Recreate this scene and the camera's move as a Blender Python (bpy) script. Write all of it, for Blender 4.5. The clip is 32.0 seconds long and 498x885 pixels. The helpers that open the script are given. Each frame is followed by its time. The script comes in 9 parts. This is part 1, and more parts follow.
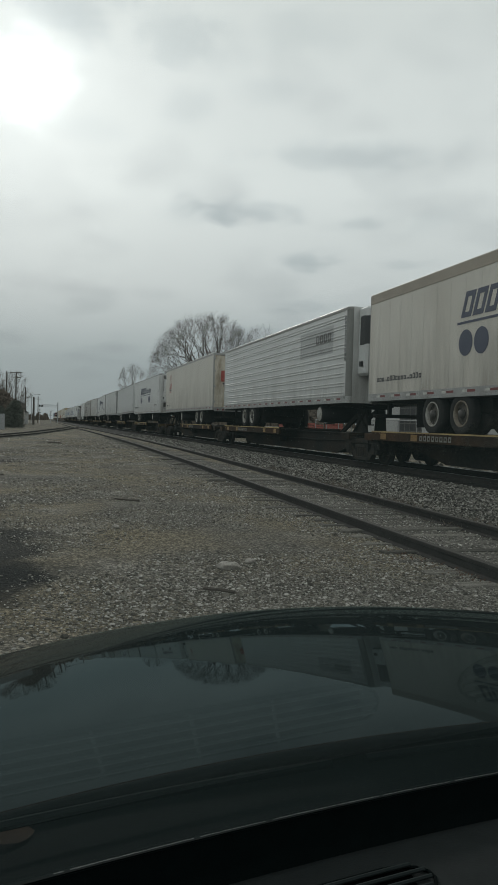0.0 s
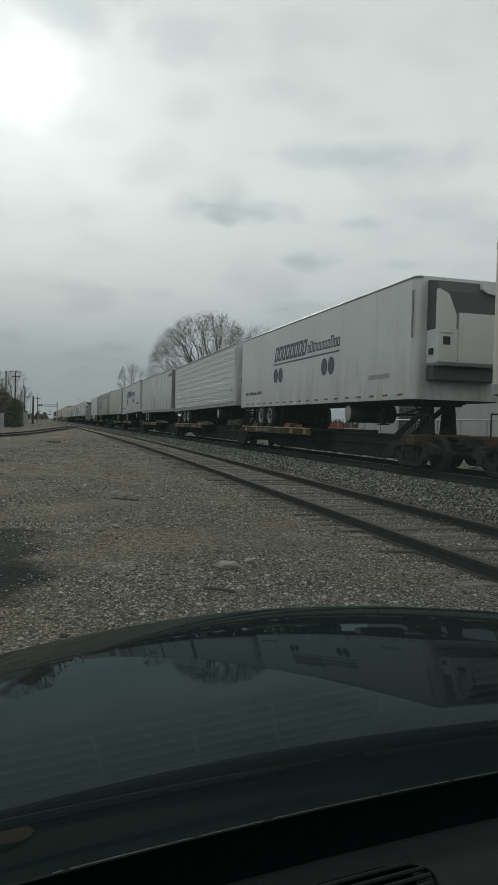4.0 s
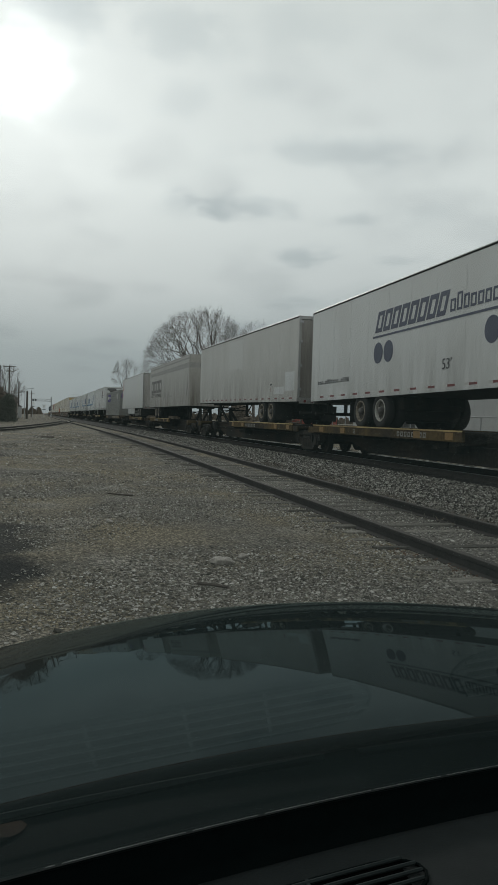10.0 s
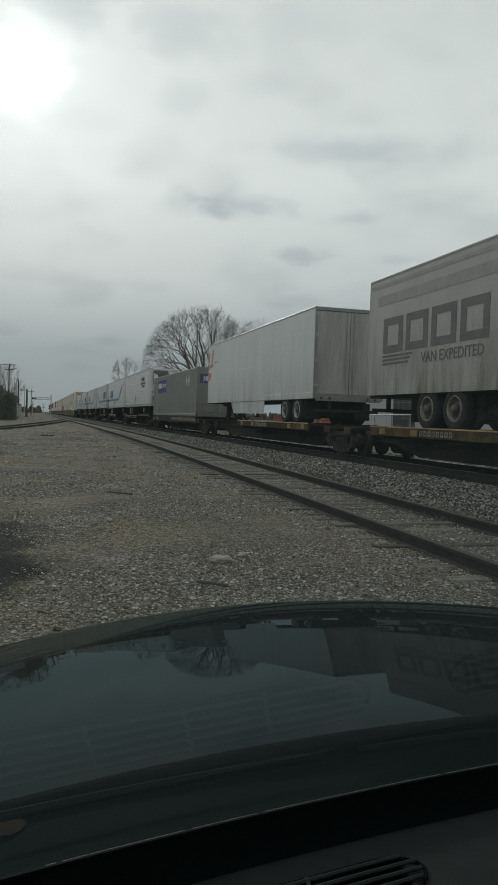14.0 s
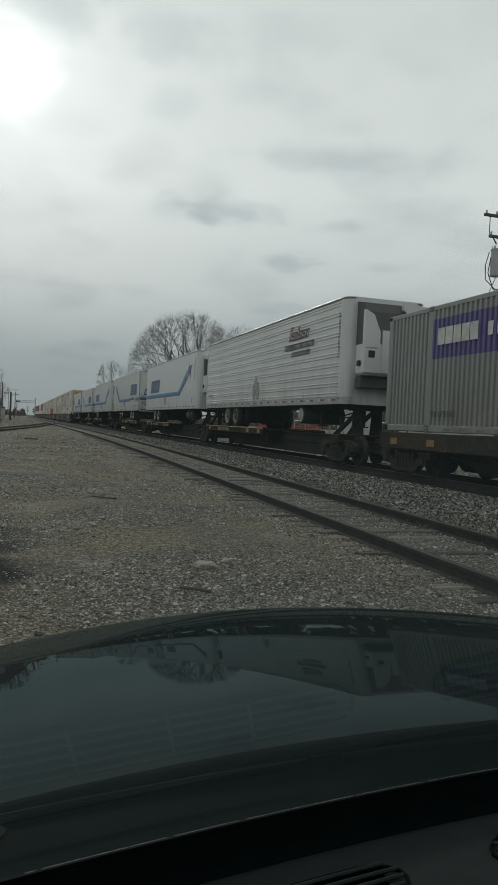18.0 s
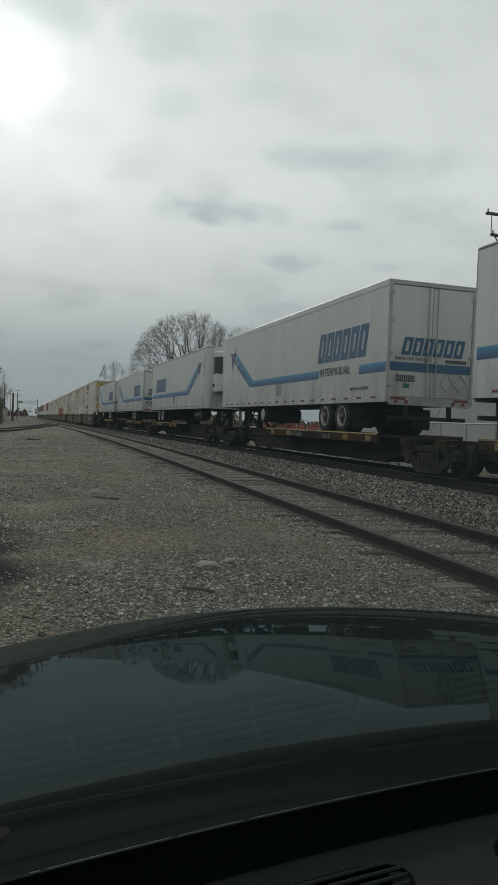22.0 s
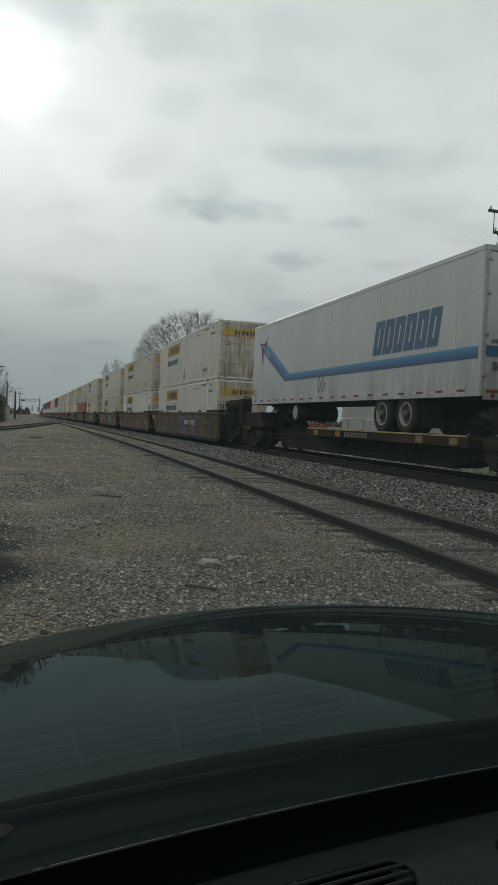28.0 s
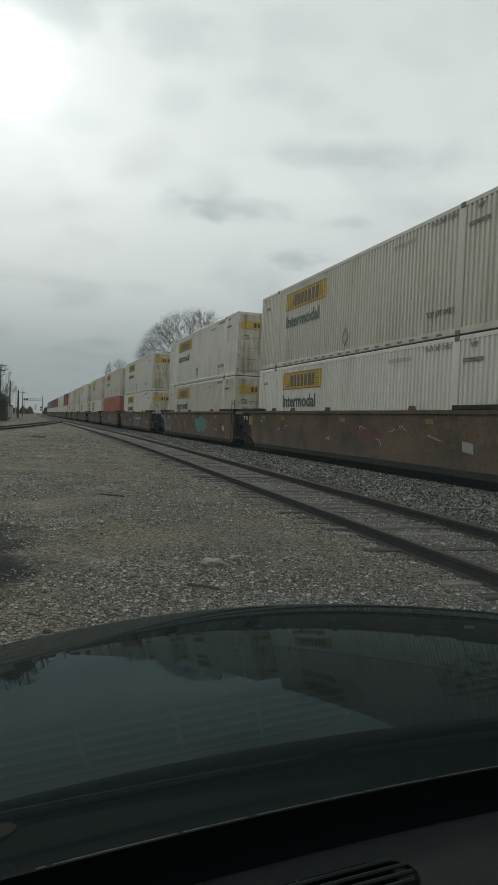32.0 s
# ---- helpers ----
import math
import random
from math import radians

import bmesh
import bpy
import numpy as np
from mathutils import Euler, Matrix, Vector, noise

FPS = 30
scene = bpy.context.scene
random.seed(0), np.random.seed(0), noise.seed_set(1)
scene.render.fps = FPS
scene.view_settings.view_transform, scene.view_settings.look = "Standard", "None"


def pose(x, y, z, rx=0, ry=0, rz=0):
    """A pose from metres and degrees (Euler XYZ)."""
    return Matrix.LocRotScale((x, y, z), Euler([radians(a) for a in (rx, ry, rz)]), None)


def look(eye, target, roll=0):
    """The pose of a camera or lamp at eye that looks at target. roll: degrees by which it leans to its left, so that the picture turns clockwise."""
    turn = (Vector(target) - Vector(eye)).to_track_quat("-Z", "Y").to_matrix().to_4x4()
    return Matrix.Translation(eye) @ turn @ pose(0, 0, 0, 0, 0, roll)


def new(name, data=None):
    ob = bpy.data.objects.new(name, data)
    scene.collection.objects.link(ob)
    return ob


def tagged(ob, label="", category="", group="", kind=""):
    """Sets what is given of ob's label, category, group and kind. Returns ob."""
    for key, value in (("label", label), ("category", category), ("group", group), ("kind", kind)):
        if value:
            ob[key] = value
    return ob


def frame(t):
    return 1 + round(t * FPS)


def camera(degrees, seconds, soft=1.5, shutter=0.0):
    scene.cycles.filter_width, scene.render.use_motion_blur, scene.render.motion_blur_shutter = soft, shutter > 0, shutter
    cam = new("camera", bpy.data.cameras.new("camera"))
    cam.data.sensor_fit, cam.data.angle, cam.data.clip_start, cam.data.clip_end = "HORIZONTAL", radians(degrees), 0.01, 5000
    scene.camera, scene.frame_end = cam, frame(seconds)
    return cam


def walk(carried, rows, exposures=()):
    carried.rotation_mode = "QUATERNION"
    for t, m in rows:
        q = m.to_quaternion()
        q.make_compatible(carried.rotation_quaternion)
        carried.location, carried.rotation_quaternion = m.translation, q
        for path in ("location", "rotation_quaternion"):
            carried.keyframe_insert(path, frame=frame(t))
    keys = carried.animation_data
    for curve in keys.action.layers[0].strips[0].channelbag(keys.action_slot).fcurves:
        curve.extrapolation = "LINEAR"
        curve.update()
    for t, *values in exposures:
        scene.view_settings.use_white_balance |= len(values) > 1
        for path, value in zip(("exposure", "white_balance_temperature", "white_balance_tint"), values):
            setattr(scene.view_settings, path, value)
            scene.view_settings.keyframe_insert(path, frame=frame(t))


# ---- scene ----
# ------------------------------------------------------------------ camera
cam = camera(37.75, 32.0, soft=0.75)
EYE_Z = 1.22
TURNS = [
    (0, 88.546, -1.518, -15.77), (0.5, 88.496, -1.499, -15.793), (1, 88.496, -1.519, -15.811), (1.5, 88.484, -1.541, -15.783),
    (2, 88.55, -1.511, -15.746), (2.5, 88.574, -1.542, -15.723), (3, 88.546, -1.518, -15.77), (3.5, 88.491, -1.521, -15.8),
    (5.5, 88.569, -1.681, -15.871), (6, 88.536, -1.764, -15.913), (6.5, 88.525, -1.849, -15.97), (7, 88.322, -1.703, -15.968),
    (7.5, 88.278, -1.681, -15.984), (8, 88.327, -1.746, -16.008), (8.5, 88.357, -1.815, -16.048), (9, 88.332, -1.755, -16.129),
    (9.5, 88.104, -2.015, -16.45), (10, 88.188, -1.811, -16.249), (10.5, 88.142, -1.822, -16.273), (11, 88.119, -1.795, -16.305),
    (11.5, 88.157, -1.855, -16.294), (12, 88.219, -1.817, -16.269), (12.5, 88.262, -1.893, -16.257), (13, 88.254, -1.838, -16.262),
    (13.5, 88.209, -1.822, -16.273), (14, 88.07, -1.832, -16.266), (14.5, 88.065, -1.849, -16.274), (16.5, 88.21, -1.944, -16.373),
    (17, 88.243, -2.185, -16.897), (17.5, 88.577, -2.631, -17.571), (18, 88.586, -2.594, -17.446), (18.5, 88.687, -2.539, -17.433),
    (19, 88.766, -2.537, -17.378), (19.5, 88.785, -2.5, -17.432), (20, 88.682, -2.56, -17.435), (20.5, 88.522, -2.462, -17.364),
    (21, 88.488, -2.443, -17.396), (21.5, 88.576, -2.393, -17.309), (22, 88.564, -2.366, -17.276), (22.5, 88.588, -2.44, -17.249),
    (23, 88.521, -2.342, -17.208), (23.5, 88.431, -2.357, -17.271), (24, 88.418, -2.412, -17.316), (24.5, 88.408, -2.461, -17.24),
    (25, 88.459, -2.384, -17.208), (25.5, 88.468, -2.418, -17.199), (27.5, 88.314, -2.319, -17.143), (28, 88.394, -2.322, -17.107),
    (28.5, 88.466, -2.395, -17.059), (29, 88.456, -2.386, -17.065), (29.5, 88.397, -2.401, -16.997), (30, 88.247, -2.38, -16.947),
    (30.5, 88.148, -2.331, -16.993), (31, 88.233, -2.269, -16.933), (31.5, 88.297, -2.3, -16.9), (32, 88.327, -2.316, -16.894),
]
walk(cam, [(t, pose(-0.003 if t > 17 else 0.0, 0, EYE_Z, rx, ry, rz)) for t, rx, ry, rz in TURNS],
     ((0, 0.02), (6, 0.02), (14, 0.0), (25, 0.01), (28, 0.02), (29, 0.0), (30, 0.05), (32, 0.085)))

# ------------------------------------------------------------------ sky and sun
SUN_AZ, SUN_EL = radians(-1.75), radians(23.85)
SUN_DIR = Vector((math.sin(SUN_AZ) * math.cos(SUN_EL), math.cos(SUN_AZ) * math.cos(SUN_EL), math.sin(SUN_EL)))


def make_world():
    w = bpy.data.worlds.new("overcast_sky")
    w.use_nodes = True
    nt = w.node_tree
    nt.nodes.clear()
    n, l = nt.nodes.new, nt.links.new
    out = n("ShaderNodeOutputWorld")
    bg = n("ShaderNodeBackground")
    l(bg.outputs[0], out.inputs[0])
    co = n("ShaderNodeTexCoord")
    sep = n("ShaderNodeSeparateXYZ")
    l(co.outputs["Generated"], sep.inputs[0])
    sky = n("ShaderNodeTexSky")
    sky.sky_type = "NISHITA"
    sky.sun_disc = False
    sky.sun_elevation = SUN_EL
    sky.sun_rotation = SUN_AZ
    # cloud deck: grey-blue low down, lighter overhead
    ramp = n("ShaderNodeValToRGB")
    e = ramp.color_ramp.elements
    e[0].position, e[0].color = 0.0, (0.215, 0.262, 0.288, 1)
    e[1].position, e[1].color = 1.0, (0.60, 0.63, 0.63, 1)
    for p, c in ((0.08, (0.276, 0.318, 0.336, 1)), (0.18, (0.512, 0.542, 0.546, 1)), (0.30, (0.66, 0.69, 0.686, 1)), (0.42, (0.645, 0.674, 0.67, 1)), (0.55, (0.60, 0.63, 0.62, 1))):
        x = ramp.color_ramp.elements.new(p)
        x.color = c
    l(sep.outputs["Z"], ramp.inputs[0])
    # clouds on a flat deck: direction / height
    add = n("ShaderNodeMath")
    add.operation = "ADD"
    add.inputs[1].default_value = 0.24
    mx = n("ShaderNodeMath")
    mx.operation = "MAXIMUM"
    mx.inputs[1].default_value = 0.0
    l(sep.outputs["Z"], mx.inputs[0])
    l(mx.outputs[0], add.inputs[0])
    div = n("ShaderNodeVectorMath")
    div.operation = "DIVIDE"
    l(co.outputs["Generated"], div.inputs[0])
    comb = n("ShaderNodeCombineXYZ")
    for i in range(3):
        l(add.outputs[0], comb.inputs[i])
    l(comb.outputs[0], div.inputs[1])
    noise_a = n("ShaderNodeTexNoise")
    noise_a.inputs["Scale"].default_value = 3.2
    noise_a.inputs["Detail"].default_value = 6.0
    noise_a.inputs["Roughness"].default_value = 0.52
    l(div.outputs[0], noise_a.inputs["Vector"])
    cr = n("ShaderNodeValToRGB")
    cr.color_ramp.elements[0].position, cr.color_ramp.elements[0].color = 0.30, (0.86, 0.868, 0.875, 1)
    cr.color_ramp.elements[1].position, cr.color_ramp.elements[1].color = 0.50, (1.02, 1.02, 1.015, 1)
    l(noise_a.outputs[0], cr.inputs[0])
    mul = n("ShaderNodeMix")
    mul.data_type, mul.blend_type = "RGBA", "MULTIPLY"
    mul.inputs[0].default_value = 1.0
    l(ramp.outputs[0], mul.inputs[6])
    l(cr.outputs[0], mul.inputs[7])
    # darker wisps that hang under the deck: azimuth, elevation, half widths, depth
    az = n("ShaderNodeMath")
    az.operation = "ARCTAN2"
    l(sep.outputs["X"], az.inputs[0])
    l(sep.outputs["Y"], az.inputs[1])
    el = n("ShaderNodeMath")
    el.operation = "ARCSINE"
    l(sep.outputs["Z"], el.inputs[0])
    ragged = n("ShaderNodeTexNoise")
    ragged.inputs["Scale"].default_value = 11.0
    ragged.inputs["Detail"].default_value = 7.0
    ragged.inputs["Roughness"].default_value = 0.67
    l(div.outputs[0], ragged.inputs["Vector"])
    deck = mul.outputs[2]
    for a, e_, wa, we, depth in ((14.6, 16.1, 5.0, 1.15, 0.15), (10.9, 15.7, 3.0, 0.95, 0.09), (22.5, 19.9, 7.6, 1.25, 0.12), (20.0, 12.5, 2.7, 1.0, 0.17), (23.6, 15.2, 2.9, 0.6, 0.11), (19.8, 9.2, 2.5, 0.65, 0.09), (10.7, 23.0, 2.4, 1.6, 0.08),
                                 (16.6, 24.2, 2.6, 1.2, 0.06), (1.9, 28.0, 4.0, 1.7, 0.19), (2.4, 21.2, 3.0, 1.3, 0.06), (10.0, 27.2, 5.0, 1.9, 0.12), (18.5, 27.6, 5.0, 1.8, 0.07), (27.0, 12.3, 2.4, 0.5, 0.08), (29.0, 15.5, 3.0, 1.0, 0.06)):
        u, v = n("ShaderNodeMath"), n("ShaderNodeMath")
        u.operation = v.operation = "MULTIPLY_ADD"
        u.inputs[1].default_value, u.inputs[2].default_value = 57.2958 / wa, -a / wa
        v.inputs[1].default_value, v.inputs[2].default_value = 57.2958 / we, -e_ / we
        l(az.outputs[0], u.inputs[0])
        l(el.outputs[0], v.inputs[0])
        uv = n("ShaderNodeCombineXYZ")
        l(u.outputs[0], uv.inputs[0])
        l(v.outputs[0], uv.inputs[1])
        far = n("ShaderNodeVectorMath")
        far.operation = "LENGTH"
        l(uv.outputs[0], far.inputs[0])
        edge = n("ShaderNodeMath")
        edge.operation = "MULTIPLY_ADD"
        edge.inputs[1].default_value = 2.9
        l(ragged.outputs[0], edge.inputs[0])
        l(far.outputs["Value"], edge.inputs[2])
        soft = n("ShaderNodeMapRange")
        soft.interpolation_type = "SMOOTHSTEP"
        soft.inputs["From Min"].default_value, soft.inputs["From Max"].default_value = 2.70, 1.55
        soft.inputs["To Min"].default_value, soft.inputs["To Max"].default_value = 0.0, 1.0
        l(edge.outputs[0], soft.inputs[0])
        wisp = n("ShaderNodeMix")
        wisp.data_type, wisp.blend_type = "RGBA", "MULTIPLY"
        wisp.inputs[7].default_value = (1 - depth * 1.5, 1 - depth * 1.32, 1 - depth * 1.18, 1)
        l(soft.outputs[0], wisp.inputs[0])
        l(deck, wisp.inputs[6])
        deck = wisp.outputs[2]
    # veiled sun behind the cloud
    dot = n("ShaderNodeVectorMath")
    dot.operation = "DOT_PRODUCT"
    dot.inputs[1].default_value = SUN_DIR
    l(co.outputs["Generated"], dot.inputs[0])
    off = n("ShaderNodeMath")
    off.operation = "ARCCOSINE"
    l(dot.outputs["Value"], off.inputs[0])
    share = n("ShaderNodeMath")
    share.operation = "MULTIPLY"
    share.inputs[1].default_value = 57.2958 / 32.0
    # cloud shreds eat into the rim of the bright patch
    shred = n("ShaderNodeMath")
    shred.operation = "MULTIPLY_ADD"
    shred.inputs[1].default_value = 0.075
    l(ragged.outputs[0], shred.inputs[0])
    rim = n("ShaderNodeMath")
    rim.operation = "SUBTRACT"
    rim.inputs[1].default_value = 0.0375
    l(off.outputs[0], shred.inputs[2])
    l(shred.outputs[0], rim.inputs[0])
    l(rim.outputs[0], share.inputs[0])
    glow = n("ShaderNodeValToRGB")
    g = glow.color_ramp.elements
    g[0].position, g[0].color = 0.0, (3.0, 3.0, 2.95, 1)
    g[1].position, g[1].color = 1.0, (0, 0, 0, 1)
    for deg, v in ((1.6, 1.2), (2.6, 0.44), (3.5, 0.28), (4.5, 0.215), (6.0, 0.17), (8.0, 0.135), (11.0, 0.09), (15.0, 0.048), (21.5, 0.018)):
        x = g.new(deg / 32.0)
        x.color = (v, v, v * 0.985, 1)
    l(share.outputs[0], glow.inputs[0])
    plus = n("ShaderNodeMix")
    plus.data_type, plus.blend_type = "RGBA", "ADD"
    plus.inputs[0].default_value = 1.0
    l(deck, plus.inputs[6])
    l(glow.outputs[0], plus.inputs[7])
    # a little clear-sky light through the deck
    thin = n("ShaderNodeMix")
    thin.data_type, thin.blend_type = "RGBA", "ADD"
    thin.inputs[0].default_value = 0.0015
    l(plus.outputs[2], thin.inputs[6])
    l(sky.outputs[0], thin.inputs[7])
    l(thin.outputs[2], bg.inputs[0])
    bg.inputs[1].default_value = SKY_STRENGTH
    scene.world = w


SKY_STRENGTH = 1.03
make_world()
lamp = bpy.data.lights.new("sun", "SUN")
lamp.energy, lamp.angle, lamp.color = 0.7, radians(7.4), (1.0, 0.97, 0.92)
sun = new("sun", lamp)
sun.matrix_world = look(SUN_DIR * 50, (0, 0, 0))


# ------------------------------------------------------------------ materials
def mat(name, col, rough=0.6, metal=0.0, col2=None, scale=3.0, amount=0.5, fine=40.0, fine_amount=0.15, bump=0.0, bump_scale=60.0,
        coat=0.0, stretch=(1, 1, 1), per_object=0.0, spec=0.5, tint=None, grime=None, pebbles=None):
    """A painted, weathered or mineral surface: two scales of noise between two colours, with fine relief."""
    m = bpy.data.materials.new(name)
    m.use_nodes = True
    nt = m.node_tree
    n, l = nt.nodes.new, nt.links.new
    b = nt.nodes["Principled BSDF"]
    b.inputs["Roughness"].default_value = rough
    b.inputs["Metallic"].default_value = metal
    b.inputs["Coat Weight"].default_value = coat
    b.inputs["Coat Roughness"].default_value = 0.03
    b.inputs["Specular IOR Level"].default_value = spec
    if tint:
        b.inputs["Specular Tint"].default_value = (*tint, 1)
    co = n("ShaderNodeTexCoord")
    mp = n("ShaderNodeMapping")
    mp.inputs["Scale"].default_value = stretch
    l(co.outputs["Object"], mp.inputs[0])
    col2 = col2 or tuple(c * 0.7 for c in col)
    big = n("ShaderNodeTexNoise")
    big.inputs["Scale"].default_value = scale
    big.inputs["Detail"].default_value = 5
    l(mp.outputs[0], big.inputs["Vector"])
    small = n("ShaderNodeTexNoise")
    small.inputs["Scale"].default_value = fine
    small.inputs["Detail"].default_value = 3
    l(mp.outputs[0], small.inputs["Vector"])
    r = n("ShaderNodeMapRange")
    r.inputs["From Min"].default_value, r.inputs["From Max"].default_value = 0.40, 0.72
    r.inputs["To Max"].default_value = amount
    l(big.outputs[0], r.inputs[0])
    mix = n("ShaderNodeMix")
    mix.data_type = "RGBA"
    mix.inputs[6].default_value, mix.inputs[7].default_value = (*col, 1), (*col2, 1)
    l(r.outputs[0], mix.inputs[0])
    r2 = n("ShaderNodeMapRange")
    r2.inputs["From Min"].default_value, r2.inputs["From Max"].default_value = 0.3, 0.7
    r2.inputs["To Min"].default_value, r2.inputs["To Max"].default_value = 1 - fine_amount, 1 + fine_amount
    l(small.outputs[0], r2.inputs[0])
    hue = n("ShaderNodeMix")
    hue.data_type, hue.blend_type = "RGBA", "MULTIPLY"
    hue.inputs[0].default_value = 1
    l(mix.outputs[2], hue.inputs[6])
    l(r2.outputs[0], hue.inputs[7])
    last = hue.outputs[2]
    if pebbles:
        # packed small stones: a shade for each, dark gaps between
        vo, sc, ra, ga, mu, m2 = n("ShaderNodeTexVoronoi"), n("ShaderNodeSeparateColor"), n("ShaderNodeMapRange"), n("ShaderNodeMapRange"), n("ShaderNodeMath"), n("ShaderNodeMix")
        vo.inputs["Scale"].default_value = pebbles
        l(co.outputs["Object"], vo.inputs["Vector"])
        l(vo.outputs["Color"], sc.inputs[0])
        ra.inputs["To Min"].default_value, ra.inputs["To Max"].default_value = 0.50, 1.70
        l(sc.outputs[0], ra.inputs[0])
        ga.inputs["From Min"].default_value, ga.inputs["From Max"].default_value = 0.35, 0.70
        ga.inputs["To Min"].default_value, ga.inputs["To Max"].default_value = 1.0, 0.40
        l(vo.outputs["Distance"], ga.inputs[0])
        mu.operation = "MULTIPLY"
        l(ra.outputs[0], mu.inputs[0])
        l(ga.outputs[0], mu.inputs[1])
        m2.data_type, m2.blend_type = "RGBA", "MULTIPLY"
        m2.inputs[0].default_value = 1
        l(last, m2.inputs[6])
        l(mu.outputs[0], m2.inputs[7])
        last = m2.outputs[2]
    if grime:
        # road dirt in streaks along the lower edge: height where it starts and ends, strength
        lo, hi, strong = grime
        sp = n("ShaderNodeSeparateXYZ")
        l(co.outputs["Object"], sp.inputs[0])
        up = n("ShaderNodeMapRange")
        up.inputs["From Min"].default_value, up.inputs["From Max"].default_value = hi, lo
        l(sp.outputs["Z"], up.inputs[0])
        mp2 = n("ShaderNodeMapping")
        mp2.inputs["Scale"].default_value = (1.2, 1.2, 0.16)
        l(co.outputs["Object"], mp2.inputs[0])
        sn = n("ShaderNodeTexNoise")
        sn.inputs["Scale"].default_value = 2.2
        sn.inputs["Detail"].default_value = 6
        sn.inputs["Roughness"].default_value = 0.62
        l(mp2.outputs[0], sn.inputs["Vector"])
        sr = n("ShaderNodeMapRange")
        sr.inputs["From Min"].default_value, sr.inputs["From Max"].default_value = 0.36, 0.66
        sr.inputs["To Max"].default_value = strong
        l(sn.outputs[0], sr.inputs[0])
        mm = n("ShaderNodeMath")
        mm.operation = "MULTIPLY"
        l(up.outputs[0], mm.inputs[0])
        l(sr.outputs[0], mm.inputs[1])
        soot = n("ShaderNodeMix")
        soot.data_type = "RGBA"
        soot.inputs[7].default_value = (0.13, 0.112, 0.09, 1)
        l(mm.outputs[0], soot.inputs[0])
        l(last, soot.inputs[6])
        last = soot.outputs[2]
    if per_object:
        info = n("ShaderNodeObjectInfo")
        r3 = n("ShaderNodeMapRange")
        r3.inputs["To Min"].default_value, r3.inputs["To Max"].default_value = 1 - per_object, 1 + per_object
        l(info.outputs["Random"], r3.inputs[0])
        vary = n("ShaderNodeMix")
        vary.data_type, vary.blend_type = "RGBA", "MULTIPLY"
        vary.inputs[0].default_value = 1
        l(last, vary.inputs[6])
        l(r3.outputs[0], vary.inputs[7])
        last = vary.outputs[2]
    l(last, b.inputs["Base Color"])
    if bump:
        bt = n("ShaderNodeTexNoise")
        bt.inputs["Scale"].default_value = bump_scale
        bt.inputs["Detail"].default_value = 4
        l(mp.outputs[0], bt.inputs["Vector"])
        bn = n("ShaderNodeBump")
        bn.inputs["Strength"].default_value = 1.0
        bn.inputs["Distance"].default_value = bump
        l(bt.outputs[0], bn.inputs["Height"])
        l(bn.outputs[0], b.inputs["Normal"])
    return m


def island_mat(name, stops, rough=0.9):
    """Loose stones: each one takes its colour at random."""
    m = bpy.data.materials.new(name)
    m.use_nodes = True
    nt = m.node_tree
    n, l = nt.nodes.new, nt.links.new
    b = nt.nodes["Principled BSDF"]
    b.inputs["Roughness"].default_value = rough
    b.inputs["Specular IOR Level"].default_value = 0.2
    geo = n("ShaderNodeNewGeometry")
    ramp = n("ShaderNodeValToRGB")
    els = ramp.color_ramp.elements
    els[0].position, els[0].color = stops[0][0], (*stops[0][1], 1)
    els[1].position, els[1].color = stops[-1][0], (*stops[-1][1], 1)
    for p, c in stops[1:-1]:
        els.new(p).color = (*c, 1)
    l(geo.outputs["Random Per Island"], ramp.inputs[0])
    co = n("ShaderNodeTexCoord")
    no = n("ShaderNodeTexNoise")
    no.inputs["Scale"].default_value = 60
    l(co.outputs["Object"], no.inputs["Vector"])
    r2 = n("ShaderNodeMapRange")
    r2.inputs["To Min"].default_value, r2.inputs["To Max"].default_value = 0.75, 1.25
    l(no.outputs[0], r2.inputs[0])
    mx = n("ShaderNodeMix")
    mx.data_type, mx.blend_type = "RGBA", "MULTIPLY"
    mx.inputs[0].default_value = 1
    l(ramp.outputs[0], mx.inputs[6])
    l(r2.outputs[0], mx.inputs[7])
    l(mx.outputs[2], b.inputs["Base Color"])
    return m


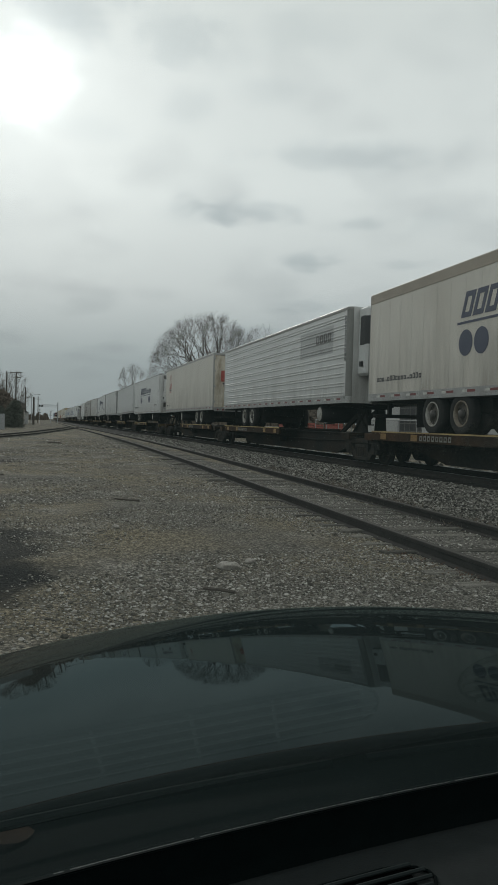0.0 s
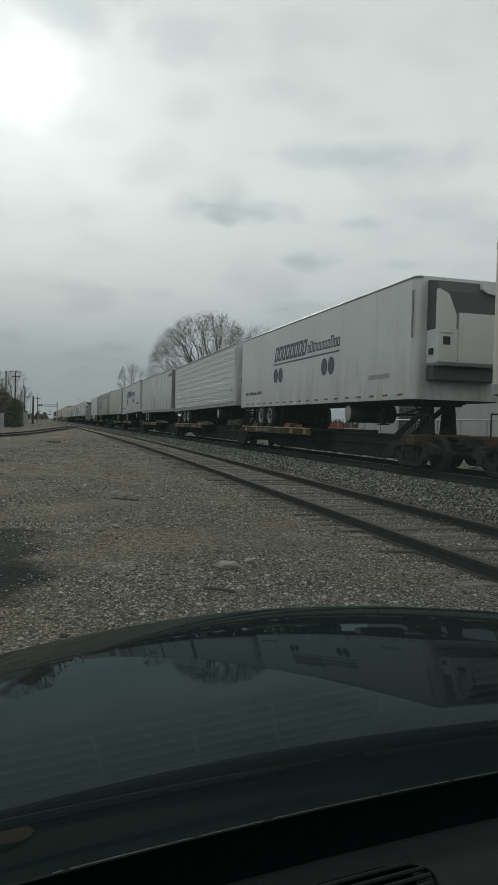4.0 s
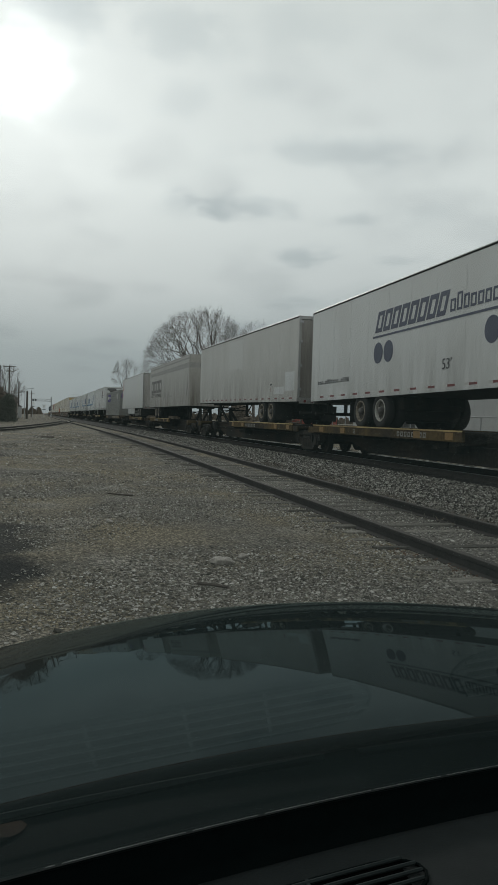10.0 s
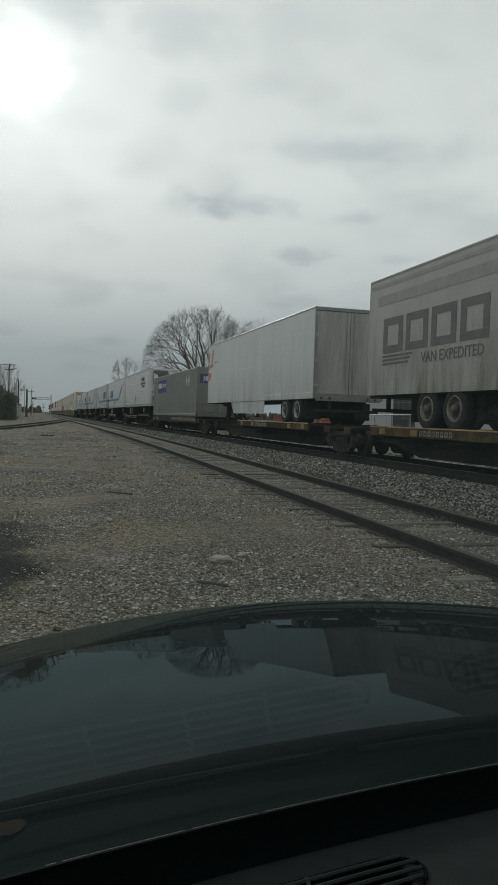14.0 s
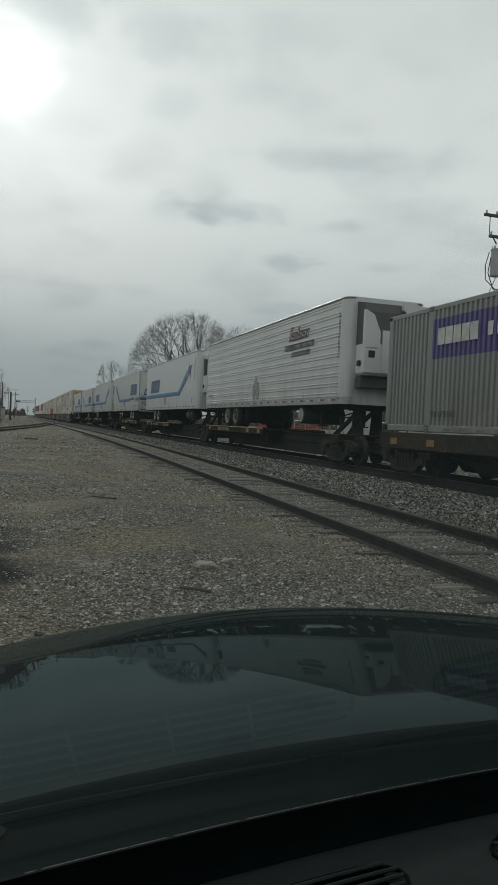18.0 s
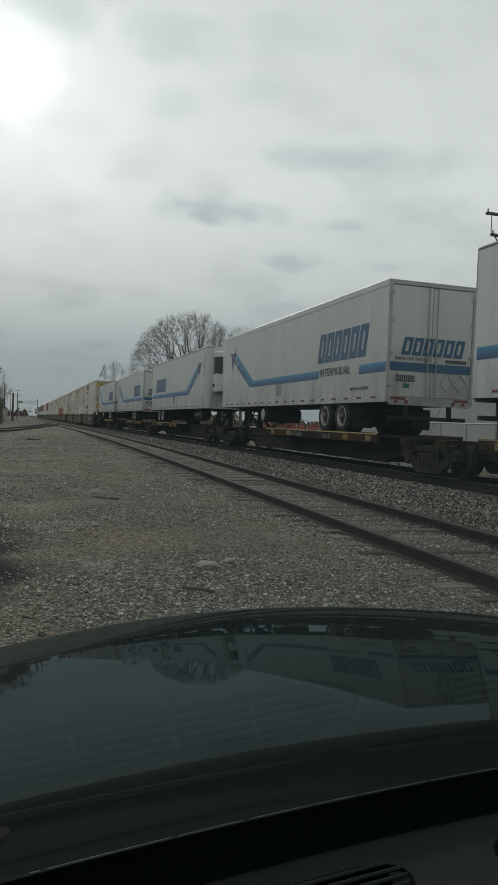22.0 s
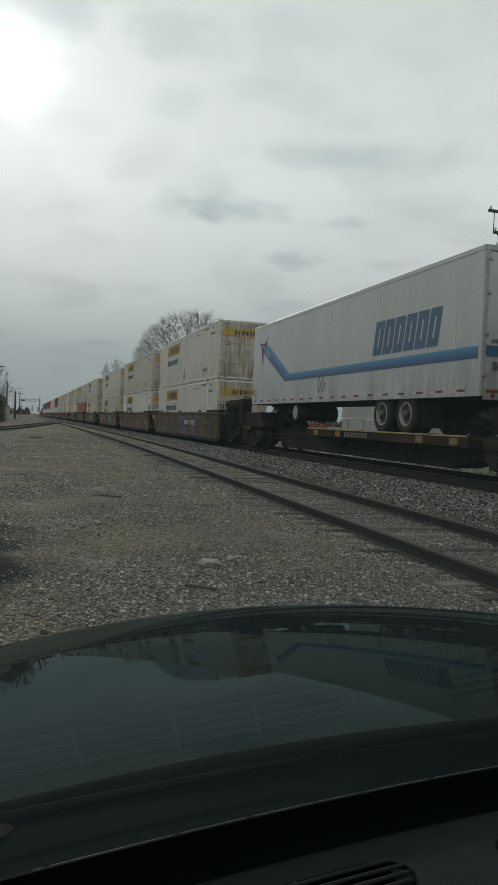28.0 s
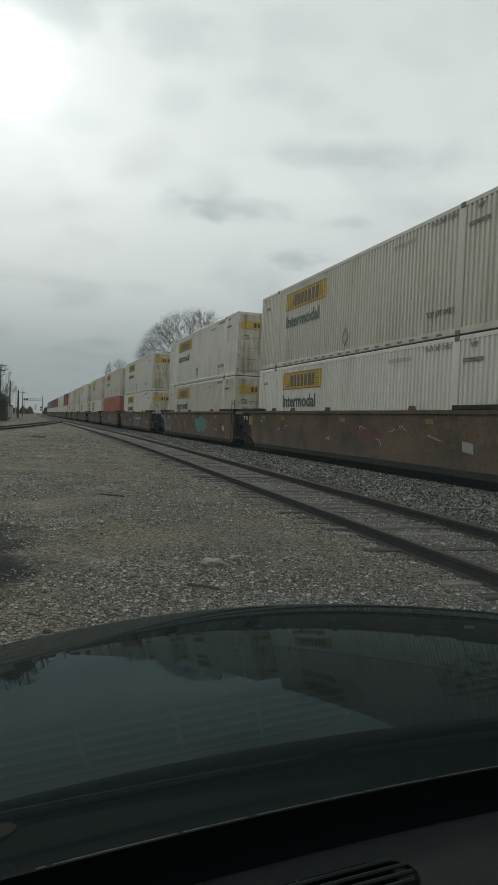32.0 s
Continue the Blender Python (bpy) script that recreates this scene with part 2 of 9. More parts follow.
def gloss_paint(name, col, shine, ior):
    """Deep car paint under a tinted clear coat, thinly dusted, with the ground's brown reflection painted on its nose.
    """
    m = bpy.data.materials.new(name)
    m.use_nodes = True
    nt = m.node_tree
    nt.nodes.clear()
    n, l = nt.nodes.new, nt.links.new
    out, df, gl, mix, fr = n("ShaderNodeOutputMaterial"), n("ShaderNodeBsdfDiffuse"), n("ShaderNodeBsdfGlossy"), n("ShaderNodeMixShader"), n("ShaderNodeFresnel")
    co, dust, rr = n("ShaderNodeTexCoord"), n("ShaderNodeTexNoise"), n("ShaderNodeMapRange")
    dust.inputs["Scale"].default_value = 7.0
    dust.inputs["Detail"].default_value = 6.0
    l(co.outputs["Object"], dust.inputs["Vector"])
    cm = n("ShaderNodeMix")
    cm.data_type = "RGBA"
    cm.inputs[6].default_value, cm.inputs[7].default_value = (*col, 1), (col[0] * 2.0, col[1] * 1.35, col[2] * 1.3, 1)
    l(dust.outputs[0], cm.inputs[0])
    # brown reflection of the ground, painted into the colour of the steep nose
    geo, nz, steep, overlay = n("ShaderNodeNewGeometry"), n("ShaderNodeSeparateXYZ"), n("ShaderNodeMapRange"), n("ShaderNodeMix")
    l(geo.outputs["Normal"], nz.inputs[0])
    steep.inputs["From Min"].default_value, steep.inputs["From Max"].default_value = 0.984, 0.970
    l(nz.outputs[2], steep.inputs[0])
    overlay.data_type = "RGBA"
    overlay.inputs[7].default_value = (0.030, 0.0185, 0.0135, 1)
    l(steep.outputs[0], overlay.inputs[0])
    l(cm.outputs[2], overlay.inputs[6])
    l(overlay.outputs[2], df.inputs[0])
    gl.inputs[0].default_value = (*shine, 1)
    rr.inputs["To Min"].default_value, rr.inputs["To Max"].default_value = 0.008, 0.035
    l(dust.outputs[0], rr.inputs[0])
    l(rr.outputs[0], gl.inputs["Roughness"])
    fr.inputs["IOR"].default_value = ior
    l(fr.outputs[0], mix.inputs[0])
    l(df.outputs[0], mix.inputs[1])
    l(gl.outputs[0], mix.inputs[2])
    l(mix.outputs[0], out.inputs[0])
    return m


def stripe_mat(name, k, low, high):
    """A blue band that runs from deep at its lower edge to light at its upper one: the edges are where z + k y is low and high."""
    m = bpy.data.materials.new(name)
    m.use_nodes = True
    nt = m.node_tree
    n, l = nt.nodes.new, nt.links.new
    b = nt.nodes["Principled BSDF"]
    b.inputs["Roughness"].default_value = 0.4
    co, sep, mul, r, ramp = n("ShaderNodeTexCoord"), n("ShaderNodeSeparateXYZ"), n("ShaderNodeMath"), n("ShaderNodeMapRange"), n("ShaderNodeValToRGB")
    l(co.outputs["Object"], sep.inputs[0])
    mul.operation = "MULTIPLY_ADD"
    mul.inputs[1].default_value = k
    l(sep.outputs["Y"], mul.inputs[0])
    l(sep.outputs["Z"], mul.inputs[2])
    r.inputs["From Min"].default_value, r.inputs["From Max"].default_value = low, high
    l(mul.outputs[0], r.inputs[0])
    e = ramp.color_ramp.elements
    e[0].position, e[0].color = 0.0, (0.020, 0.042, 0.125, 1)
    e[1].position, e[1].color = 1.0, (0.055, 0.265, 0.42, 1)
    for p, c in ((0.35, (0.024, 0.085, 0.215, 1)), (0.7, (0.030, 0.165, 0.31, 1))):
        e.new(p).color = c
    l(r.outputs[0], ramp.inputs[0])
    l(ramp.outputs[0], b.inputs["Base Color"])
    return m


V_ST = (1.6, 1.6, 0.25)   # streaks that run down a side
M = dict(
    white=mat("white_trailer_paint", (0.57, 0.575, 0.565), 0.33, col2=(0.47, 0.465, 0.445), scale=0.9, amount=0.5, fine=9, fine_amount=0.04, stretch=(1.3, 1.3, 0.5), grime=(0.9, 2.4, 0.5)),
    white3=mat("dulled_white_paint", (0.49, 0.492, 0.48), 0.34, col2=(0.395, 0.39, 0.37), scale=0.8, amount=0.6, fine=9, fine_amount=0.05, stretch=V_ST, grime=(0.9, 2.4, 0.6)),
    offwhite=mat("aged_off_white_paint", (0.47, 0.46, 0.435), 0.4, col2=(0.37, 0.355, 0.325), scale=0.8, amount=0.6, fine=9, fine_amount=0.05, stretch=(1.3, 1.3, 0.5), grime=(0.9, 2.6, 0.7)),
    white2=mat("bright_white_paint", (0.555, 0.565, 0.56), 0.30, col2=(0.47, 0.475, 0.465), scale=0.8, amount=0.5, fine=9, fine_amount=0.04, stretch=V_ST, grime=(0.9, 2.0, 0.45)),
    cream=mat("grimy_cream_paint", (0.58, 0.55, 0.49), 0.42, col2=(0.45, 0.415, 0.355), scale=1.0, amount=0.6, fine=8, fine_amount=0.06, stretch=(1.3, 1.3, 0.5), grime=(0.9, 2.8, 0.65)),
    greywhite=mat("greyish_white_paint", (0.375, 0.362, 0.335), 0.42, col2=(0.285, 0.268, 0.24), scale=0.8, amount=0.6, fine=8, fine_amount=0.05, stretch=(1.2, 1.2, 0.6), grime=(0.95, 3.0, 1.0)),
    boxgrey=mat("grey_container_paint", (0.220, 0.223, 0.210), 0.5, col2=(0.165, 0.165, 0.155), scale=1.2, amount=0.6, fine=9, fine_amount=0.06, stretch=V_ST, grime=(0.0, 1.4, 0.5)),
    jbwhite=mat("off_white_container_paint", (0.645, 0.612, 0.555), 0.45, col2=(0.46, 0.425, 0.365), scale=1.2, amount=0.6, fine=10, fine_amount=0.06, stretch=V_ST, per_object=0.05, grime=(0.0, 1.6, 0.32)),
    orange=mat("orange_container_paint", (0.34, 0.105, 0.045), 0.5, col2=(0.25, 0.08, 0.04), scale=1.2, amount=0.6, stretch=V_ST),
    redbox=mat("red_container_paint", (0.25, 0.055, 0.042), 0.5, col2=(0.18, 0.045, 0.036), scale=1.2, amount=0.6, stretch=V_ST),
    bluebox=mat("blue_grey_container_paint", (0.10, 0.14, 0.19), 0.5, scale=1.2, amount=0.6, stretch=V_ST),
    alu=mat("weathered_aluminium", (0.36, 0.36, 0.35), 0.5, 0.4, scale=2, amount=0.7, fine=20, col2=(0.20, 0.195, 0.185)),
    steel=mat("dark_frame_steel", (0.027, 0.0268, 0.026), 0.85, scale=3, amount=0.6, col2=(0.046, 0.038, 0.030), spec=0.1),
    black=mat("black_paint", (0.026, 0.026, 0.027), 0.55, scale=3, amount=0.4, spec=0.25),
    rubber=mat("tyre_rubber", (0.030, 0.030, 0.030), 0.85, scale=6, amount=0.6, col2=(0.045, 0.042, 0.038), spec=0.1),
    rim=mat("white_wheel_rim", (0.36, 0.35, 0.32), 0.55, scale=6, amount=0.8, col2=(0.17, 0.15, 0.12)),
    rimdirty=mat("rusty_wheel_rim", (0.24, 0.205, 0.16), 0.65, scale=6, amount=0.8, col2=(0.09, 0.065, 0.045)),
    wheeldisc=mat("dirty_wheel_disc", (0.12, 0.11, 0.095), 0.7, scale=6, amount=0.8, col2=(0.05, 0.042, 0.034), spec=0.15),
    hub=mat("dark_hub", (0.06, 0.055, 0.05), 0.6, scale=8),
    lip=mat("worn_yellow_deck_edge", (0.42, 0.30, 0.12), 0.65, col2=(0.17, 0.11, 0.05), scale=1.6, amount=0.9),
    orangeplate=mat("orange_plate_paint", (0.27, 0.145, 0.030), 0.6, scale=4, amount=0.6),
    deckside=mat("worn_brown_yellow_deck_side", (0.120, 0.078, 0.038), 0.75, col2=(0.045, 0.034, 0.025), scale=1.6, amount=0.9, fine=12, fine_amount=0.2),
    darkgreen=mat("dark_green_lettering", (0.012, 0.045, 0.032), 0.5, scale=3, amount=0.6, col2=(0.03, 0.075, 0.055)),
    slotblack=mat("black_vent_slot", (0.0012, 0.0016, 0.0016), 0.9, scale=30, amount=0.4, spec=0.02),
    yellow=mat("faded_yellow_deck_paint", (0.034, 0.027, 0.020), 0.8, col2=(0.135, 0.086, 0.030), scale=0.8, amount=0.85, fine=14, fine_amount=0.3, spec=0.1),
    oxide=mat("brown_car_paint", (0.024, 0.018, 0.013), 0.8, col2=(0.070, 0.036, 0.018), scale=0.8, amount=1.0, fine=14, fine_amount=0.25, spec=0.1),
    redox=mat("red_brown_car_paint", (0.019, 0.015, 0.012), 0.85, col2=(0.062, 0.032, 0.016), scale=0.65, amount=0.9, fine=14, fine_amount=0.3, spec=0.08),
    well=mat("brown_well_car_paint", (0.122, 0.080, 0.049), 0.75, col2=(0.056, 0.041, 0.030), scale=0.8, amount=1.0, fine=12, fine_amount=0.25, per_object=0.10, spec=0.15, grime=(0.0, 0.8, 0.7)),
    sill=mat("grimy_sill_paint", (0.025, 0.0245, 0.0232), 0.9, col2=(0.060, 0.040, 0.027), scale=0.42, amount=0.85, fine=12, fine_amount=0.25, spec=0.1),
    truck=mat("cast_truck_steel", (0.029, 0.028, 0.026), 0.9, col2=(0.055, 0.042, 0.032), scale=5, amount=0.8, spec=0.12),
    tread=mat("worn_wheel_tread", (0.030, 0.028, 0.026), 0.55, 0.3, scale=5, spec=0.2),
    rail=mat("rusty_rail", (0.040, 0.035, 0.032), 0.85, col2=(0.026, 0.022, 0.020), scale=4, amount=0.8, fine=50, fine_amount=0.25, bump=0.002, spec=0.12),
    railtop=mat("dull_rail_head", (0.052, 0.045, 0.040), 0.8, 0.0, scale=4, amount=0.6, spec=0.2),
    shiny=mat("polished_rail_head", (0.45, 0.45, 0.45), 0.28, 0.9, scale=4, amount=0.3),
    tie=mat("weathered_grey_tie", (0.150, 0.141, 0.124), 0.9, col2=(0.060, 0.053, 0.046), scale=2.5, amount=0.9, fine=30, fine_amount=0.35, bump=0.012, bump_scale=14, stretch=(0.5, 6, 6), per_object=0.45, spec=0.1),
    darktie=mat("oily_dark_tie", (0.034, 0.031, 0.028), 0.9, scale=3, amount=0.8, per_object=0.2, spec=0.1),
    blue=mat("blue_vinyl", (0.026, 0.082, 0.165), 0.45, col2=(0.040, 0.105, 0.20), scale=1.0, amount=0.6),
    midblue=mat("bright_blue_stripe", (0.030, 0.130, 0.30), 0.45, col2=(0.040, 0.155, 0.33), scale=0.8),
    deepblue=mat("deep_blue_stripe", (0.022, 0.050, 0.15), 0.45, scale=1.0),
    skyblue=mat("light_blue_stripe", (0.050, 0.24, 0.42), 0.45, scale=1.0, amount=0.4),
    drygrass=mat("dry_leaf_litter", (0.105, 0.058, 0.036), 0.95, scale=4, amount=0.8, spec=0.1),
    navy=mat("navy_lettering", (0.040, 0.048, 0.085), 0.5, col2=(0.075, 0.083, 0.12), scale=2, amount=0.6),
    purple=mat("purple_panel", (0.085, 0.060, 0.21), 0.5, scale=1.5, amount=0.4),
    green=mat("green_lettering", (0.030, 0.13, 0.085), 0.5, scale=2, amount=0.4),
    gold=mat("yellow_panel", (0.52, 0.34, 0.045), 0.5, col2=(0.40, 0.26, 0.05), scale=2, amount=0.6),
    darkgrey=mat("charcoal_lettering", (0.105, 0.10, 0.095), 0.6, scale=2, amount=0.6, col2=(0.17, 0.165, 0.155)),
    tan=mat("weathered_tan_rail", (0.33, 0.29, 0.235), 0.6, scale=1.5, amount=0.6, col2=(0.22, 0.19, 0.155)),
    roofline=mat("grimy_roof_rail", (0.15, 0.148, 0.143), 0.6, scale=1.5, amount=0.7, col2=(0.07, 0.068, 0.065)),
    ink=mat("dark_lettering", (0.045, 0.045, 0.05), 0.6, scale=4, amount=0.5, col2=(0.10, 0.10, 0.10)),
    grey=mat("grey_marking", (0.27, 0.265, 0.25), 0.6, scale=3, amount=0.7, col2=(0.36, 0.355, 0.34)),
    faint=mat("faded_grey_marking", (0.44, 0.44, 0.43), 0.6, scale=2, amount=0.8, col2=(0.60, 0.60, 0.58)),
    patch=mat("newer_metal_patch", (0.40, 0.403, 0.40), 0.45, scale=2, amount=0.5),
    red=mat("red_reflector", (0.17, 0.030, 0.030), 0.45, scale=5, amount=0.7, col2=(0.09, 0.03, 0.028)),
    fadedred=mat("sun_faded_red_vinyl", (0.44, 0.335, 0.29), 0.55, scale=4, amount=0.7, col2=(0.46, 0.40, 0.35)),
    wornred=mat("worn_red_vinyl", (0.40, 0.17, 0.145), 0.55, scale=4, amount=0.8, col2=(0.46, 0.33, 0.30)),
    redlogo=mat("red_logo_vinyl", (0.36, 0.065, 0.050), 0.5, scale=3, amount=0.6, col2=(0.24, 0.07, 0.06)),
    dullwhite=mat("dull_white_lettering", (0.55, 0.55, 0.52), 0.6, scale=5, amount=0.7, col2=(0.30, 0.28, 0.25)),
    chalk=mat("dull_stencil_paint", (0.21, 0.20, 0.18), 0.7, scale=6, amount=0.9, col2=(0.07, 0.062, 0.052)),
    jbcream=mat("cream_container_paint", (0.56, 0.525, 0.445), 0.5, col2=(0.40, 0.36, 0.28), scale=1.2, amount=0.6, fine=10, fine_amount=0.06, stretch=V_ST, per_object=0.05, grime=(0.0, 1.6, 0.32)),
    jbdoor=mat("dirty_container_doors", (0.52, 0.478, 0.395), 0.5, col2=(0.24, 0.185, 0.125), scale=1.9, amount=0.9, fine=14, fine_amount=0.14, stretch=(2, 2, 0.5), per_object=0.08, grime=(0.0, 1.2, 0.6)),
    bed=mat("packed_grey_gravel", (0.170, 0.160, 0.143), 0.95, col2=(0.100, 0.092, 0.080), scale=3.5, amount=0.9, fine=70, fine_amount=0.45, bump=0.02, bump_scale=55, spec=0.1, pebbles=42),
    swallow=mat("purple_navy_vinyl", (0.036, 0.034, 0.14), 0.45, scale=1.5, amount=0.5),
    greydoors=mat("streaked_grey_doors", (0.36, 0.35, 0.33), 0.5, col2=(0.21, 0.195, 0.178), scale=1.4, amount=0.8, fine=9, fine_amount=0.1, stretch=V_ST),
    stained=mat("stained_grey_doors", (0.24, 0.225, 0.205), 0.5, col2=(0.14, 0.125, 0.11), scale=1.4, amount=0.8, fine=9, fine_amount=0.1, stretch=V_ST),
    amber=mat("amber_reflector", (0.21, 0.115, 0.028), 0.6, scale=5, amount=0.6),
    hooddark=mat("dark_grey_unit_housing", (0.075, 0.072, 0.068), 0.6, col2=(0.055, 0.053, 0.050), scale=6, amount=0.6),
    grille=mat("dark_reefer_grille", (0.035, 0.035, 0.037), 0.6, scale=8),
    teal=mat("teal_spray_paint", (0.06, 0.15, 0.145), 0.7, scale=2, amount=0.8, col2=(0.10, 0.10, 0.08)),
    maroon=mat("maroon_spray_paint", (0.095, 0.026, 0.026), 0.7, col2=(0.045, 0.022, 0.020), scale=1.6, amount=1.0, fine=8, fine_amount=0.2, grime=(0.0, 0.8, 0.8)),
    greenspray=mat("green_spray_paint", (0.048, 0.070, 0.042), 0.7, col2=(0.028, 0.034, 0.024), scale=1.6, amount=1.0, fine=8, fine_amount=0.2, grime=(0.0, 0.8, 0.8)),
    violet=mat("violet_spray_paint", (0.070, 0.066, 0.098), 0.7, col2=(0.038, 0.034, 0.045), scale=1.6, amount=1.0, fine=8, fine_amount=0.2, grime=(0.0, 0.8, 0.8)),
    wood=mat("weathered_pole_wood", (0.075, 0.062, 0.051), 0.9, col2=(0.06, 0.05, 0.042), scale=3, amount=0.8, stretch=(4, 4, 0.4)),
    bark=mat("grey_bark", (0.135, 0.118, 0.104), 0.95, col2=(0.05, 0.043, 0.038), scale=3, amount=0.8),
    wall=mat("white_metal_wall", (0.410, 0.414, 0.410), 0.55, scale=0.4, amount=0.5, fine=3, fine_amount=0.04),
    tanwall=mat("weathered_tan_wall", (0.24, 0.205, 0.18), 0.85, col2=(0.17, 0.145, 0.125), scale=0.6, amount=0.6, fine=4, fine_amount=0.08),
    newpanel=mat("newer_white_panel", (0.505, 0.50, 0.48), 0.4, col2=(0.46, 0.455, 0.435), scale=1.2, amount=0.5, fine=9, fine_amount=0.04),
    ghost=mat("cleaner_white_ghost", (0.575, 0.585, 0.58), 0.4, col2=(0.50, 0.505, 0.495), scale=1.2, amount=0.5, fine=9, fine_amount=0.04),
    galv=mat("galvanised_steel", (0.34, 0.345, 0.35), 0.5, 0.4, scale=3, amount=0.5),
    barrier=mat("red_orange_barrier", (0.33, 0.075, 0.055), 0.7, scale=2, amount=0.6),
    ever=mat("evergreen_foliage", (0.085, 0.092, 0.072), 0.9, scale=2, amount=0.8),
    brush=mat("brown_brush", (0.135, 0.108, 0.084), 0.95, scale=2, amount=0.8),
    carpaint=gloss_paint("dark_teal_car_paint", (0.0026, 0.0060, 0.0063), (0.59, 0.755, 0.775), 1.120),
    plastic=mat("black_trim_plastic", (0.0014, 0.0040, 0.0041), 0.8, scale=30, amount=0.4, bump=0.0006, bump_scale=400, spec=0.05),
    dash=mat("dark_grey_dash", (0.0125, 0.016, 0.016), 0.85, scale=20, amount=0.4, bump=0.0006, bump_scale=500, spec=0.12),
    slat=mat("grey_vent_slat", (0.019, 0.025, 0.025), 0.6, scale=20, amount=0.3, spec=0.04),
    chrome=mat("bright_trim_edge", (0.26, 0.26, 0.255), 0.5, 0.3, scale=20),
    oily=mat("oil_and_shade_ballast_bed", (0.034, 0.031, 0.029), 0.95, col2=(0.022, 0.020, 0.019), scale=3, amount=0.8, fine=45, fine_amount=0.45, bump=0.03, bump_scale=40, spec=0.1),
    stonewhite=island_mat("pale_limestone_stones", ((0, (0.058, 0.053, 0.045)), (0.35, (0.150, 0.139, 0.119)), (0.72, (0.275, 0.258, 0.228)), (1, (0.50, 0.48, 0.44)))),
    ballast=island_mat("grey_ballast_stones", ((0, (0.022, 0.020, 0.018)), (0.38, (0.084, 0.079, 0.069)), (0.75, (0.215, 0.202, 0.178)), (1, (0.45, 0.43, 0.39)))),
)


# ------------------------------------------------------------------ mesh tools
class MB:
    """Collects vertices and faces of one mesh."""

    def __init__(self):
        self.v, self.f, self.m, self.s = [], [], [], []

    def add(self, verts, faces, mi=0, smooth=False):
        k = len(self.v)
        self.v += [tuple(p) for p in verts]
        self.f += [tuple(i + k for i in q) for q in faces]
        self.m += [mi] * len(faces)
        self.s += [smooth] * len(faces)
        return self

    def box(self, x0, x1, y0, y1, z0, z1, mi=0, b=0.0):
        if b <= 0:
            self.add([(x0, y0, z0), (x1, y0, z0), (x1, y1, z0), (x0, y1, z0), (x0, y0, z1), (x1, y0, z1), (x1, y1, z1), (x0, y1, z1)],
                     [(3, 2, 1, 0), (4, 5, 6, 7), (0, 1, 5, 4), (1, 2, 6, 5), (2, 3, 7, 6), (3, 0, 4, 7)], mi)
            return self
        vs, idx = [], {}
        X, Y, Zs = (x0, x1), (y0, y1), (z0, z1)
        for i in (0, 1):
            for j in (0, 1):
                for k in (0, 1):
                    si, sj, sk = (b, -b)[i], (b, -b)[j], (b, -b)[k]
                    for a, p in enumerate(((X[i], Y[j] + sj, Zs[k] + sk), (X[i] + si, Y[j], Zs[k] + sk), (X[i] + si, Y[j] + sj, Zs[k]))):
                        idx[i, j, k, a] = len(vs)
                        vs.append(p)
        fs = []
        g = lambda *q: [idx[t] for t in q]
        for i in (0, 1):
            q = g((i, 0, 0, 0), (i, 1, 0, 0), (i, 1, 1, 0), (i, 0, 1, 0))
            fs.append(q if i else q[::-1])
            q = g((0, i, 0, 1), (0, i, 1, 1), (1, i, 1, 1), (1, i, 0, 1))
            fs.append(q if i else q[::-1])
            q = g((0, 0, i, 2), (1, 0, i, 2), (1, 1, i, 2), (0, 1, i, 2))
            fs.append(q if i else q[::-1])
        for i in (0, 1):
            for j in (0, 1):
                fs.append(g((i, j, 0, 0), (i, j, 1, 0), (i, j, 1, 1), (i, j, 0, 1))[::(1 if i != j else -1)])
                fs.append(g((i, 0, j, 0), (i, 1, j, 0), (i, 1, j, 2), (i, 0, j, 2))[::(1 if i == j else -1)][::-1])
                fs.append(g((0, i, j, 1), (1, i, j, 1), (1, i, j, 2), (0, i, j, 2))[::(1 if i != j else -1)][::-1])
        for i in (0, 1):
            for j in (0, 1):
                for k in (0, 1):
                    q = g((i, j, k, 0), (i, j, k, 1), (i, j, k, 2))
                    fs.append(q if (i + j + k) % 2 else q[::-1])
        return self.add(vs, fs, mi)

    def cyl(self, p0, p1, r, n=12, mi=0, r1=None, caps=True):
        p0, p1 = Vector(p0), Vector(p1)
        r1 = r if r1 is None else r1
        ax = (p1 - p0).normalized()
        a = ax.orthogonal().normalized()
        c = ax.cross(a)
        ring = [(a * math.cos(2 * math.pi * i / n) + c * math.sin(2 * math.pi * i / n)) for i in range(n)]
        v0, v1 = [p0 + d * r for d in ring], [p1 + d * r1 for d in ring]
        self.add(v0 + v1, [(i, (i + 1) % n, n + (i + 1) % n, n + i) for i in range(n)], mi, n > 7)
        if caps:
            self.add(v0, [tuple(range(n))[::-1]], mi)
            self.add(v1, [tuple(range(n))], mi)
        return self

    def tube(self, pts, r, n=6, mi=0):
        for a, b in zip(pts, pts[1:]):
            self.cyl(a, b, r, n, mi)
        return self

    def lathe(self, prof, axis="x", n=24, mi=0, centre=(0, 0, 0), close=True):
        """Turns (along, radius) pairs round an axis."""
        vs, fs = [], []
        cx, cy, cz = centre
        for a, r in prof:
            for i in range(n):
                t = 2 * math.pi * i / n
                p, q = r * math.cos(t), r * math.sin(t)
                vs.append((cx + a, cy + p, cz + q) if axis == "x" else (cx + p, cy + a, cz + q) if axis == "y" else (cx + p, cy + q, cz + a))
        for j in range(len(prof) - 1):
            for i in range(n):
                i2 = (i + 1) % n
                fs.append((j * n + i, j * n + i2, (j + 1) * n + i2, (j + 1) * n + i))
        self.add(vs, fs, mi, True)
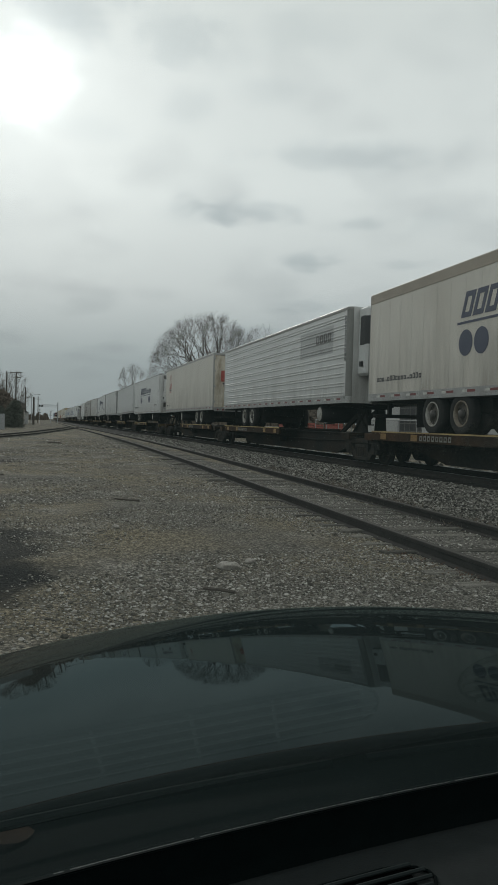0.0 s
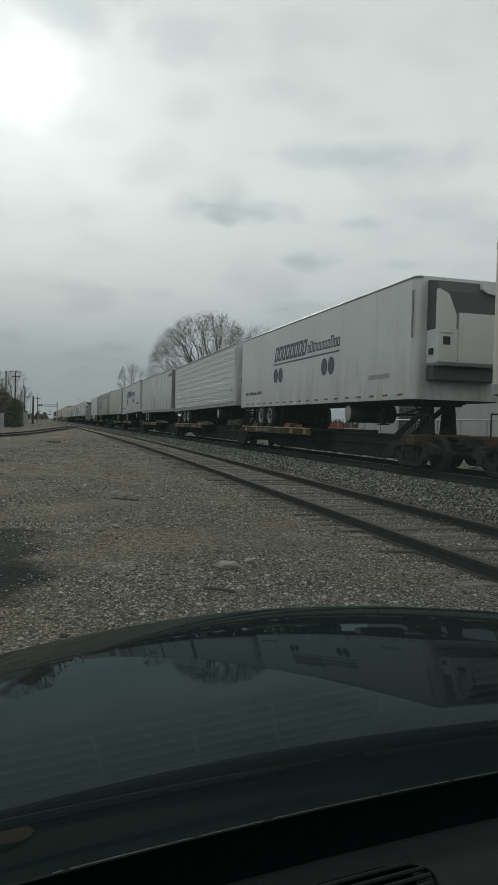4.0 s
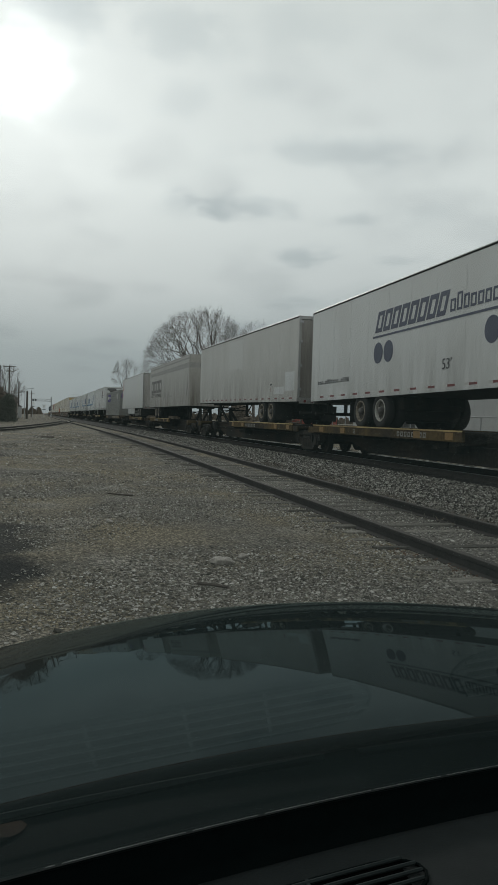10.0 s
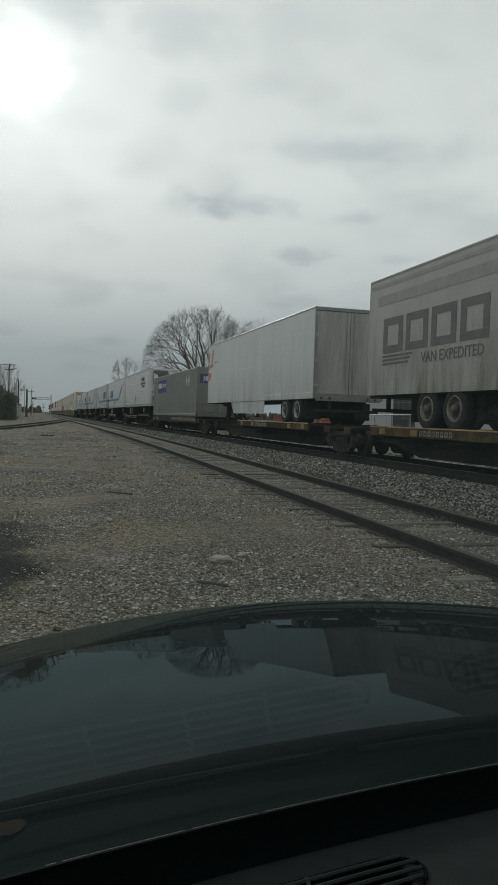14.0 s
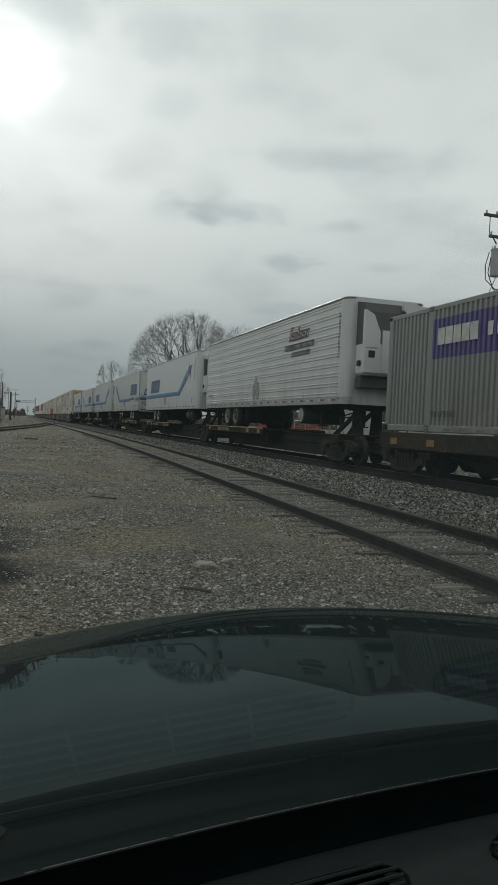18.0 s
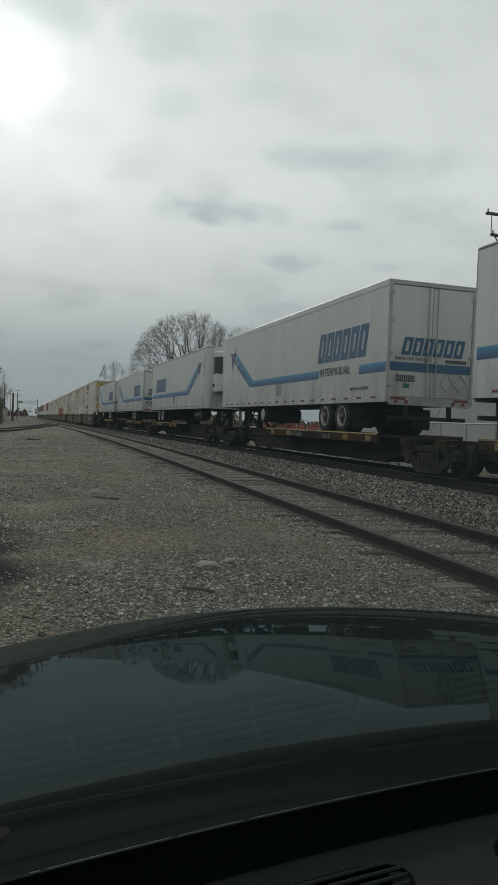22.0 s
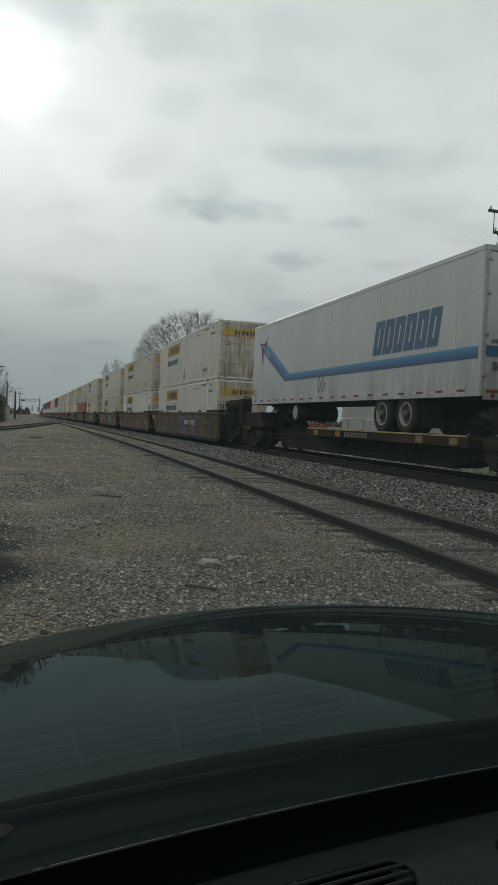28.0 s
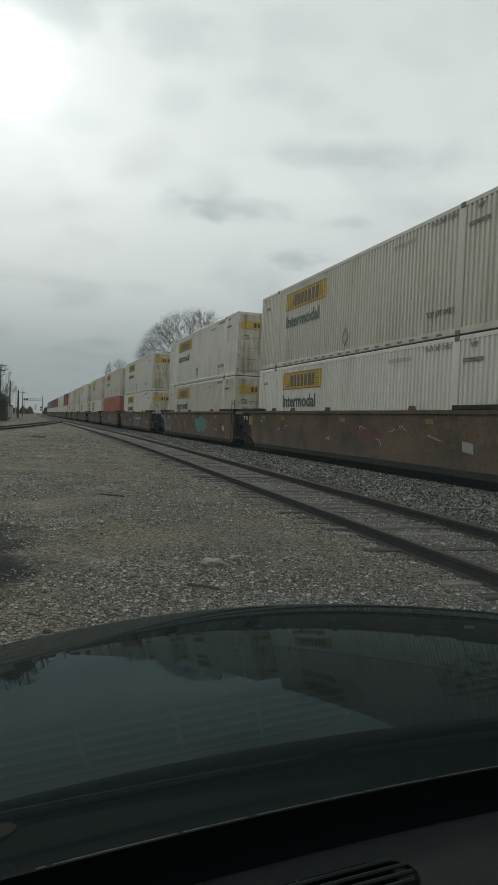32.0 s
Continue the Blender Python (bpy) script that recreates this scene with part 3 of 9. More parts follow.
        if close:
            self.add(vs[:n], [tuple(range(n))], mi)
            self.add(vs[-n:], [tuple(range(n))], mi)
        return self

    def prism(self, poly, x0, x1, mi=0):
        """A polygon of (y, z) points, extruded from x0 to x1."""
        n = len(poly)
        vs = [(x0, y, z) for y, z in poly] + [(x1, y, z) for y, z in poly]
        return self.add(vs, [tuple(range(n)), tuple(range(2 * n - 1, n - 1, -1))] + [(i, n + i, n + (i + 1) % n, (i + 1) % n) for i in range(n)], mi)

    def column(self, poly, z0, z1, mi=0):
        """A polygon of (x, y) points, extruded from z0 to z1."""
        n = len(poly)
        vs = [(x, y, z0) for x, y in poly] + [(x, y, z1) for x, y in poly]
        return self.add(vs, [tuple(range(n))[::-1], tuple(range(n, 2 * n))] + [(i, (i + 1) % n, n + (i + 1) % n, n + i) for i in range(n)], mi)

    def shift(self, dx=0, dy=0, dz=0):
        self.v = [(x + dx, y + dy, z + dz) for x, y, z in self.v]
        return self

    def mesh(self, name, *mats):
        me = bpy.data.meshes.new(name)
        me.from_pydata(self.v, [], self.f)
        for m in mats:
            me.materials.append(m)
        me.polygons.foreach_set("material_index", self.m)
        me.polygons.foreach_set("use_smooth", self.s)
        bm = bmesh.new()
        bm.from_mesh(me)
        bmesh.ops.recalc_face_normals(bm, faces=bm.faces)
        bm.to_mesh(me)
        bm.free()
        return me


def part(name, data, material, parent, label=""):
    """One mesh object under a thing or a part. data: an MB or a finished mesh."""
    me = data if isinstance(data, bpy.types.Mesh) else data.mesh(name, *(material if isinstance(material, (list, tuple)) else [material]))
    ob = new(name, me)
    ob.parent = parent
    if label:
        tagged(ob, label)
    return ob


CACHE = {}


def cached(key, build):
    if key not in CACHE:
        CACHE[key] = build()
    return CACHE[key]


def thing(name, loc, label, category, group="", kind=""):
    ob = new(name)
    ob.location = loc
    ob.empty_display_size = 0.3
    return tagged(ob, label, category, group, kind)


def text_mesh(words, size, material, depth=0.0015, bold=0.0):
    def build():
        cu = bpy.data.curves.new("lettering", "FONT")
        cu.body, cu.size, cu.extrude, cu.resolution_u = words, size, depth, 2
        cu.align_x = "LEFT"
        cu.offset = bold * size
        ob = new("lettering", cu)
        bpy.context.view_layer.update()
        me = bpy.data.meshes.new_from_object(ob.evaluated_get(bpy.context.evaluated_depsgraph_get()))
        bpy.data.objects.remove(ob)
        me.materials.clear()
        me.materials.append(material)
        return me
    return cached(("text", words, size, material.name, bold), build)


SIDE = Matrix(((0, 0, -1, 0), (-1, 0, 0, 0), (0, 1, 0, 0), (0, 0, 0, 1)))     # lettering on a side that faces -X
END = Matrix(((1, 0, 0, 0), (0, 0, -1, 0), (0, 1, 0, 0), (0, 0, 0, 1)))       # lettering on an end that faces -Y


def lettering(words, size, material, parent, x, y, z, face=SIDE, wide=1.0, name="lettering", bold=0.0):
    ob = part(name, text_mesh(words, size, material, bold=bold), None, parent)
    ob.matrix_basis = Matrix.Translation((x, y, z)) @ face @ Matrix.Diagonal((wide, 1, 1, 1))
    return ob


# ------------------------------------------------------------------ ground
def ground_height(x, y):
    """Ballast bank of the main track, a shallow yard beside it."""
    z = -0.13
    if x > 6.0:
        z = -0.13 + 0.13 * min(1, (x - 6.0) / 1.6)
    if x > 12.2:
        z = 0.0 - 0.25 * min(1, (x - 12.2) / 2.0)
    return z


def ground_mat():
    m = bpy.data.materials.new("gravel_yard")
    m.use_nodes = True
    nt = m.node_tree
    n, l = nt.nodes.new, nt.links.new
    b = nt.nodes["Principled BSDF"]
    b.inputs["Roughness"].default_value = 0.95
    b.inputs["Specular IOR Level"].default_value = 0.15
    co = n("ShaderNodeTexCoord")

    def tex(scale, detail=4, kind="ShaderNodeTexNoise"):
        t = n(kind)
        t.inputs["Scale"].default_value = scale
        if kind == "ShaderNodeTexNoise":
            t.inputs["Detail"].default_value = detail
        l(co.outputs["Object"], t.inputs["Vector"])
        return t

    def mix(fac, a, c, mode="MIX"):
        x = n("ShaderNodeMix")
        x.data_type, x.blend_type = "RGBA", mode
        for sock, val in ((0, fac), (6, a), (7, c)):
            if hasattr(val, "is_output"):
                l(val, x.inputs[sock])
            elif isinstance(val, tuple):
                x.inputs[sock].default_value = (*val, 1)
            else:
                x.inputs[sock].default_value = val
        return x.outputs[2]

    def ramp(src, lo, hi, a=0.0, c=1.0):
        r = n("ShaderNodeMapRange")
        r.inputs["From Min"].default_value, r.inputs["From Max"].default_value = lo, hi
        r.inputs["To Min"].default_value, r.inputs["To Max"].default_value = a, c
        l(src, r.inputs[0])
        return r.outputs[0]

    patches = tex(0.33, 5)
    stain = tex(0.55, 4)
    grit = tex(55, 3)
    vor = tex(38, kind="ShaderNodeTexVoronoi")
    vor2 = tex(85, kind="ShaderNodeTexVoronoi")
    base = mix(ramp(patches.outputs[0], 0.40, 0.62), (0.143, 0.131, 0.110), (0.208, 0.174, 0.117))
    base = mix(ramp(stain.outputs[0], 0.55, 0.72, 0, 0.6), base, (0.085, 0.078, 0.068))
    pale = tex(0.85, 5)
    base = mix(ramp(pale.outputs[0], 0.52, 0.70, 0, 0.75), base, (0.27, 0.25, 0.22))
    pebble = n("ShaderNodeSeparateColor")
    l(vor.outputs["Color"], pebble.inputs[0])
    base = mix(1.0, base, ramp(pebble.outputs[0], 0, 1, 0.50, 1.72), "MULTIPLY")
    base = mix(1.0, base, ramp(vor.outputs["Distance"], 0.35, 0.70, 1.0, 0.45), "MULTIPLY")
    peb2 = n("ShaderNodeSeparateColor")
    l(vor2.outputs["Color"], peb2.inputs[0])
    base = mix(1.0, base, ramp(peb2.outputs[1], 0, 1, 0.66, 1.34), "MULTIPLY")
    base = mix(1.0, base, ramp(grit.outputs[0], 0.3, 0.7, 0.75, 1.25), "MULTIPLY")
    # oily puddle stains beside the track
    sep = n("ShaderNodeSeparateXYZ")
    l(co.outputs["Object"], sep.inputs[0])
    wob = tex(1.3, 4)

    def blot(cx, cy, rx, ry):
        a, c = n("ShaderNodeMath"), n("ShaderNodeMath")
        a.operation = c.operation = "MULTIPLY_ADD"
        a.inputs[1].default_value, a.inputs[2].default_value = 1 / rx, -cx / rx
        c.inputs[1].default_value, c.inputs[2].default_value = 1 / ry, -cy / ry
        l(sep.outputs[0], a.inputs[0])
        l(sep.outputs[1], c.inputs[0])
        v = n("ShaderNodeCombineXYZ")
        l(a.outputs[0], v.inputs[0])
        l(c.outputs[0], v.inputs[1])
        ln = n("ShaderNodeVectorMath")
        ln.operation = "LENGTH"
        l(v.outputs[0], ln.inputs[0])
        s = n("ShaderNodeMath")
        s.operation = "ADD"
        l(ln.outputs["Value"], s.inputs[0])
        l(ramp(wob.outputs[0], 0.2, 0.8, -0.55, 0.55), s.inputs[1])
        return ramp(s.outputs[0], 0.78, 1.15, 0.94, 0.0)

    for cx, cy, rx, ry in ((-0.95, 7.5, 1.10, 2.0), (-0.72, 5.9, 0.80, 1.1), (-1.0, 11.6, 0.5, 0.9), (-3.4, 24, 2.6, 1.6), (-5.0, 33, 3.0, 3.0)):
        base = mix(blot(cx, cy, rx, ry), base, mix(1.0, base, (0.105, 0.105, 0.11), "MULTIPLY"))
    # dull dirt and dead grass further off
    base = mix(ramp(sep.outputs[1], 70, 125, 0.0, 0.75), base, mix(1.0, base, (0.60, 0.60, 0.58), "MULTIPLY"))
    bank = n("ShaderNodeMath")
    bank.operation = "MULTIPLY"
    l(ramp(sep.outputs[0], 6.3, 6.8), bank.inputs[0])
    l(ramp(sep.outputs[0], 12.4, 12.0), bank.inputs[1])
    base = mix(bank.outputs[0], base, (0.030, 0.028, 0.026))
    l(base, b.inputs["Base Color"])
    bump = n("ShaderNodeBump")
    bump.inputs["Distance"].default_value = 0.02
    h = n("ShaderNodeMath")
    h.operation = "ADD"
    l(vor.outputs["Distance"], h.inputs[0])
    l(grit.outputs[0], h.inputs[1])
    l(h.outputs[0], bump.inputs["Height"])
    l(bump.outputs[0], b.inputs["Normal"])
    return m


def rolling(x, y):
    """Height of the ground with the shallow dips of the yard."""
    z = ground_height(x, y)
    if -14 < x < 5.8 and -6 < y < 60:
        z += 0.035 * noise.noise((x * 0.35, y * 0.35, 0)) + 0.012 * noise.noise((x * 1.7, y * 1.7, 3))
        if x > 2.6:
            z = z * (1 - min(1, (x - 2.6) / 1.0)) - 0.156 * min(1, (x - 2.6) / 1.0)
    return z


def yard_z(x, y):
    """Height of the yard's sheet under many points at once, from its half-metre net."""
    net = np.array([[rolling(-14 + 0.5 * i, -6 + 0.5 * j) for i in range(41)] for j in range(81)])
    u, v = np.clip((x + 14) * 2, 0, 39.99), np.clip((y + 6) * 2, 0, 79.99)
    i, j = u.astype(int), v.astype(int)
    u, v = u - i, v - j
    return (net[j, i] * (1 - u) + net[j, i + 1] * u) * (1 - v) + (net[j + 1, i] * (1 - u) + net[j + 1, i + 1] * u) * v


def build_ground():
    xs = sorted(set([-3000, -1200, -500, -200, -90, -40, -22] + [round(-14 + 0.5 * i, 2) for i in range(57)] + [6.2, 6.6, 7.0, 7.4, 7.6, 12.2, 13.2, 14.2, 17, 25, 45, 90, 200, 500, 1200, 3000]))
    ys = sorted(set([-2500, -800, -250, -80, -30, -12] + [round(-6 + 0.5 * i, 2) for i in range(81)] + [36, 40, 46, 54, 64, 80, 100, 130, 170, 230, 320, 450, 700, 1200, 2500, 4200]))
    nx = len(xs)
    vs = []
    for y in ys:
        for x in xs:
            vs.append((x, y, rolling(x, y)))
    fs = [(j * nx + i, j * nx + i + 1, (j + 1) * nx + i + 1, (j + 1) * nx + i) for j in range(len(ys) - 1) for i in range(nx - 1)]
    g = new("ground", MB().add(vs, fs, 0, True).mesh("ground", ground_mat()))
    tagged(g, "grey-brown gravel yard with tan dirt and dark oily stains", "ground", kind="structure")


build_ground()


def siding_x(y):
    """Centre of the siding, which bends away from the main track further off."""
    ks = ((-60, 2.55), (-20, 3.87), (7, 4.76), (18, 5.13), (30, 5.47), (45, 5.66), (65, 5.70), (90, 5.60), (115, 5.42), (160, 5.3), (420, 5.3))
    for (a, xa), (b, xb) in zip(ks, ks[1:]):
        if y <= b:
            t = (y - a) / (b - a)
            return xa + (xb - xa) * t
    return ks[-1][1]


def smooth_siding(y):
    return sum(siding_x(y + d) for d in (-6, -3, 0, 3, 6)) / 5 if y > 12 else siding_x(y)


def spur_x(y):
    ks = ((20, -15.0), (34, -8.6), (42, -5.9), (48, -4.2), (55, -2.75), (65, -1.15), (80, 0.55), (95, 2.1), (110, 3.6), (130, 5.1), (140, 5.3))
    for (a, xa), (b, xb) in zip(ks, ks[1:]):
        if y <= b:
            t = max(0, (y - a) / (b - a))
            return xa + (xb - xa) * t
    return 5.3


RAIL = [(-0.065, 0.0), (0.065, 0.0), (0.065, 0.012), (0.012, 0.03), (0.009, 0.095), (0.035, 0.105), (0.036, 0.135), (0.028, 0.14),
        (-0.028, 0.14), (-0.036, 0.135), (-0.035, 0.105), (-0.009, 0.095), (-0.012, 0.03), (-0.065, 0.012)]


def rail_mb(xf, ys, top):
    mb = MB()
    n = len(RAIL)
    vs, fs, mi = [], [], []
    for y in ys:
        vs += [(xf(y) + px, y, top - 0.158 + pz * 1.128) for px, pz in RAIL]
    for j in range(len(ys) - 1):
        for i in range(n):
            a, b = j * n + i, j * n + (i + 1) % n
            fs.append((a, b, b + n, a + n))
            mi.append(1 if i in (6, 7, 8) else 0)
    fs += [tuple(range(n)), tuple(range((len(ys) - 1) * n, len(ys) * n))]
    mb.add(vs, fs)
    mb.m = mi + [0, 0]
    return mb


def tie_mesh(seed):
    def build():
        rnd = random.Random(seed)
        mb = MB().box(-1.24, 1.24, -0.115, 0.115, -0.17, 0.0, 0, 0.012)
        mb.v = [(x + rnd.uniform(-0.02, 0.02), y + rnd.uniform(-0.012, 0.012), z + rnd.uniform(-0.008, 0.006)) for x, y, z in mb.v]
        return mb
    return build


def track(name, label, xf, ys, top, mats, tie_mat, tie_range, pitch, tie_top, group=""):
    th = thing(name, (0, 0, 0), label, "railway track", kind="structure")
    for s in (-0.7525, 0.7525):
        part("rail", rail_mb(lambda y: xf(y) + s, ys, top), mats, th)
    y, k = tie_range[0], 0
    rnd = random.Random(5)
    meshes = [tie_mesh(i)().mesh("tie", tie_mat) for i in range(5)]
    while y < tie_range[1]:
        o = part("tie", meshes[k % 5], None, th)
        o.scale = (rnd.uniform(0.86, 1.06), rnd.uniform(0.8, 1.05), 1)
        o.location = (xf(y) + rnd.uniform(-0.10, 0.10), y + rnd.uniform(-0.04, 0.04), tie_top + rnd.choice((-0.014, -0.005, 0.001, 0.004, 0.007, 0.010)) + rnd.uniform(-0.004, 0.004))
        o.rotation_euler = (rnd.uniform(-0.015, 0.015), rnd.uniform(-0.006, 0.006), rnd.uniform(-0.035, 0.035))
        y += pitch
        k += 1
    return th


YS = [-40, -20, -10, 0, 4, 8, 12, 16, 20, 25, 30, 35, 40, 46, 52, 58, 65, 75, 85, 95, 105, 115, 125, 140, 160, 200, 300, 420]
siding = track("siding_track", "rusty siding rails on weathered ties sunk in gravel", smooth_siding, YS, 0.0, [M["rail"], M["railtop"]], M["tie"], (-6, 70), 0.53, -0.141)
MAIN_X = 10.225
main_line = track("main_track", "main line with polished rails on dark ties in ballast", lambda y: MAIN_X, [-120, 0, 100, 300, 700], 0.16,
                  [M["rail"], M["shiny"]], M["darktie"], (5, 70), 0.5, 0.012)
spur = track("spur_track", "rusty spur rails joining the siding", spur_x, [22, 28, 34, 38, 42, 46, 50, 55, 60, 65, 72, 80, 88, 95, 103, 110, 120, 130, 140], 0.0,
             [M["rail"], M["railtop"]], M["tie"], (30, 128), 0.56, -0.118)


def stones(name, label, material, count, place, size, seed, flat=0.7):
    """Many loose stones in one mesh: squashed, uneven octahedra."""
    rng = np.random.RandomState(seed)
    base = np.array([(1, 0, -0.1), (-1, 0, 0.1), (0, 1, 0.1), (0, -1, -0.1), (0.35, 0.3, 0.85), (-0.3, -0.35, 0.8), (0, 0, -1)], float)
    tri = np.array([(0, 2, 4), (2, 1, 5), (2, 5, 4), (1, 3, 5), (3, 0, 4), (3, 4, 5), (2, 0, 6), (1, 2, 6), (3, 1, 6), (0, 3, 6)])
    px, py, pz, sc = place(rng, count)
    count = len(px)
    r = size * (0.40 + rng.gamma(1.8, 0.40, count)) * sc
    v = base[None] * (1 + rng.uniform(-0.32, 0.32, (count, 7, 3)))
    v = v * r[:, None, None] * np.stack([np.ones(count), rng.uniform(0.6, 1.0, count), rng.uniform(0.32, flat, count)], 1)[:, None, :]
    a = rng.uniform(0, 2 * math.pi, count)
    c, s = np.cos(a), np.sin(a)
    x = v[..., 0] * c[:, None] - v[..., 1] * s[:, None] + px[:, None]
    y = v[..., 0] * s[:, None] + v[..., 1] * c[:, None] + py[:, None]
    z = v[..., 2] + pz[:, None] + (r * 0.12)[:, None]
    verts = np.stack([x, y, z], -1).reshape(-1, 3)
    faces = (tri[None] + (np.arange(count) * 7)[:, None, None]).reshape(-1, 3)
    me = bpy.data.meshes.new(name)
    me.vertices.add(len(verts))
    me.vertices.foreach_set("co", verts.ravel())
    me.loops.add(faces.size)
    me.loops.foreach_set("vertex_index", faces.ravel().astype(np.int32))
    me.polygons.add(len(faces))
    me.polygons.foreach_set("loop_start", np.arange(0, faces.size, 3, dtype=np.int32))
    me.update(calc_edges=True)
    me.validate()
    me.polygons.foreach_set("use_smooth", np.zeros(len(faces), dtype=bool))
    me.materials.append(material)
    return tagged(new(name, me), label, "stones", kind="stuff")


def yard_place(rng, n):
    y = 3.0 + 15.0 * rng.beta(1.0, 2.2, n)
    x = rng.uniform(-2.6, 3.9, n) + 0.03 * (y - 4)
    far = rng.uniform(0, 1, n) < 0.27
    yf = 12 + 42 * rng.beta(1.0, 1.9, n)
    xf = np.minimum(rng.uniform(-9, 4.2, n), np.interp(yf, [12, 30, 54], [3.6, 4.2, 4.4]))
    x, y = np.where(far, xf, x), np.where(far, yf, y)
    bare = np.array([noise.noise((a * 0.5, b * 0.42, 7)) + 0.5 * noise.noise((a * 1.5, b * 1.2, 2)) for a, b in zip(x, y)])
    keep = bare * 1.5 + rng.uniform(-0.30, 0.42, n) > np.where(far, -0.25, 0.02)
    x, y = x[keep], y[keep]
    # few stones lie on the wet stain
    wet = ((x + 0.75) / 0.85) ** 2 + ((y - 7.0) / 2.2) ** 2 < 0.8 + rng.uniform(-0.25, 0.25, len(x))
    keep = ~wet | (rng.uniform(0, 1, len(x)) < 0.06)
    x, y = x[keep], y[keep]
    # and only finer grit beside it, in front of the parked car
    fine = (x < 0.25 + rng.normal(0, 0.25, len(x))) & (y < 5.9)
    keep = ~fine | (rng.uniform(0, 1, len(x)) < 0.35)
    x, y = x[keep], y[keep]
    # a scatter of larger pale stones where the yard meets the parked car
    k = 2600
    x = np.concatenate([x, rng.normal(1.05, 0.62, k)])
    y = np.concatenate([y, rng.normal(5.0, 0.75, k)])
    big = np.concatenate([np.ones(len(x) - k), np.full(k, 1.35)])
    # fine grit close to the parked car
    k = 24000
    gx, gy = rng.uniform(-1.9, 2.9, k), 2.75 + 3.6 * rng.beta(1.0, 1.4, k)
    dry = ((gx + 0.72) / 0.85) ** 2 + ((gy - 6.4) / 1.6) ** 2 > 0.9
    x, y, big = np.concatenate([x, gx[dry]]), np.concatenate([y, gy[dry]]), np.concatenate([big, np.interp(gx[dry], [-0.1, 0.8], [0.50, 0.92])])
    return x, y, yard_z(x, y) + 0.003, (1 + 0.055 * np.maximum(0, y - 9)) * big


def ballast_place(rng, n):
    y = 8 + 62 * rng.beta(0.9, 2.3, n)
    x = rng.uniform(6.05, 8.85, n)
    x = np.maximum(x, np.array([smooth_siding(b) + 1.15 for b in y]) + rng.uniform(-0.35, 0.2, n))
    z = np.array([ground_height(a, 0) for a in x])
    return x, y, z + 0.008, 1 + 0.009 * (y - 8)


def far_ballast_place(rng, n):
    y = 10 + 60 * rng.beta(0.9, 2.0, n)
    x = rng.uniform(11.45, 14.0, n)
    z = np.array([ground_height(a, 0) for a in x])
    return x, y, z + 0.015, 1 + 0.015 * (y - 8)


def crib_place(rng, n):
    y = 3 + 30 * rng.beta(0.9, 2.2, n)
    x = np.array([smooth_siding(b) for b in y]) + rng.uniform(-1.6, 1.35, n)
    near = np.abs(x - np.array([smooth_siding(b) for b in y])) < 0.72
    return x, y, np.where(near, -0.148, -0.153), np.full(n, 0.75)


# gravel that fills the siding between its rails
ys = [-8 + 2.0 * i for i in range(50)]
vs = []
for y in ys:
    c = smooth_siding(y)
    vs += [(c - 0.70, y, -0.24), (c - 0.66, y, -0.153), (c - 0.25, y, -0.147), (c + 0.25, y, -0.147), (c + 0.66, y, -0.153), (c + 0.70, y, -0.24)]
tagged(new("siding_bed", MB().add(vs, [(6 * j + i, 6 * j + i + 1, 6 * j + i + 7, 6 * j + i + 6) for j in range(len(ys) - 1) for i in range(5)], 0, True).mesh("siding_bed", M["bed"])),
       "grey gravel packed between the siding rails", "track bed", kind="structure")


# the bed's dark colour holds both oil and the shade beneath the train
tagged(new("track_bed", MB().box(8.72, 11.70, -120, 700, -0.2, 0.004, 0, 0.002).mesh("track_bed", M["oily"])), "ballast bed dark with oil and painted shade under the main track", "track bed", kind="structure")
stones("gravel", "pale crushed limestone scattered over the yard", M["stonewhite"], 136000, yard_place, 0.0078, 1, 0.62)
stones("ballast", "grey crushed stone ballast on the bank of the main track", M["ballast"], 93000, ballast_place, 0.0126, 2, 0.95)
stones("ballast_far_side", "pale ballast beyond the main track", M["stonewhite"], 5000, far_ballast_place, 0.045, 3, 0.9)
stones("crib_gravel", "grey gravel between the siding ties", M["stonewhite"], 27000, crib_place, 0.0125, 4)


# ------------------------------------------------------------------ the train
TRAIN = []          # (thing, x, place along the train, z)
HALF = 1.295
DECK = 1.08


def on_train(ob, u, z, lean=None):
    """Puts a thing on the train. lean: a turn about its own base."""
    ob.location = (MAIN_X, u, z)
    TRAIN.append((ob, MAIN_X, u, z, lean or Matrix.Identity(4)))
    return ob


def tyre_mesh():
    def build():
        mb = MB()
        for c in (0.0, 0.34):
            mb.lathe([(c - 0.105, 0.30), (c - 0.125, 0.34), (c - 0.125, 0.43), (c - 0.10, 0.475), (c - 0.05, 0.49), (c + 0.05, 0.49), (c + 0.10, 0.475), (c + 0.125, 0.43), (c + 0.125, 0.34), (c + 0.105, 0.30), (c - 0.105, 0.30)], n=28, close=False)
        return mb.mesh("tyre", M["rubber"])
    return cached("tyre", build)


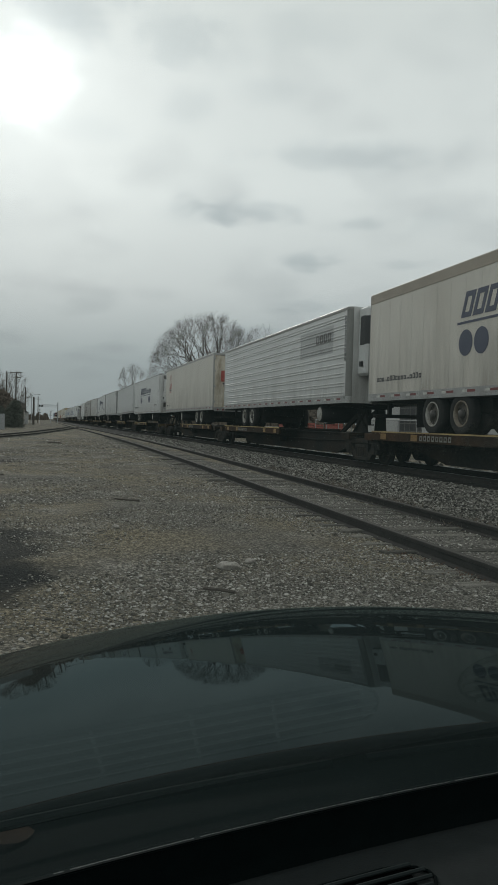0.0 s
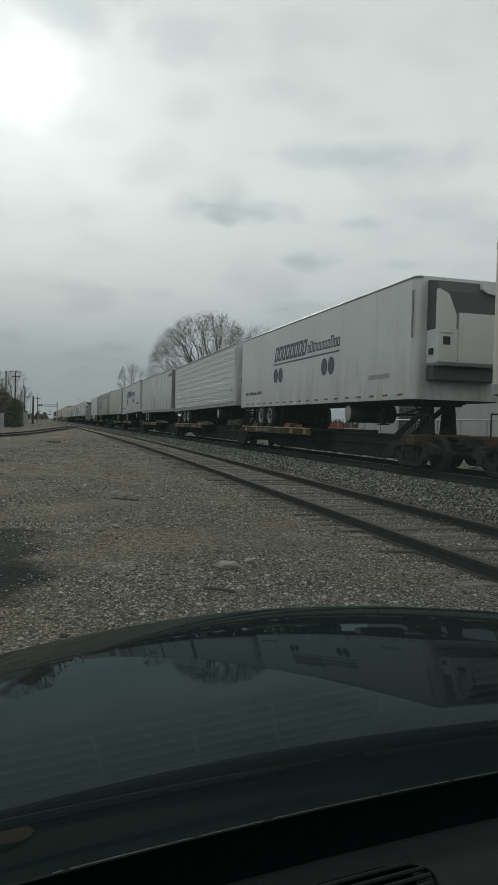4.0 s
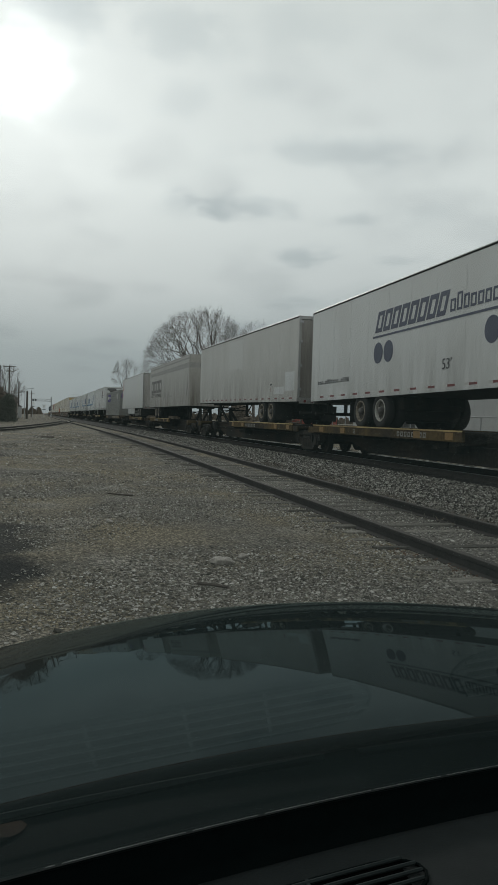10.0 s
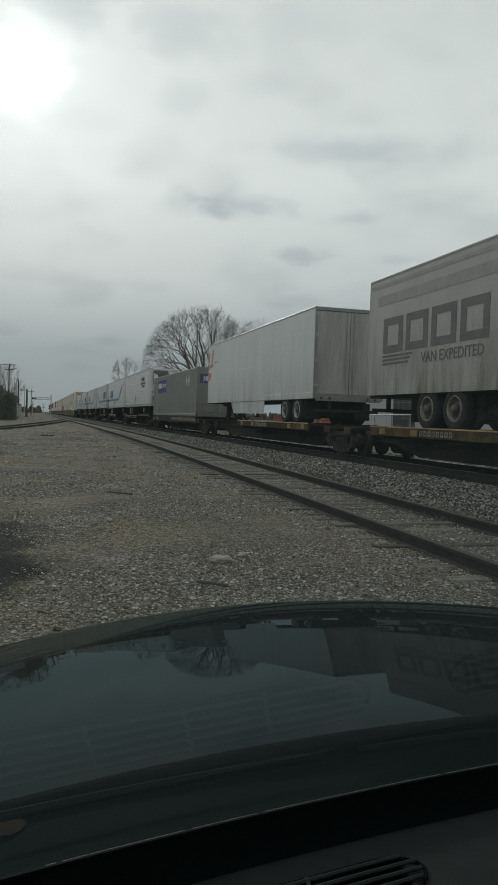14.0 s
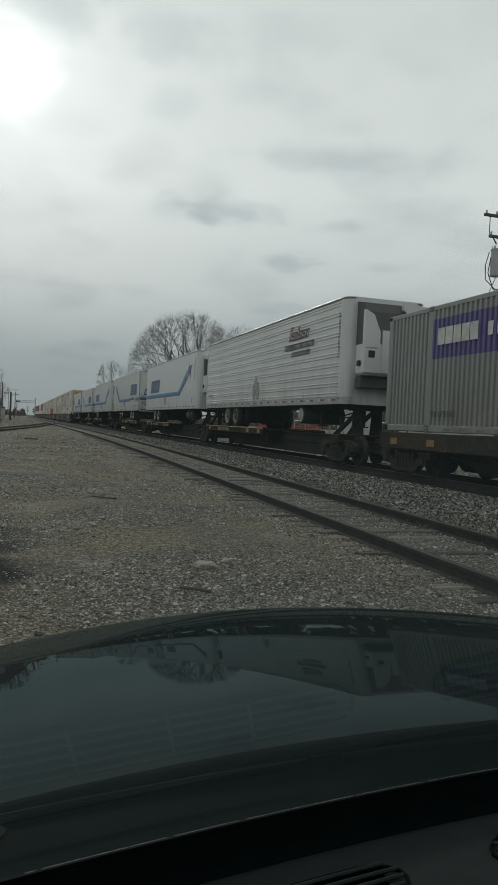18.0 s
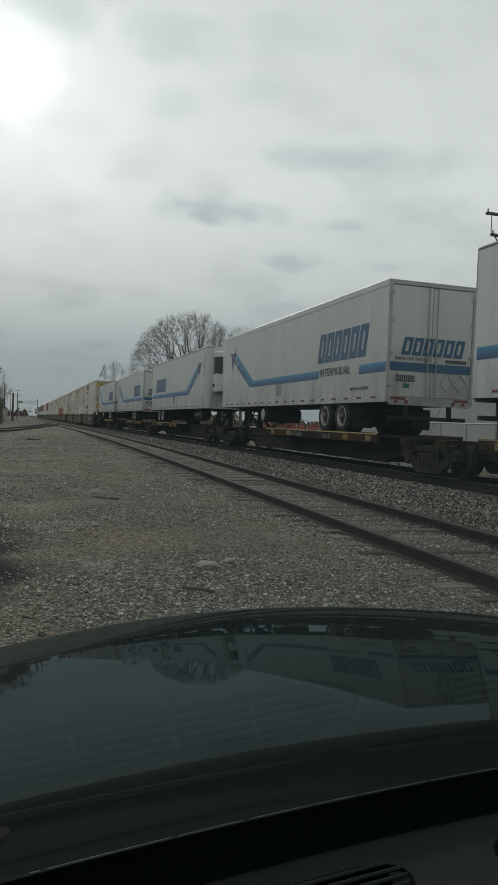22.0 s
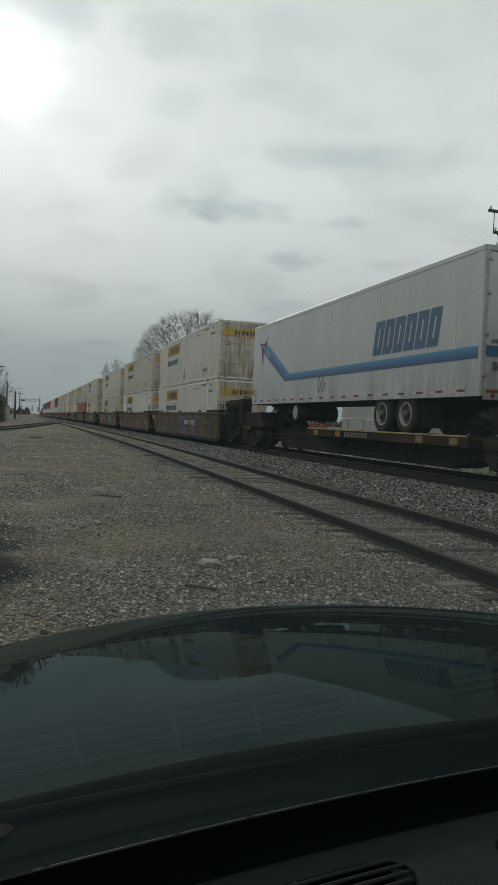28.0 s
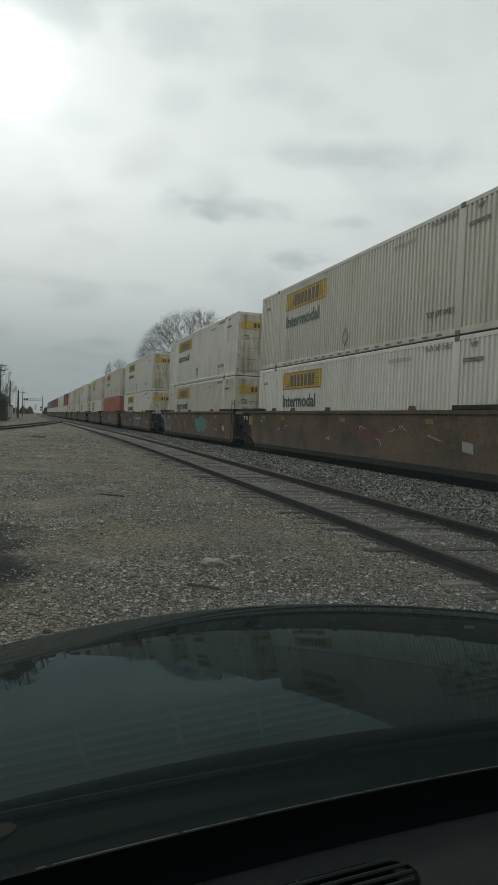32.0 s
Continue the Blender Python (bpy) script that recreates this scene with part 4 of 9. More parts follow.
def rim_mesh(kind):
    def build():
        mb = MB()
        mb.lathe([(-0.110, 0.305), (-0.128, 0.290), (-0.118, 0.270), (-0.085, 0.258), (-0.040, 0.250)], n=28, close=False)
        mb.lathe([(-0.040, 0.250), (-0.022, 0.235), (-0.020, 0.17), (-0.050, 0.145), (-0.055, 0.10)], n=28, mi=2, close=False)
        mb.lathe([(-0.07, 0.105), (-0.13, 0.095), (-0.145, 0.07), (-0.146, 0.0)], n=16, mi=1, close=False)
        for i in range(8):
            a = 2 * math.pi * i / 8
            mb.cyl((-0.058, 0.203 * math.cos(a), 0.203 * math.sin(a)), (-0.045, 0.203 * math.cos(a), 0.203 * math.sin(a)), 0.026, 8, 1)
        return mb.mesh("rim", M[kind], M["hub"], M["wheeldisc"])
    return cached(("rim", kind), build)


def plate(parent, name, pts, material, x=-HALF - 0.007, dz=0.0, label=""):
    """A thin flat shape on the side that faces -X; pts: (y, z)."""
    return part(name, MB().prism([(y, z + dz) for y, z in pts], x, x + 0.004), material, parent, label)


def hollow(mb, a, b, z0, z1, lean, t, x, mi=0):
    """An upright outline of a leaning block, t thick, from a to b and z0 to z1."""
    h = z1 - z0
    k = t if b > a else -t
    sk = lambda z: lean * (z - z0) / h
    for ya, yb, za, zb in ((a, a + k, z0, z1), (b - k, b, z0, z1), (a + k, b - k, z0, z0 + t), (a + k, b - k, z1 - t, z1)):
        mb.prism([(ya + sk(za), za), (yb + sk(za), za), (yb + sk(zb), zb), (ya + sk(zb), zb)], x, x + 0.004, mi)


def bars(parent, y0, y1, z0, z1, count, material, slant=0.0, dz=0.0, x=-HALF - 0.007, gap=0.24, name="brand_bar", tall=(1.0,), line=0.0):
    """A brand name or number drawn as a row of plain bars from y0 (first) to y1 (last). tall: share of the height, bar by bar. line: the thickness of bars drawn as outlines."""
    step = (y1 - y0) / count
    sl = slant * (1 if y1 < y0 else -1)
    small = count > 8 or abs(step) < 0.25
    if small and not line:
        line = abs(step) * (1 - gap) * 0.27
    mb = MB()
    for i in range(count):
        a, b = y0 + step * (i + gap / 2), y0 + step * (i + 1 - gap / 2)
        h = (z1 - z0) * tall[i % len(tall)]
        s1 = sl * h
        if line:
            hollow(mb, a, b, z0 + dz, z0 + h + dz, s1, min(line, h * 0.3), x)
        else:
            mb.prism([(a, z0 + dz), (b, z0 + dz), (b + s1, z0 + h + dz), (a + s1, z0 + h + dz)], x, x + 0.004)
        if not small:
            part(name, mb, material, parent)
            mb = MB()
    if small:
        tagged(part(name + "s", mb, material, parent), kind="stuff")


LOWER = (0.72, 1.0, 0.8, 0.72, 0.72, 0.72, 0.72, 0.72, 1.0, 0.72, 0.72)


def ellipse(cy, cz, ry, rz, n=24):
    return [(cy + ry * math.cos(2 * math.pi * i / n), cz + rz * math.sin(2 * math.pi * i / n)) for i in range(n)]


Z0, Z1 = 2.08, 5.04


def rib_profile(z0, z1):
    """Pairs of raised ribs up a corrugated side: height, depth."""
    prof, z = [], Z0
    while z < Z1 - 0.12:
        prof += [(z, 0.0), (z + 0.085, 0.0), (z + 0.097, 0.020), (z + 0.119, 0.020), (z + 0.131, 0.0), (z + 0.175, 0.0), (z + 0.187, 0.020), (z + 0.209, 0.020), (z + 0.221, 0.0)]
        z += 0.298
    prof = [q for q in prof if z0 < q[0] < z1]
    return [(z0, 0.0)] + prof + [(z1, 0.0)]


def side_skin(kind, L, near, lo=0.0, hi=0.0):
    """One side wall of a trailer box, in its own relief; lo, hi: what is left free at its ends."""
    mb = MB()
    s = -1 if near else 1
    xo = s * HALF

    def slab(y0, y1, z0, z1, proud, mi=0):
        a, b = xo - s * 0.03, xo + s * proud
        mb.box(min(a, b), max(a, b), y0, y1, z0, z1, mi)
    if kind == "corrugated":
        prof = rib_profile(Z0, Z1)
        n = len(prof)
        vs = [(xo + s * (d - 0.014), lo + 0.10, z) for z, d in prof] + [(xo + s * (d - 0.014), L - hi - 0.05, z) for z, d in prof]
        mb.add(vs, [(i, i + 1, n + i + 1, n + i) for i in range(n - 1)])
        slab(lo, lo + 0.10, Z0, Z1, 0.004)
        slab(L - hi - 0.05, L - hi, Z0, Z1, 0.004)
        y = 1.2
        while y < L - 0.6 and near:
            zz = Z0 + 0.05
            while zz < Z1 - 0.1:
                mb.box(xo + s * 0.006 - 0.002, xo + s * 0.006 + 0.002, y - 0.006, y + 0.006, zz, zz + 0.012)
                zz += 0.149
            y += 0.61
    else:
        slab(lo, L - hi, Z0, Z1, 0.0)
        pitch = dict(posts=1.345, narrow=0.61, plain=30.0).get(kind, 1.22)
        y = 0.95
        while y < L - 0.3:
            if kind == "posts":
                slab(y - 0.035, y + 0.035, Z0 + 0.03, Z1 - 0.18, 0.016)
                if near:
                    zz = Z0 + 0.1
                    while zz < Z1 - 0.25:
                        mb.box(xo - 0.022, xo - 0.015, y - 0.010, y + 0.010, zz, zz + 0.022, 1)
                        zz += 0.085
            else:
                slab(y - 0.02, y + 0.02, Z0, Z1 - 0.12, 0.0018)
                if near:
                    zz = Z0 + 0.06
                    while zz < Z1 - 0.2:
                        mb.box(xo - 0.0045, xo - 0.001, y - 0.006, y + 0.006, zz, zz + 0.03, 1)
                        zz += 0.09
            y += pitch
    return mb


def wheels(th, axles, rim_kinds, dz):
    for i, y in enumerate(axles):
        for s in (-1, 1):
            w = part("wheel", tyre_mesh(), None, th)
            w.location = (s * -1 * -1.15, y, DECK + 0.49 + dz)
            w.rotation_euler = (0.3 * i, 0, 0 if s < 0 else math.pi)
            part("rim", rim_mesh(rim_kinds[i % len(rim_kinds)]), None, w)
        part("axle", cached("axle", lambda: MB().cyl((-1.0, 0, 0), (1.0, 0, 0), 0.075, 10).mesh("axle", M["steel"])), None, th).location = (0, y, DECK + 0.49 + dz)


def reefer_unit(th, y, s, dz, dark_top, style):
    """A refrigeration unit on the nose; s: -1 when the nose faces the near end."""
    a, b = sorted((y, y + s * 0.62))
    u = part("refrigeration_unit", MB().box(-0.98, 0.98, a, b, 2.78 + dz, (3.72 if dark_top else 4.86) + dz, 0, 0.07), M["white2"], th, "white refrigeration unit with dark grille")
    if dark_top:
        part("hood", MB().prism([(y, 3.66 + dz), (y + s * 0.56, 3.66 + dz), (y + s * 0.56, 4.60 + dz), (y + s * 0.48, 4.86 + dz), (y, 4.95 + dz)], -0.95, 0.95), M["hooddark"], u, "dark grey upper housing")
        f = y + s * 0.64
        fa, fb = sorted((f, y + s * 0.50))
        # pale covers over the front of the housing, with a dark gap between them
        for shape in ([(-0.99, 2.86), (-0.50, 2.86), (-0.50, 4.02), (-0.72, 4.52), (-0.99, 4.64)], [(-0.43, 2.86), (0.98, 2.86), (0.98, 4.08), (-0.43, 4.08)], [(0.36, 4.60), (0.98, 4.52), (0.98, 4.86), (0.20, 4.86), (0.20, 4.70)]):
            k = len(shape)
            cover = MB().add([(x, yy, z + dz) for yy in (fa, fb) for x, z in shape], [tuple(range(k)), tuple(range(2 * k - 1, k - 1, -1))] + [(i, i + k, (i + 1) % k + k, (i + 1) % k) for i in range(k)])
            part("front_cover", cover, M["white2"], u)
        part("control_box", MB().box(-0.86, -0.66, min(f, f + s * 0.015), max(f, f + s * 0.015), 3.28 + dz, 3.48 + dz, 0, 0.006), M["black"], u)
        part("label_strip", MB().box(-0.95, -0.58, min(f, f + s * 0.004), max(f, f + s * 0.004), 3.54 + dz, 3.58 + dz), M["grey"], u)
        part("nose_cap", MB().box(-0.95, 0.95, min(y, y + s * 0.34), max(y, y + s * 0.34), 2.42 + dz, 2.76 + dz, 0, 0.03), M["hooddark"], u, "dark frame under the unit")
    else:
        part("grille", MB().box(-1.0, -0.55, min(a, b) - 0.012, b - 0.10, 3.62 + dz, 4.66 + dz, 0, 0.10), M["grille"], u)
        fy = a if s < 0 else b
        seam = MB()
        for zz in (3.55, 4.68):
            seam.box(-0.55, 0.96, fy - 0.006, fy + 0.006, zz + dz, zz + 0.014 + dz)
        seam.box(0.2, 0.214, fy - 0.006, fy + 0.006, 2.85 + dz, 3.55 + dz)
        tagged(part("seams", seam, M["ink"], u), kind="stuff")
        if style == "blue" and s < 0:
            mb = MB()
            for i in range(6):
                x0 = -0.36 + i * 0.185
                for xa, xb, za, zb in ((x0, x0 + 0.045, 3.98, 4.26), (x0 + 0.10, x0 + 0.145, 3.98, 4.26), (x0 + 0.045, x0 + 0.10, 3.98, 4.03), (x0 + 0.045, x0 + 0.10, 4.21, 4.26)):
                    mb.box(xa, xb, fy - 0.012, fy - 0.004, za + dz, zb + dz)
            for i in range(11):
                mb.box(-0.28 + i * 0.085, -0.28 + i * 0.085 + 0.05, fy - 0.012, fy - 0.004, 4.70 + dz, 4.78 + dz)
            part("brand_bars", mb, M["ink"], u)
            part("brand_mark", MB().box(0.10, 0.30, fy - 0.012, fy - 0.004, 4.36 + dz, 4.54 + dz), M["grey"], u)
    part("controller", MB().box(-1.045, -0.99, a + 0.2, a + 0.34, 3.05 + dz, 3.2 + dz), M["black"], u)


def rear_doors(th, y, s, paint, dz, frame, style):
    """Two swing doors with lock rods at the rear end; s: which way they face."""
    o = s * 0.02
    fr = MB()
    for x0, x1, z0, z1 in ((-HALF, -HALF + 0.09, 1.95, Z1), (HALF - 0.09, HALF, 1.95, Z1), (-HALF + 0.09, HALF - 0.09, Z1 - 0.12, Z1), (-HALF + 0.09, HALF - 0.09, 1.88, 2.10)):
        fr.box(x0, x1, min(y, y + s * 0.05), max(y, y + s * 0.05), z0 + dz, z1 + dz, 0, 0.008)
    part("rear_frame", fr, frame, th)
    for k in (0, 1):
        x0, x1 = (-HALF + 0.095, -0.008) if k == 0 else (0.008, HALF - 0.095)
        d = part("door", MB().box(x0, x1, min(y, y + s * 0.03), max(y, y + s * 0.03), 2.11 + dz, Z1 - 0.13 + dz, 0, 0.006), paint, th)
        for xr in ((x1 - 0.12,) if style == "single" else (x1 - 0.10, x1 - 0.30)) if k == 0 else ((x0 + 0.12,) if style == "single" else (x0 + 0.10, x0 + 0.30)):
            part("lock_rod", MB().cyl((xr, y + s * 0.065, 2.02 + dz), (xr, y + s * 0.065, Z1 - 0.06 + dz), 0.016, 8).box(xr - 0.04, xr + 0.04, min(y + s * 0.03, y + s * 0.08), max(y + s * 0.03, y + s * 0.08), 3.0 + dz, 3.06 + dz), M["galv"], d)
        for zz in (2.35, 3.2, 4.05, 4.75):
            xh = -HALF + 0.01 if k == 0 else HALF - 0.15
            part("hinge", MB().box(xh, xh + 0.14, min(y + s * 0.03, y + s * 0.06), max(y + s * 0.03, y + s * 0.06), zz + dz, zz + 0.09 + dz, 0, 0.01), M["galv"], d)
    for x in (-1.0, -0.7, 0.7, 1.0):
        part("tail_light", MB().cyl((x, y + s * 0.05, 1.97 + dz), (x, y + s * 0.07, 1.97 + dz), 0.05, 10), M["red"], th)
    bp = MB().box(-1.15, 1.15, min(y + s * 0.0, y - s * 0.1), max(y, y - s * 0.1), 1.50 + dz, 1.60 + dz, 0, 0.01)
    for x in (-0.7, 0.6):
        bp.box(x, x + 0.1, min(y, y - s * 0.1), max(y, y - s * 0.1), 1.5 + dz, 1.9 + dz)
    part("rear_bumper", bp, M["steel"], th)


def trailer(R, L, skin, paint, nose, label, axles, reefer=None, tank=None, rims=("rim",), top="roofline", tape=True, frame="alu", door_style="double", doors=None, long_tank=None, high=5.04, nose_r=0.12, nose_paint="", rail_h=0.0, rise=0.0):
    """A 53 ft van trailer. R, L: its near and far end along the train; nose: the end that the kingpin is at; high: its roof; nose_r: how far its front corners are rounded; rise: how steeply the nose sits up on its hitch."""
    global Z1
    Z1 = high
    n = L - R
    ya = sum(axles) / len(axles)
    lean = Matrix.Translation((0, ya, 0)) @ Matrix.Rotation(rise * (-1 if nose == "R" else 1), 4, "X") @ Matrix.Translation((0, -ya, 0))
    th = on_train(thing("semi_trailer", (0, 0, 0), label, "trailer", "trailers on the train"), R, DECK, lean)
    dz = -DECK
    P = M[paint]
    s = -1 if nose == "R" else 1
    yn, yr = (0.0, n) if nose == "R" else (n, 0.0)
    ins = -s
    lo, hi = (nose_r, 0.0) if nose == "R" else (0.0, nose_r)
    corner_paint = M[nose_paint] if nose_paint else M["alu"] if skin == "posts" else P

    def bend(sx, out, r=nose_r):
        """Points round one front corner, out metres outside the skin."""
        c = (sx * (HALF - r), yn + ins * r)
        return [(c[0] + sx * (r + out) * math.cos(a), c[1] - ins * (r + out) * math.sin(a)) for a in [math.pi / 2 * k / 8 for k in range(9)]]

    part("side_wall", side_skin(skin, n, True, lo, hi).shift(0, 0, dz), [P, M["faint"]], th)
    part("side_wall", side_skin(skin, n, False, lo, hi).shift(0, 0, dz), [P, M["faint"]], th)
    yb = yr - ins * 0.02
    plan = [(-HALF + 0.02, yb)] + [(x + 0.01, y) for x, y in bend(-1, -0.01)] + [(x - 0.01, y) for x, y in bend(1, -0.01)][::-1] + [(HALF - 0.02, yb)]
    part("roof", MB().column(plan, Z1 - 0.03 + dz, Z1 + 0.012 + dz), P, th)
    part("floor", MB().box(-HALF + 0.03, HALF - 0.03, min(yn + ins * nose_r, yb), max(yn + ins * nose_r, yb), 1.93 + dz, Z0 + dz), M["steel"], th)
    straight = sorted((yn + ins * nose_r, yr))
    rh = rail_h or (0.12 if skin == "posts" else 0.055)
    for s_ in (-1, 1):
        a, b = sorted((s_ * (HALF - 0.02), s_ * (HALF + 0.004)))
        part("bottom_rail", MB().box(a, b, *straight, 1.95 + dz, 2.16 + dz, 0, 0.002).column(bend(s_, 0.004) + bend(s_, -0.02)[::-1], 1.95 + dz, 2.16 + dz), P if skin in ("smooth", "plain") else M["alu"], th)
        a, b = sorted((s_ * (HALF - 0.04), s_ * (HALF + 0.010)))
        part("top_rail", MB().box(a, b, *straight, Z1 - rh + dz, Z1 - 0.012 + dz, 0, 0.006).column(bend(s_, 0.010) + bend(s_, -0.03)[::-1], Z1 - rh + dz, Z1 - 0.012 + dz), M[top], th)
        edge = [(s_ * (HALF - 0.012), yr, Z1 - 0.004 + dz)] + [(x, y, Z1 - 0.004 + dz) for x, y in bend(s_, -0.012)]
        part("roof_edge", MB().tube(edge, 0.022, 8), P, th)
        part("nose_corner", MB().column(bend(s_, 0.0) + bend(s_, -0.03)[::-1], 2.16 + dz, Z1 - rh + dz), corner_paint, th)
    if tape:
        mb = MB()
        y, i = 0.5, 0
        while y < n - 0.5:
            mb.box(-HALF - 0.009, -HALF - 0.003, y, y + 0.30, 2.05 + dz, 2.105 + dz, 0)
            mb.box(-HALF - 0.009, -HALF - 0.003, y + 0.31, y + 0.50, 2.05 + dz, 2.105 + dz, 1)
            y += 0.86
        tagged(part("reflective_tape", mb, [M["red"], M["dullwhite"]], th, "red and white reflective strips"), kind="stuff")
    part("front_wall", MB().box(-HALF + nose_r, HALF - nose_r, min(yn, yn + ins * 0.04), max(yn, yn + ins * 0.04), 1.95 + dz, Z1 - 0.012 + dz), P, th)
    if reefer:
        reefer_unit(th, yn, s, dz, reefer == "dark", "blue" if reefer == "blue" else "")
    rear_doors(th, yr, -s, M[doors] if doors else P, dz, M[frame], door_style)
    # running gear
    fr = MB()
    a0, a1 = min(axles) - 0.9, max(axles) + 0.9
    for x in (-0.52, 0.46):
        fr.box(x, x + 0.08, a0, a1, 1.72 + dz, 1.93 + dz)
    for y in axles:
        fr.box(-0.6, 0.6, y - 0.06, y + 0.06, 1.66 + dz, 1.76 + dz)
    ny = yn + ins * 1.0
    fr.box(-0.55, 0.55, ny - 0.5, ny + 0.5, 1.86 + dz, 1.93 + dz)
    fr.box(-0.86, 0.86, min(axles) - 0.42, max(axles) + 0.42, 1.30 + dz, 1.90 + dz, 0, 0.04)
    fr.box(-0.95, 0.95, min(axles) - 0.7, max(axles) + 0.7, 1.58 + dz, 1.93 + dz, 0, 0.03)
    tagged(part("undercarriage", fr, M["steel"], th), kind="stuff")
    wheels(th, axles, rims, dz)
    lg = yn + ins * 2.75
    gear = MB()
    for x in (-0.78, 0.70):
        gear.box(x, x + 0.12, lg - 0.06, lg + 0.06, 1.32 + dz, 1.93 + dz, 0, 0.008)
        gear.box(x - 0.08, x + 0.2, lg - 0.14, lg + 0.14, 1.28 + dz, 1.32 + dz, 0, 0.008)
        gear.cyl((x + 0.06, lg, 1.45 + dz), (x + 0.06, lg + ins * 0.9, 1.92 + dz), 0.03, 6)
    gear.cyl((-0.72, lg, 1.6 + dz), (0.76, lg, 1.6 + dz), 0.03, 6)
    gear.cyl((-0.72, lg, 1.42 + dz), (0.76, lg, 1.88 + dz), 0.025, 6)
    part("landing_gear", gear, M["steel"], th)
    fy = (min(axles) - 0.75) if nose == "L" else (max(axles) + 0.75)
    for x in (-1.25, 0.62):
        part("mud_flap", MB().box(x, x + 0.62, fy - 0.008, fy + 0.008, 1.25 + dz, 1.85 + dz), M["rubber"], th)
    if long_tank is not None:
        y0, y1 = long_tank
        t = part("fuel_tank", MB().lathe([(y0, 0.05), (y0 + 0.02, 0.24), (y0 + 0.06, 0.29), (y1 - 0.06, 0.29), (y1 - 0.02, 0.24), (y1, 0.05)], axis="y", n=24, centre=(-0.72, 0, 1.63 + dz)), M["black"], th, "black fuel tank slung under the frame")
        for yy in (y0 + 0.35, y1 - 0.4):
            part("tank_strap", MB().lathe([(yy, 0.292), (yy, 0.298), (yy + 0.06, 0.298), (yy + 0.06, 0.292)], axis="y", n=24, centre=(-0.72, 0, 1.63 + dz), close=False), M["galv"], t)
    if tank is not None:
        t = part("fuel_tank", MB().lathe([(-1.14, 0.02), (-1.16, 0.24), (-1.13, 0.285), (0.35, 0.285), (0.38, 0.24), (0.38, 0.02)], n=24, centre=(0, tank, 1.62 + dz)), M["black"], th)
        part("end_cap", MB().lathe([(-1.165, 0.0), (-1.163, 0.225), (-1.15, 0.25)], n=24, centre=(0, tank, 1.62 + dz), close=False), M["rim"], t, "pale round tank end")
        for x in (-0.95, 0.1):
            part("tank_bracket", MB().box(x, x + 0.06, tank - 0.3, tank + 0.3, 1.86 + dz, 1.94 + dz), M["steel"], t)
    return th


STRIPE = (stripe_mat("level_blue_stripe", 0.0, 2.74 - DECK, 3.0 - DECK), stripe_mat("rising_blue_stripe", 0.479, 4.775 - DECK, 5.29 - DECK),
          stripe_mat("falling_blue_stripe", -0.479, 4.775 - 0.479 * 16.1 - DECK, 5.29 - 0.479 * 16.1 - DECK))


def fleet_stripe(th, flip, dz, gap=None):
    """A blue band that runs low along the side and turns up to a swallow; flip: the swallow is at the far end."""
    f = (lambda y: 16.1 - y) if flip else (lambda y: y)
    segs = [[(f(16.0), 2.74), (f(16.0), 3.0), (f(4.75), 3.0), (f(4.30), 2.74)]]
    if gap:
        segs = [[(0.02, 2.74), (0.02, 3.0), (gap[0], 3.0), (gap[0] + 0.05, 2.74)], [(gap[1], 2.74), (gap[1] - 0.05, 3.0), (11.35, 3.0), (11.8, 2.74)]]
    for q in segs:
        plate(th, "stripe", q, STRIPE[0], dz=dz, label="blue fleet stripe")
    plate(th, "stripe", [(f(4.28), 2.74), (f(4.75), 3.0), (f(2.15), 4.28), (f(1.62), 3.98)], STRIPE[2 if flip else 1], dz=dz)
    bird = [(2.36, 3.84), (2.10, 4.06), (2.06, 4.30), (2.16, 4.60), (1.92, 4.36), (1.62, 4.32), (1.18, 4.40), (1.42, 4.18), (1.48, 3.92), (1.56, 3.56), (1.72, 3.92), (1.92, 3.98), (2.12, 3.86), (2.30, 3.60), (2.20, 3.80)]
    plate(th, "swallow_outline", [(f(1.77 + (y - 1.77) * 1.14), 4.02 + (z - 4.02) * 1.10) for y, z in bird], M["white2"], x=-HALF - 0.0095, dz=dz)
    plate(th, "swallow", [(f(y), z) for y, z in bird], M["swallow"], x=-HALF - 0.011, dz=dz)
    wing = MB()
    arc = [(f(1.60), 4.24), (f(1.80), 4.16), (f(1.98), 4.02), (f(2.12), 3.86), (f(2.24), 3.74)]
    for (ya, za), (yb, zb) in zip(arc, arc[1:]):
        wing.cyl((-HALF - 0.013, ya, za + dz), (-HALF - 0.013, yb, zb + dz), 0.014, 4)
    part("swallow_line", wing, M["white2"], th)


def small_print(th, dz, spots, material="ink"):
    """Writing too small to read: plain bars. spots: (y, z, width, height)."""
    mb = MB()
    for y, z, w, h in spots:
        mb.box(-HALF - 0.008, -HALF - 0.004, y - w, y, z + dz, z + h + dz)
    return tagged(part("small_print", mb, M[material], th), kind="stuff")


def upright_number(th, dz, y, z0, z1, count, material="ink"):
    mb = MB()
    st = (z1 - z0) / count
    for i in range(count):
        z = z0 + i * st
        hollow(mb, y - 0.05, y + 0.05, z + dz, z + st * 0.72 + dz, 0, 0.022, -HALF - 0.014)
    return tagged(part("number_bars", mb, M[material], th), kind="stuff")


